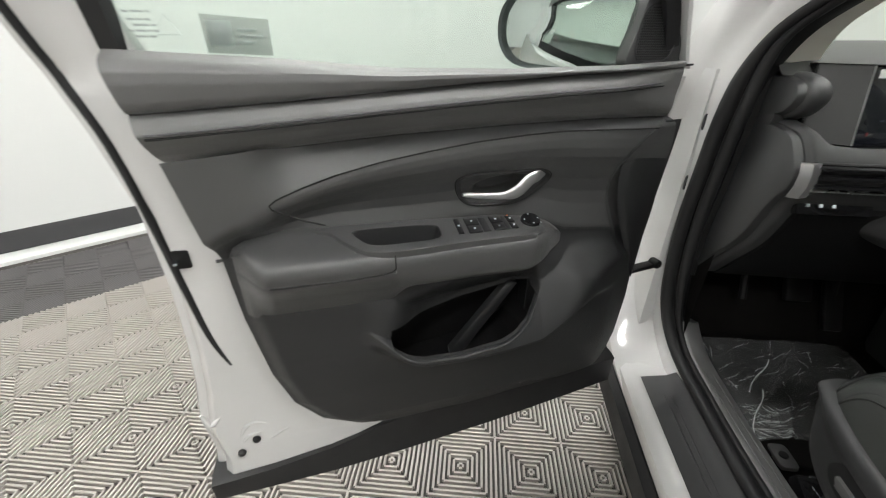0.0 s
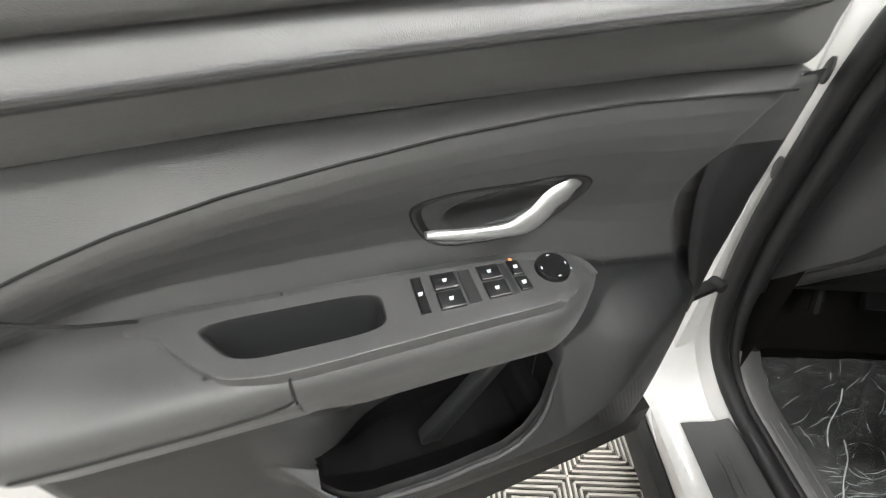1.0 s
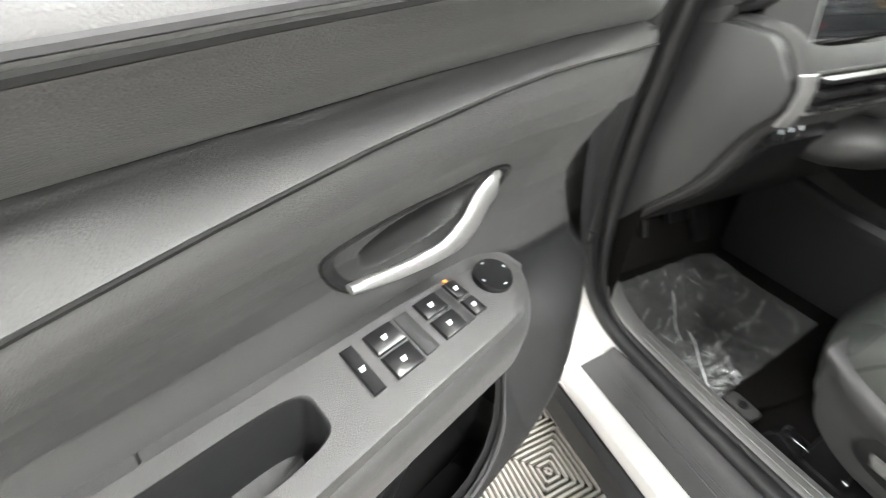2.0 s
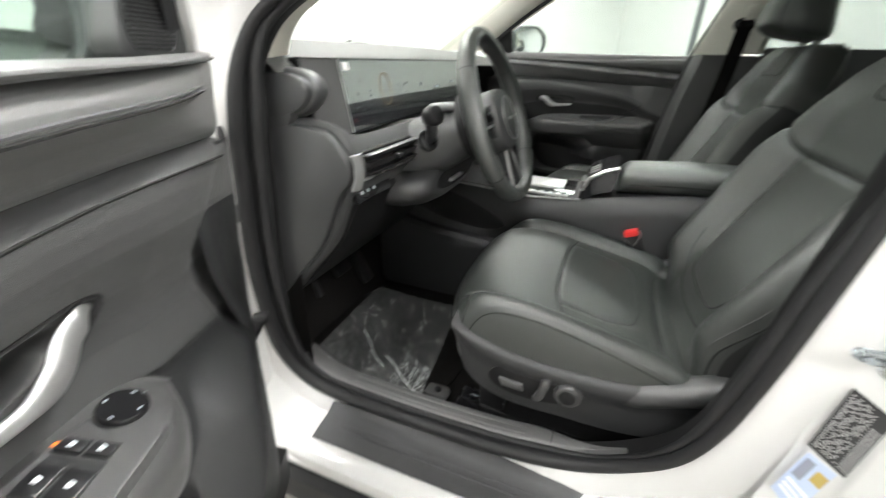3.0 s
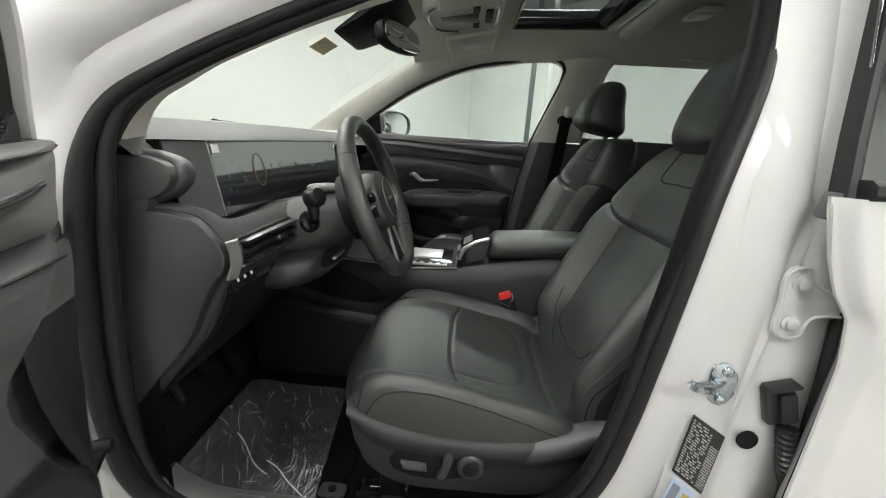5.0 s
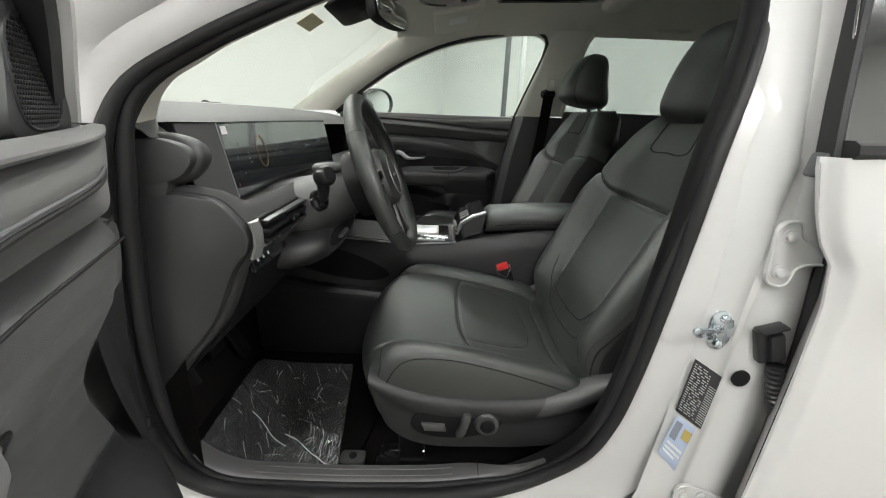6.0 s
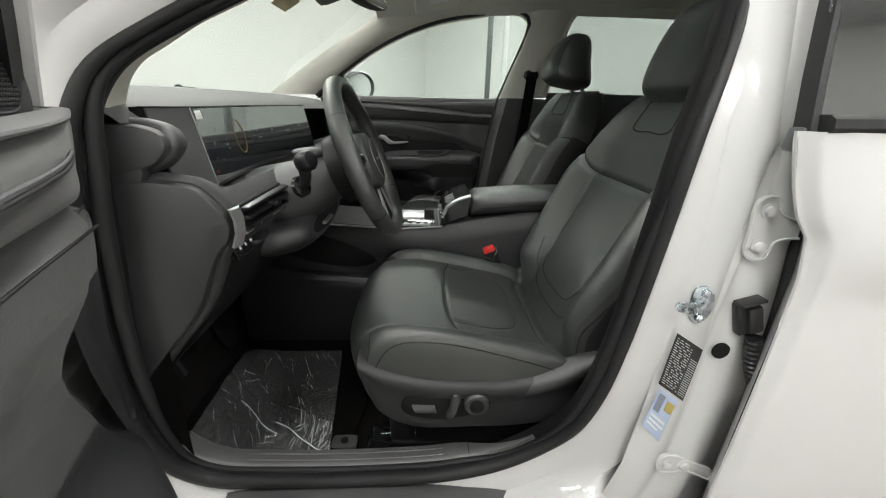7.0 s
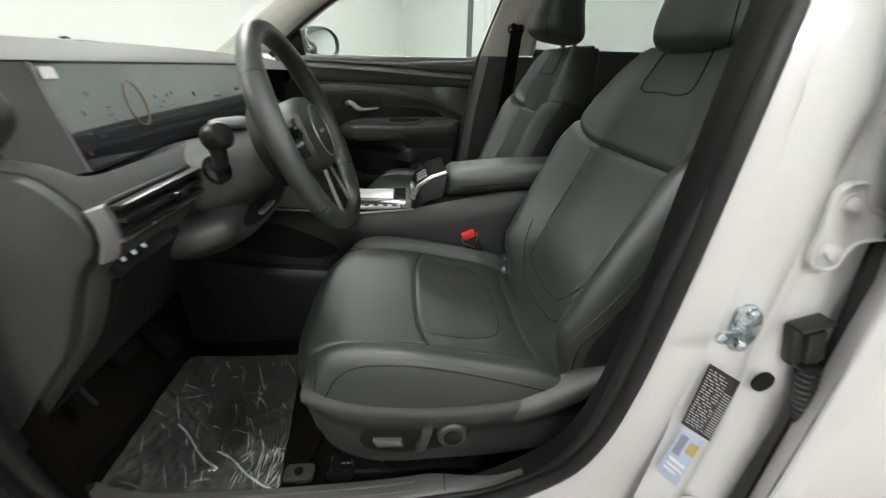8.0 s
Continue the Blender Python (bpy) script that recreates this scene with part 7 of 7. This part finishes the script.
build_console()


def build_overhead():
    oc = thing("overhead_console", (0.0, 0.40, 1.52), "light grey overhead console with silver framed switches under the roof", "overhead console")
    shell = even([(0.515, 0.0), (0.50, 0.10), (0.44, 0.145), (0.34, 0.15), (0.295, 0.11), (0.285, 0.0), (0.295, -0.11), (0.34, -0.15), (0.44, -0.145), (0.50, -0.10)], 60, True)

    def on_roof(y, x, d):
        return Vector((x, y, 1.512 + (0.40 - y) * 0.12 + d))
    part("console_shell", slab(shell, on_roof, 0.06, 0.012), PILLAR_TRIM, oc, "light grey shell")
    part("console_frame", tube([on_roof(0.40 + (y - 0.40) * 0.84, x * 0.88, -0.003) for y, x in shell], 0.005, 8, True), CHROME, oc, "satin silver frame round the switches")
    for sg in (-1, 1):
        part("lamp_lens", slab(even([(0.47, sg * 0.03), (0.47, sg * 0.085), (0.40, sg * 0.115), (0.385, sg * 0.03)], 24, True), lambda y, x, d: on_roof(y, x, d - 0.003), 0.006, 0.002), PAINTED_STEEL, oc, "clear reading lamp lens")
        part("lamp_switch", box((0.06, 0.02, 0.012), Matrix.Translation(on_roof(0.362, sg * 0.075, -0.002)), 0.004), TRIM_DARK, oc, "black lamp switch")
    part("switch_bar", box((0.055, 0.11, 0.012), Matrix.Translation(on_roof(0.41, 0, -0.001)), 0.004), SWITCH_GREY, oc)
    part("roof_switch", box((0.11, 0.022, 0.014), Matrix.Translation(on_roof(0.325, 0, -0.002)), 0.005), TRIM_DARK, oc, "black sunroof switch")
    for cx in (-0.31, 0.31):
        v = thing("sun_visor", (cx, 0.40, 1.52), "light grey folded sun visor with a white label", "sun visor", "sun visors")
        mv = Matrix.Translation((cx, 0.375, 1.504)) @ pose(0, 0, 0, -12, 0, 0)
        part("visor_panel", box((0.33, 0.17, 0.020), mv, 0.009, segs=3), PILLAR_TRIM, v)
        part("visor_label", box((0.10, 0.065, 0.0012), mv @ pose(-0.03 if cx > 0 else 0.01, 0.0, -0.0106), 0.0004), LABEL_WHITE, v, "white printed visor label")
        part("visor_clip", box((0.03, 0.03, 0.02), Matrix.Translation((cx * 0.46, 0.435, 1.51)), 0.006), PILLAR_TRIM, v)
        part("visor_arm", tube([(cx * 1.6, 0.45, 1.49), (cx * 1.0, 0.452, 1.492)], 0.006, 8), PILLAR_TRIM, v)
    m = thing("rear_view_mirror", (0.02, 0.60, 1.47), "black rear view mirror with camera cover on the windshield", "mirror")
    rings = []
    for t in np.linspace(0, 1, 14):
        c = Vector((0, 0.742, 1.432)).lerp(Vector((0, 0.566, 1.55)), t)
        w, h = lerp(t, (0, 0.04, 1), (0.118, 0.124, 0.145)), lerp(t, (0, 0.05, 0.4, 0.8, 1), (0.004, 0.016, 0.038, 0.042, 0.03))
        down = Vector((0, -0.55, -0.83))
        rings.append([c + Vector((x * w, 0, 0)) + down * (h * k) for x, k in ((-1, 0), (-0.99, 0.35), (-0.80, 0.8), (-0.45, 1.0), (0.45, 1.0), (0.80, 0.8), (0.99, 0.35), (1, 0))])
    part("camera_cover", loft(rings, True, True), TRIM_DARK, m, "black camera cover against the windshield")
    part("mirror_stem", tube([(-0.01, 0.66, 1.455), (-0.012, 0.62, 1.44), (-0.015, 0.588, 1.442)], 0.011, 10), TRIM_DARK, m)
    mm = axes((-0.024, 0.574, 1.442), (0.25, -0.065, 0.012), (0, 0.12, 1))
    hs = part("mirror_body", loft([[mm @ Vector((a * s, b * s, h)) for a, b in oval(0.128, 0.037, 36, 3.2)] for s, h in ((0.6, -0.034), (0.9, -0.026), (1.0, -0.010), (1.0, 0.004), (0.96, 0.008))]), TRIM_DARK, m, "black mirror housing")
    part("mirror_glass", slab(oval(0.121, 0.033, 36, 3.2), lambda a, b, d: mm @ Vector((a, b, 0.0095 - d)), 0.002, 0.0005), MIRROR, hs)
    dl = thing("dome_lamp", (0.16, -0.34, 1.60), "small grey dome lamp on the headliner", "lamp")
    part("lamp_body", box((0.12, 0.07, 0.014), Matrix.Translation((0.16, -0.34, 1.597)), 0.006), PILLAR_TRIM, dl)
    part("lamp_lens", box((0.06, 0.05, 0.008), Matrix.Translation((0.16, -0.34, 1.589)), 0.003), PAINTED_STEEL, dl)
    for y in (0.18, -0.55):
        g = thing("grab_handle", (0.58, y, 1.56), "light grey grab handle on the roof rail", "grab handle", "grab handles")
        part("grip", tube(even([(0.588, y + 0.09, 1.565), (0.562, y + 0.07, 1.548), (0.556, y, 1.543), (0.562, y - 0.07, 1.548), (0.588, y - 0.09, 1.565)], 24), 0.009, 10), PILLAR_TRIM, g)
    # passenger belt and its upper guide
    b = thing("seat_belt", (0.69, -0.07, 1.1), "black seat belt hanging from its pillar guide", "seat belt")
    part("belt_guide", slab(oval(0.034, 0.022, 28, 2.4), lambda a, c, d: Vector((0.655 + d, -0.068 + a, 1.285 + c)), 0.014, 0.004), GLOSS_BLACK, b, "black belt guide")
    part("guide_cover", box((0.02, 0.03, 0.045), Matrix.Translation((0.655, -0.075, 1.322)), 0.008), PILLAR_TRIM, b)
    part("webbing", loft([[(x, y + 0.024, z), (x, y - 0.024, z), (x + 0.002, y - 0.024, z), (x + 0.002, y + 0.024, z)] for x, y, z in ((0.652, -0.07, 1.28), (0.655, -0.055, 1.1), (0.665, -0.03, 0.9), (0.675, -0.01, 0.65))], True, True), CARPET, b, "black belt webbing")


build_overhead()


def build_floor_things():
    mat = thing("floor_mat", (-0.43, 0.79, 0.386), "black carpet floor mat in the driver's footwell", "floor mat")
    part("carpet_top", slab(even([(-0.64, 0.625), (-0.24, 0.60), (-0.2, 0.66), (-0.20, 0.95), (-0.25, 0.985), (-0.62, 0.975), (-0.655, 0.94)], 60, True), lambda a, b, d: Vector((a, b, 0.396 - d + 0.10 * max(0, b - 0.90))), 0.009, 0.003), CARPET, mat)
    part("mat_clip", slab(oval(0.019, 0.029, 24, 5, -0.584, 0.598), lambda a, b, d: Vector((a, b, 0.401 - d)), 0.012, 0.002), SWITCH_GREY, mat, "grey floor mat clip")
    part("clip_button", turned([(0.009, 0), (0.009, 0.004), (0.006, 0.006)], Matrix.Translation((-0.584, 0.598, 0.400))), TRIM_DARK, mat)
    sheet = thing("plastic_sheet", (-0.43, 0.79, 0.402), "clear crinkled protective plastic sheet on the floor mat", "plastic sheet")

    def film(a, b):
        x = -0.645 + 0.415 * a
        y = 0.62 + (0.335 + 0.0 * a) * b + 0.05 * a * (1 - b) + 0.012 * b * a
        z = 0.406 + 0.10 * max(0, y - 0.90) + 0.004 * (1 + noise.noise(Vector((x * 14, y * 14, 0)))) + 0.003 * abs(noise.noise(Vector((x * 40, y * 55, 3))))
        z += 0.0028 * max(0, 0.16 - abs(noise.noise(Vector((x * 9 + y * 7, y * 13 - x * 11, 5))))) / 0.16 + 0.0014 * max(0, 0.10 - abs(noise.noise(Vector((x * 31 - y * 12, y * 23 + x * 9, 9))))) / 0.10
        k = abs((x + 0.56) - (y - 0.62) * 0.55) - 0.0
        z += 0.010 * bump(k, 0, 0.006) * (1 - step(y, 0.70, 0.80)) + 0.006 * bump(x + 0.63 - (y - 0.65) * 0.9, 0, 0.005)
        return (x, y, z)
    part("sheet", grid(film, 150, 130), FILM, sheet)
    # small crease glints, drawn as thin pale rods on the sheet
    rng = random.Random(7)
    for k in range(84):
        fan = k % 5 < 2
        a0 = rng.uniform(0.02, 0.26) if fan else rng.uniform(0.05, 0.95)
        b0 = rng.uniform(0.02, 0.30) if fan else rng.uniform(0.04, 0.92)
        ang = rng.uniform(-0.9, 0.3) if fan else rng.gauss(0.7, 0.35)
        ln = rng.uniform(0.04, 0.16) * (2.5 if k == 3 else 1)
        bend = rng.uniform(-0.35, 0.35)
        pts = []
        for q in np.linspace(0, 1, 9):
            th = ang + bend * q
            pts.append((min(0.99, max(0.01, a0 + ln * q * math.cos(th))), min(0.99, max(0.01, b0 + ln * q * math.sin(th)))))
        part("crease", tube([Vector(film(a, b)) + Vector((0, 0, 0.0012)) for a, b in pts], [0.0001 + rng.uniform(0.00005, 0.00042 if fan else 0.00024) * math.sin(math.pi * min(0.98, max(0.02, q))) for q in np.linspace(0, 1, 9)], 5), FILM_GLINT, sheet)
    # glints on two long folds that run to the loose corner, as pale rods
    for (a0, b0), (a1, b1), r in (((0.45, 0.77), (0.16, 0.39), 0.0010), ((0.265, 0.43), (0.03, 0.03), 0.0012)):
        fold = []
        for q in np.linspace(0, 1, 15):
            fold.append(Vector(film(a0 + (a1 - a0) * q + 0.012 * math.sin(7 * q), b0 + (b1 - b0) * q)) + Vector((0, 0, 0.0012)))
        part("crease", tube(fold, [r * (0.5 + 0.5 * abs(math.sin(3 + 11 * q))) for q in np.linspace(0, 1, 15)], 5), FILM_GLINT, sheet)
    # rear bench behind the front seats
    rb = thing("rear_bench", (0.0, -0.95, 0.385), "black leather rear bench seat", "car seat")
    part("bench_cushion", loft([[(x, y, z) for y, z in even([(-0.62, 0.42), (-0.60, 0.60), (-0.66, 0.66), (-0.9, 0.64), (-1.1, 0.6)], 20)] for x in np.linspace(-0.64, 0.64, 12)], False, False), LEATHER_DARK, rb)
    part("bench_back", loft([[(x, y + 0.03 * math.cos(x * 9), z) for y, z in even([(-1.08, 0.58), (-1.12, 0.75), (-1.2, 1.0), (-1.26, 1.12), (-1.32, 1.12)], 20)] for x in np.linspace(-0.64, 0.64, 24)], False, False), LEATHER_DARK, rb)
    for x in (-0.36, 0.36):
        part("rear_headrest", box((0.26, 0.09, 0.15), Matrix.Translation((x, -1.30, 1.19)) @ pose(0, 0, 0, -12, 0, 0), 0.035, segs=4), LEATHER_DARK, rb)


build_floor_things()

# ---- floor: interlocking ribbed plastic tiles, laid square to the walls ----
TILE = 0.305
GRID0 = Vector((-2.5618, 0.7136, 0))


def tile_mesh(name, mat):
    """Four quadrants of slanting ribs over a base painted shadow-dark, with recessed joints."""
    bm = bmesh.new()
    h = TILE / 2
    q = h
    r = 0.0042
    for sx in (0, 1):
        for sy in (0, 1):
            flip = (sx + sy) % 2
            x0, y0 = -h + sx * q, -h + sy * q
            n = 15
            for k in range(n):
                t = (k + 0.5) / n * 2 * q
                # line x + y = t inside the quadrant, or its mirror
                a = (max(0, t - q), min(t, q))
                b = (min(t, q), max(0, t - q))
                if flip:
                    a, b = (q - a[0], a[1]), (q - b[0], b[1])
                d = Vector((b[0] - a[0], b[1] - a[1]))
                if d.length < 0.006:
                    continue
                u = d.normalized()
                w = Vector((-u.y, u.x)) * r * 0.92
                p, e = Vector(a) + Vector((x0, y0)) + u * 0.002, Vector(b) + Vector((x0, y0)) - u * 0.002
                top, low = 0.0, -0.011
                v = [bm.verts.new((*(c), z)) for z, k2 in ((low, 1.0), (top, 0.8)) for c in (p + w * k2, p - w * k2, e - w * k2, e + w * k2)]
                for f in ((4, 5, 6, 7), (0, 1, 5, 4), (1, 2, 6, 5), (2, 3, 7, 6), (3, 0, 4, 7)):
                    bm.faces.new([v[i] for i in f])
    # cross webs below the ribs
    bmesh.ops.recalc_face_normals(bm, faces=bm.faces)
    me = bpy.data.meshes.new(name)
    bm.to_mesh(me)
    bm.free()
    me.materials.append(mat)
    return me


def build_floor():
    room_box("floor", A0 - 0.15, A1 + 0.15, B0 - 0.15, B1 + 0.15, -0.12, -0.0105, TILE_BASE, label="sub-floor in painted shadow grey under grey ribbed plastic tiles", category="floor", kind="structure")
    floor = bpy.data.objects["floor"]
    light, dark = tile_mesh("tile", TILE_RIB), tile_mesh("tile", TILE_DARK)
    gx, gy = RA.copy(), Vector((-RA.y, RA.x, 0))
    rest = {"light": [], "dark": []}
    spots = []
    a_off, b_off = GRID0.dot(RA), GRID0.dot(gy)
    for i in range(-24, 34):
        for j in range(-34, 34):
            c = GRID0 + gx * ((i + 0.5) * TILE) + gy * ((j + 0.5) * TILE)
            a, b = c.dot(RA), c.dot(RB)
            if not (A0 + 0.1 < a < A1 - 0.1 and B0 + 0.24 < b < B1 - 0.16):
                continue
            spots.append((c, b < -3.25))
    spots.sort(key=lambda s: (s[0] - Vector((-1.9, 1.1, 0))).length)
    for k, (c, is_dark) in enumerate(spots):
        if k < 300:
            ob = new("tile", dark if is_dark else light)
            ob.parent = floor
            ob.matrix_basis = Matrix.Translation(c) @ pose(0, 0, 0, 0, 0, math.degrees(ROOM))
        else:
            rest["dark" if is_dark else "light"].append(c)
    rot = np.array(pose(0, 0, 0, 0, 0, math.degrees(ROOM)).to_3x3())
    for key, me, mt in (("light", light, TILE_RIB), ("dark", dark, TILE_DARK)):
        if not rest[key]:
            continue
        base = np.empty(len(me.vertices) * 3)
        me.vertices.foreach_get("co", base)
        base = base.reshape(-1, 3) @ rot.T
        faces = [tuple(p.vertices) for p in me.polygons]
        vs = np.concatenate([base + np.array(c) for c in rest[key]])
        n = len(base)
        fs = [tuple(v + t * n for v in f) for t in range(len(rest[key])) for f in faces]
        far = bpy.data.meshes.new("far_tiles")
        far.from_pydata(vs.tolist(), [], fs)
        far.materials.append(mt)
        ob = tagged(new("far_tiles", far), kind="stuff")
        ob.parent = floor


build_floor()
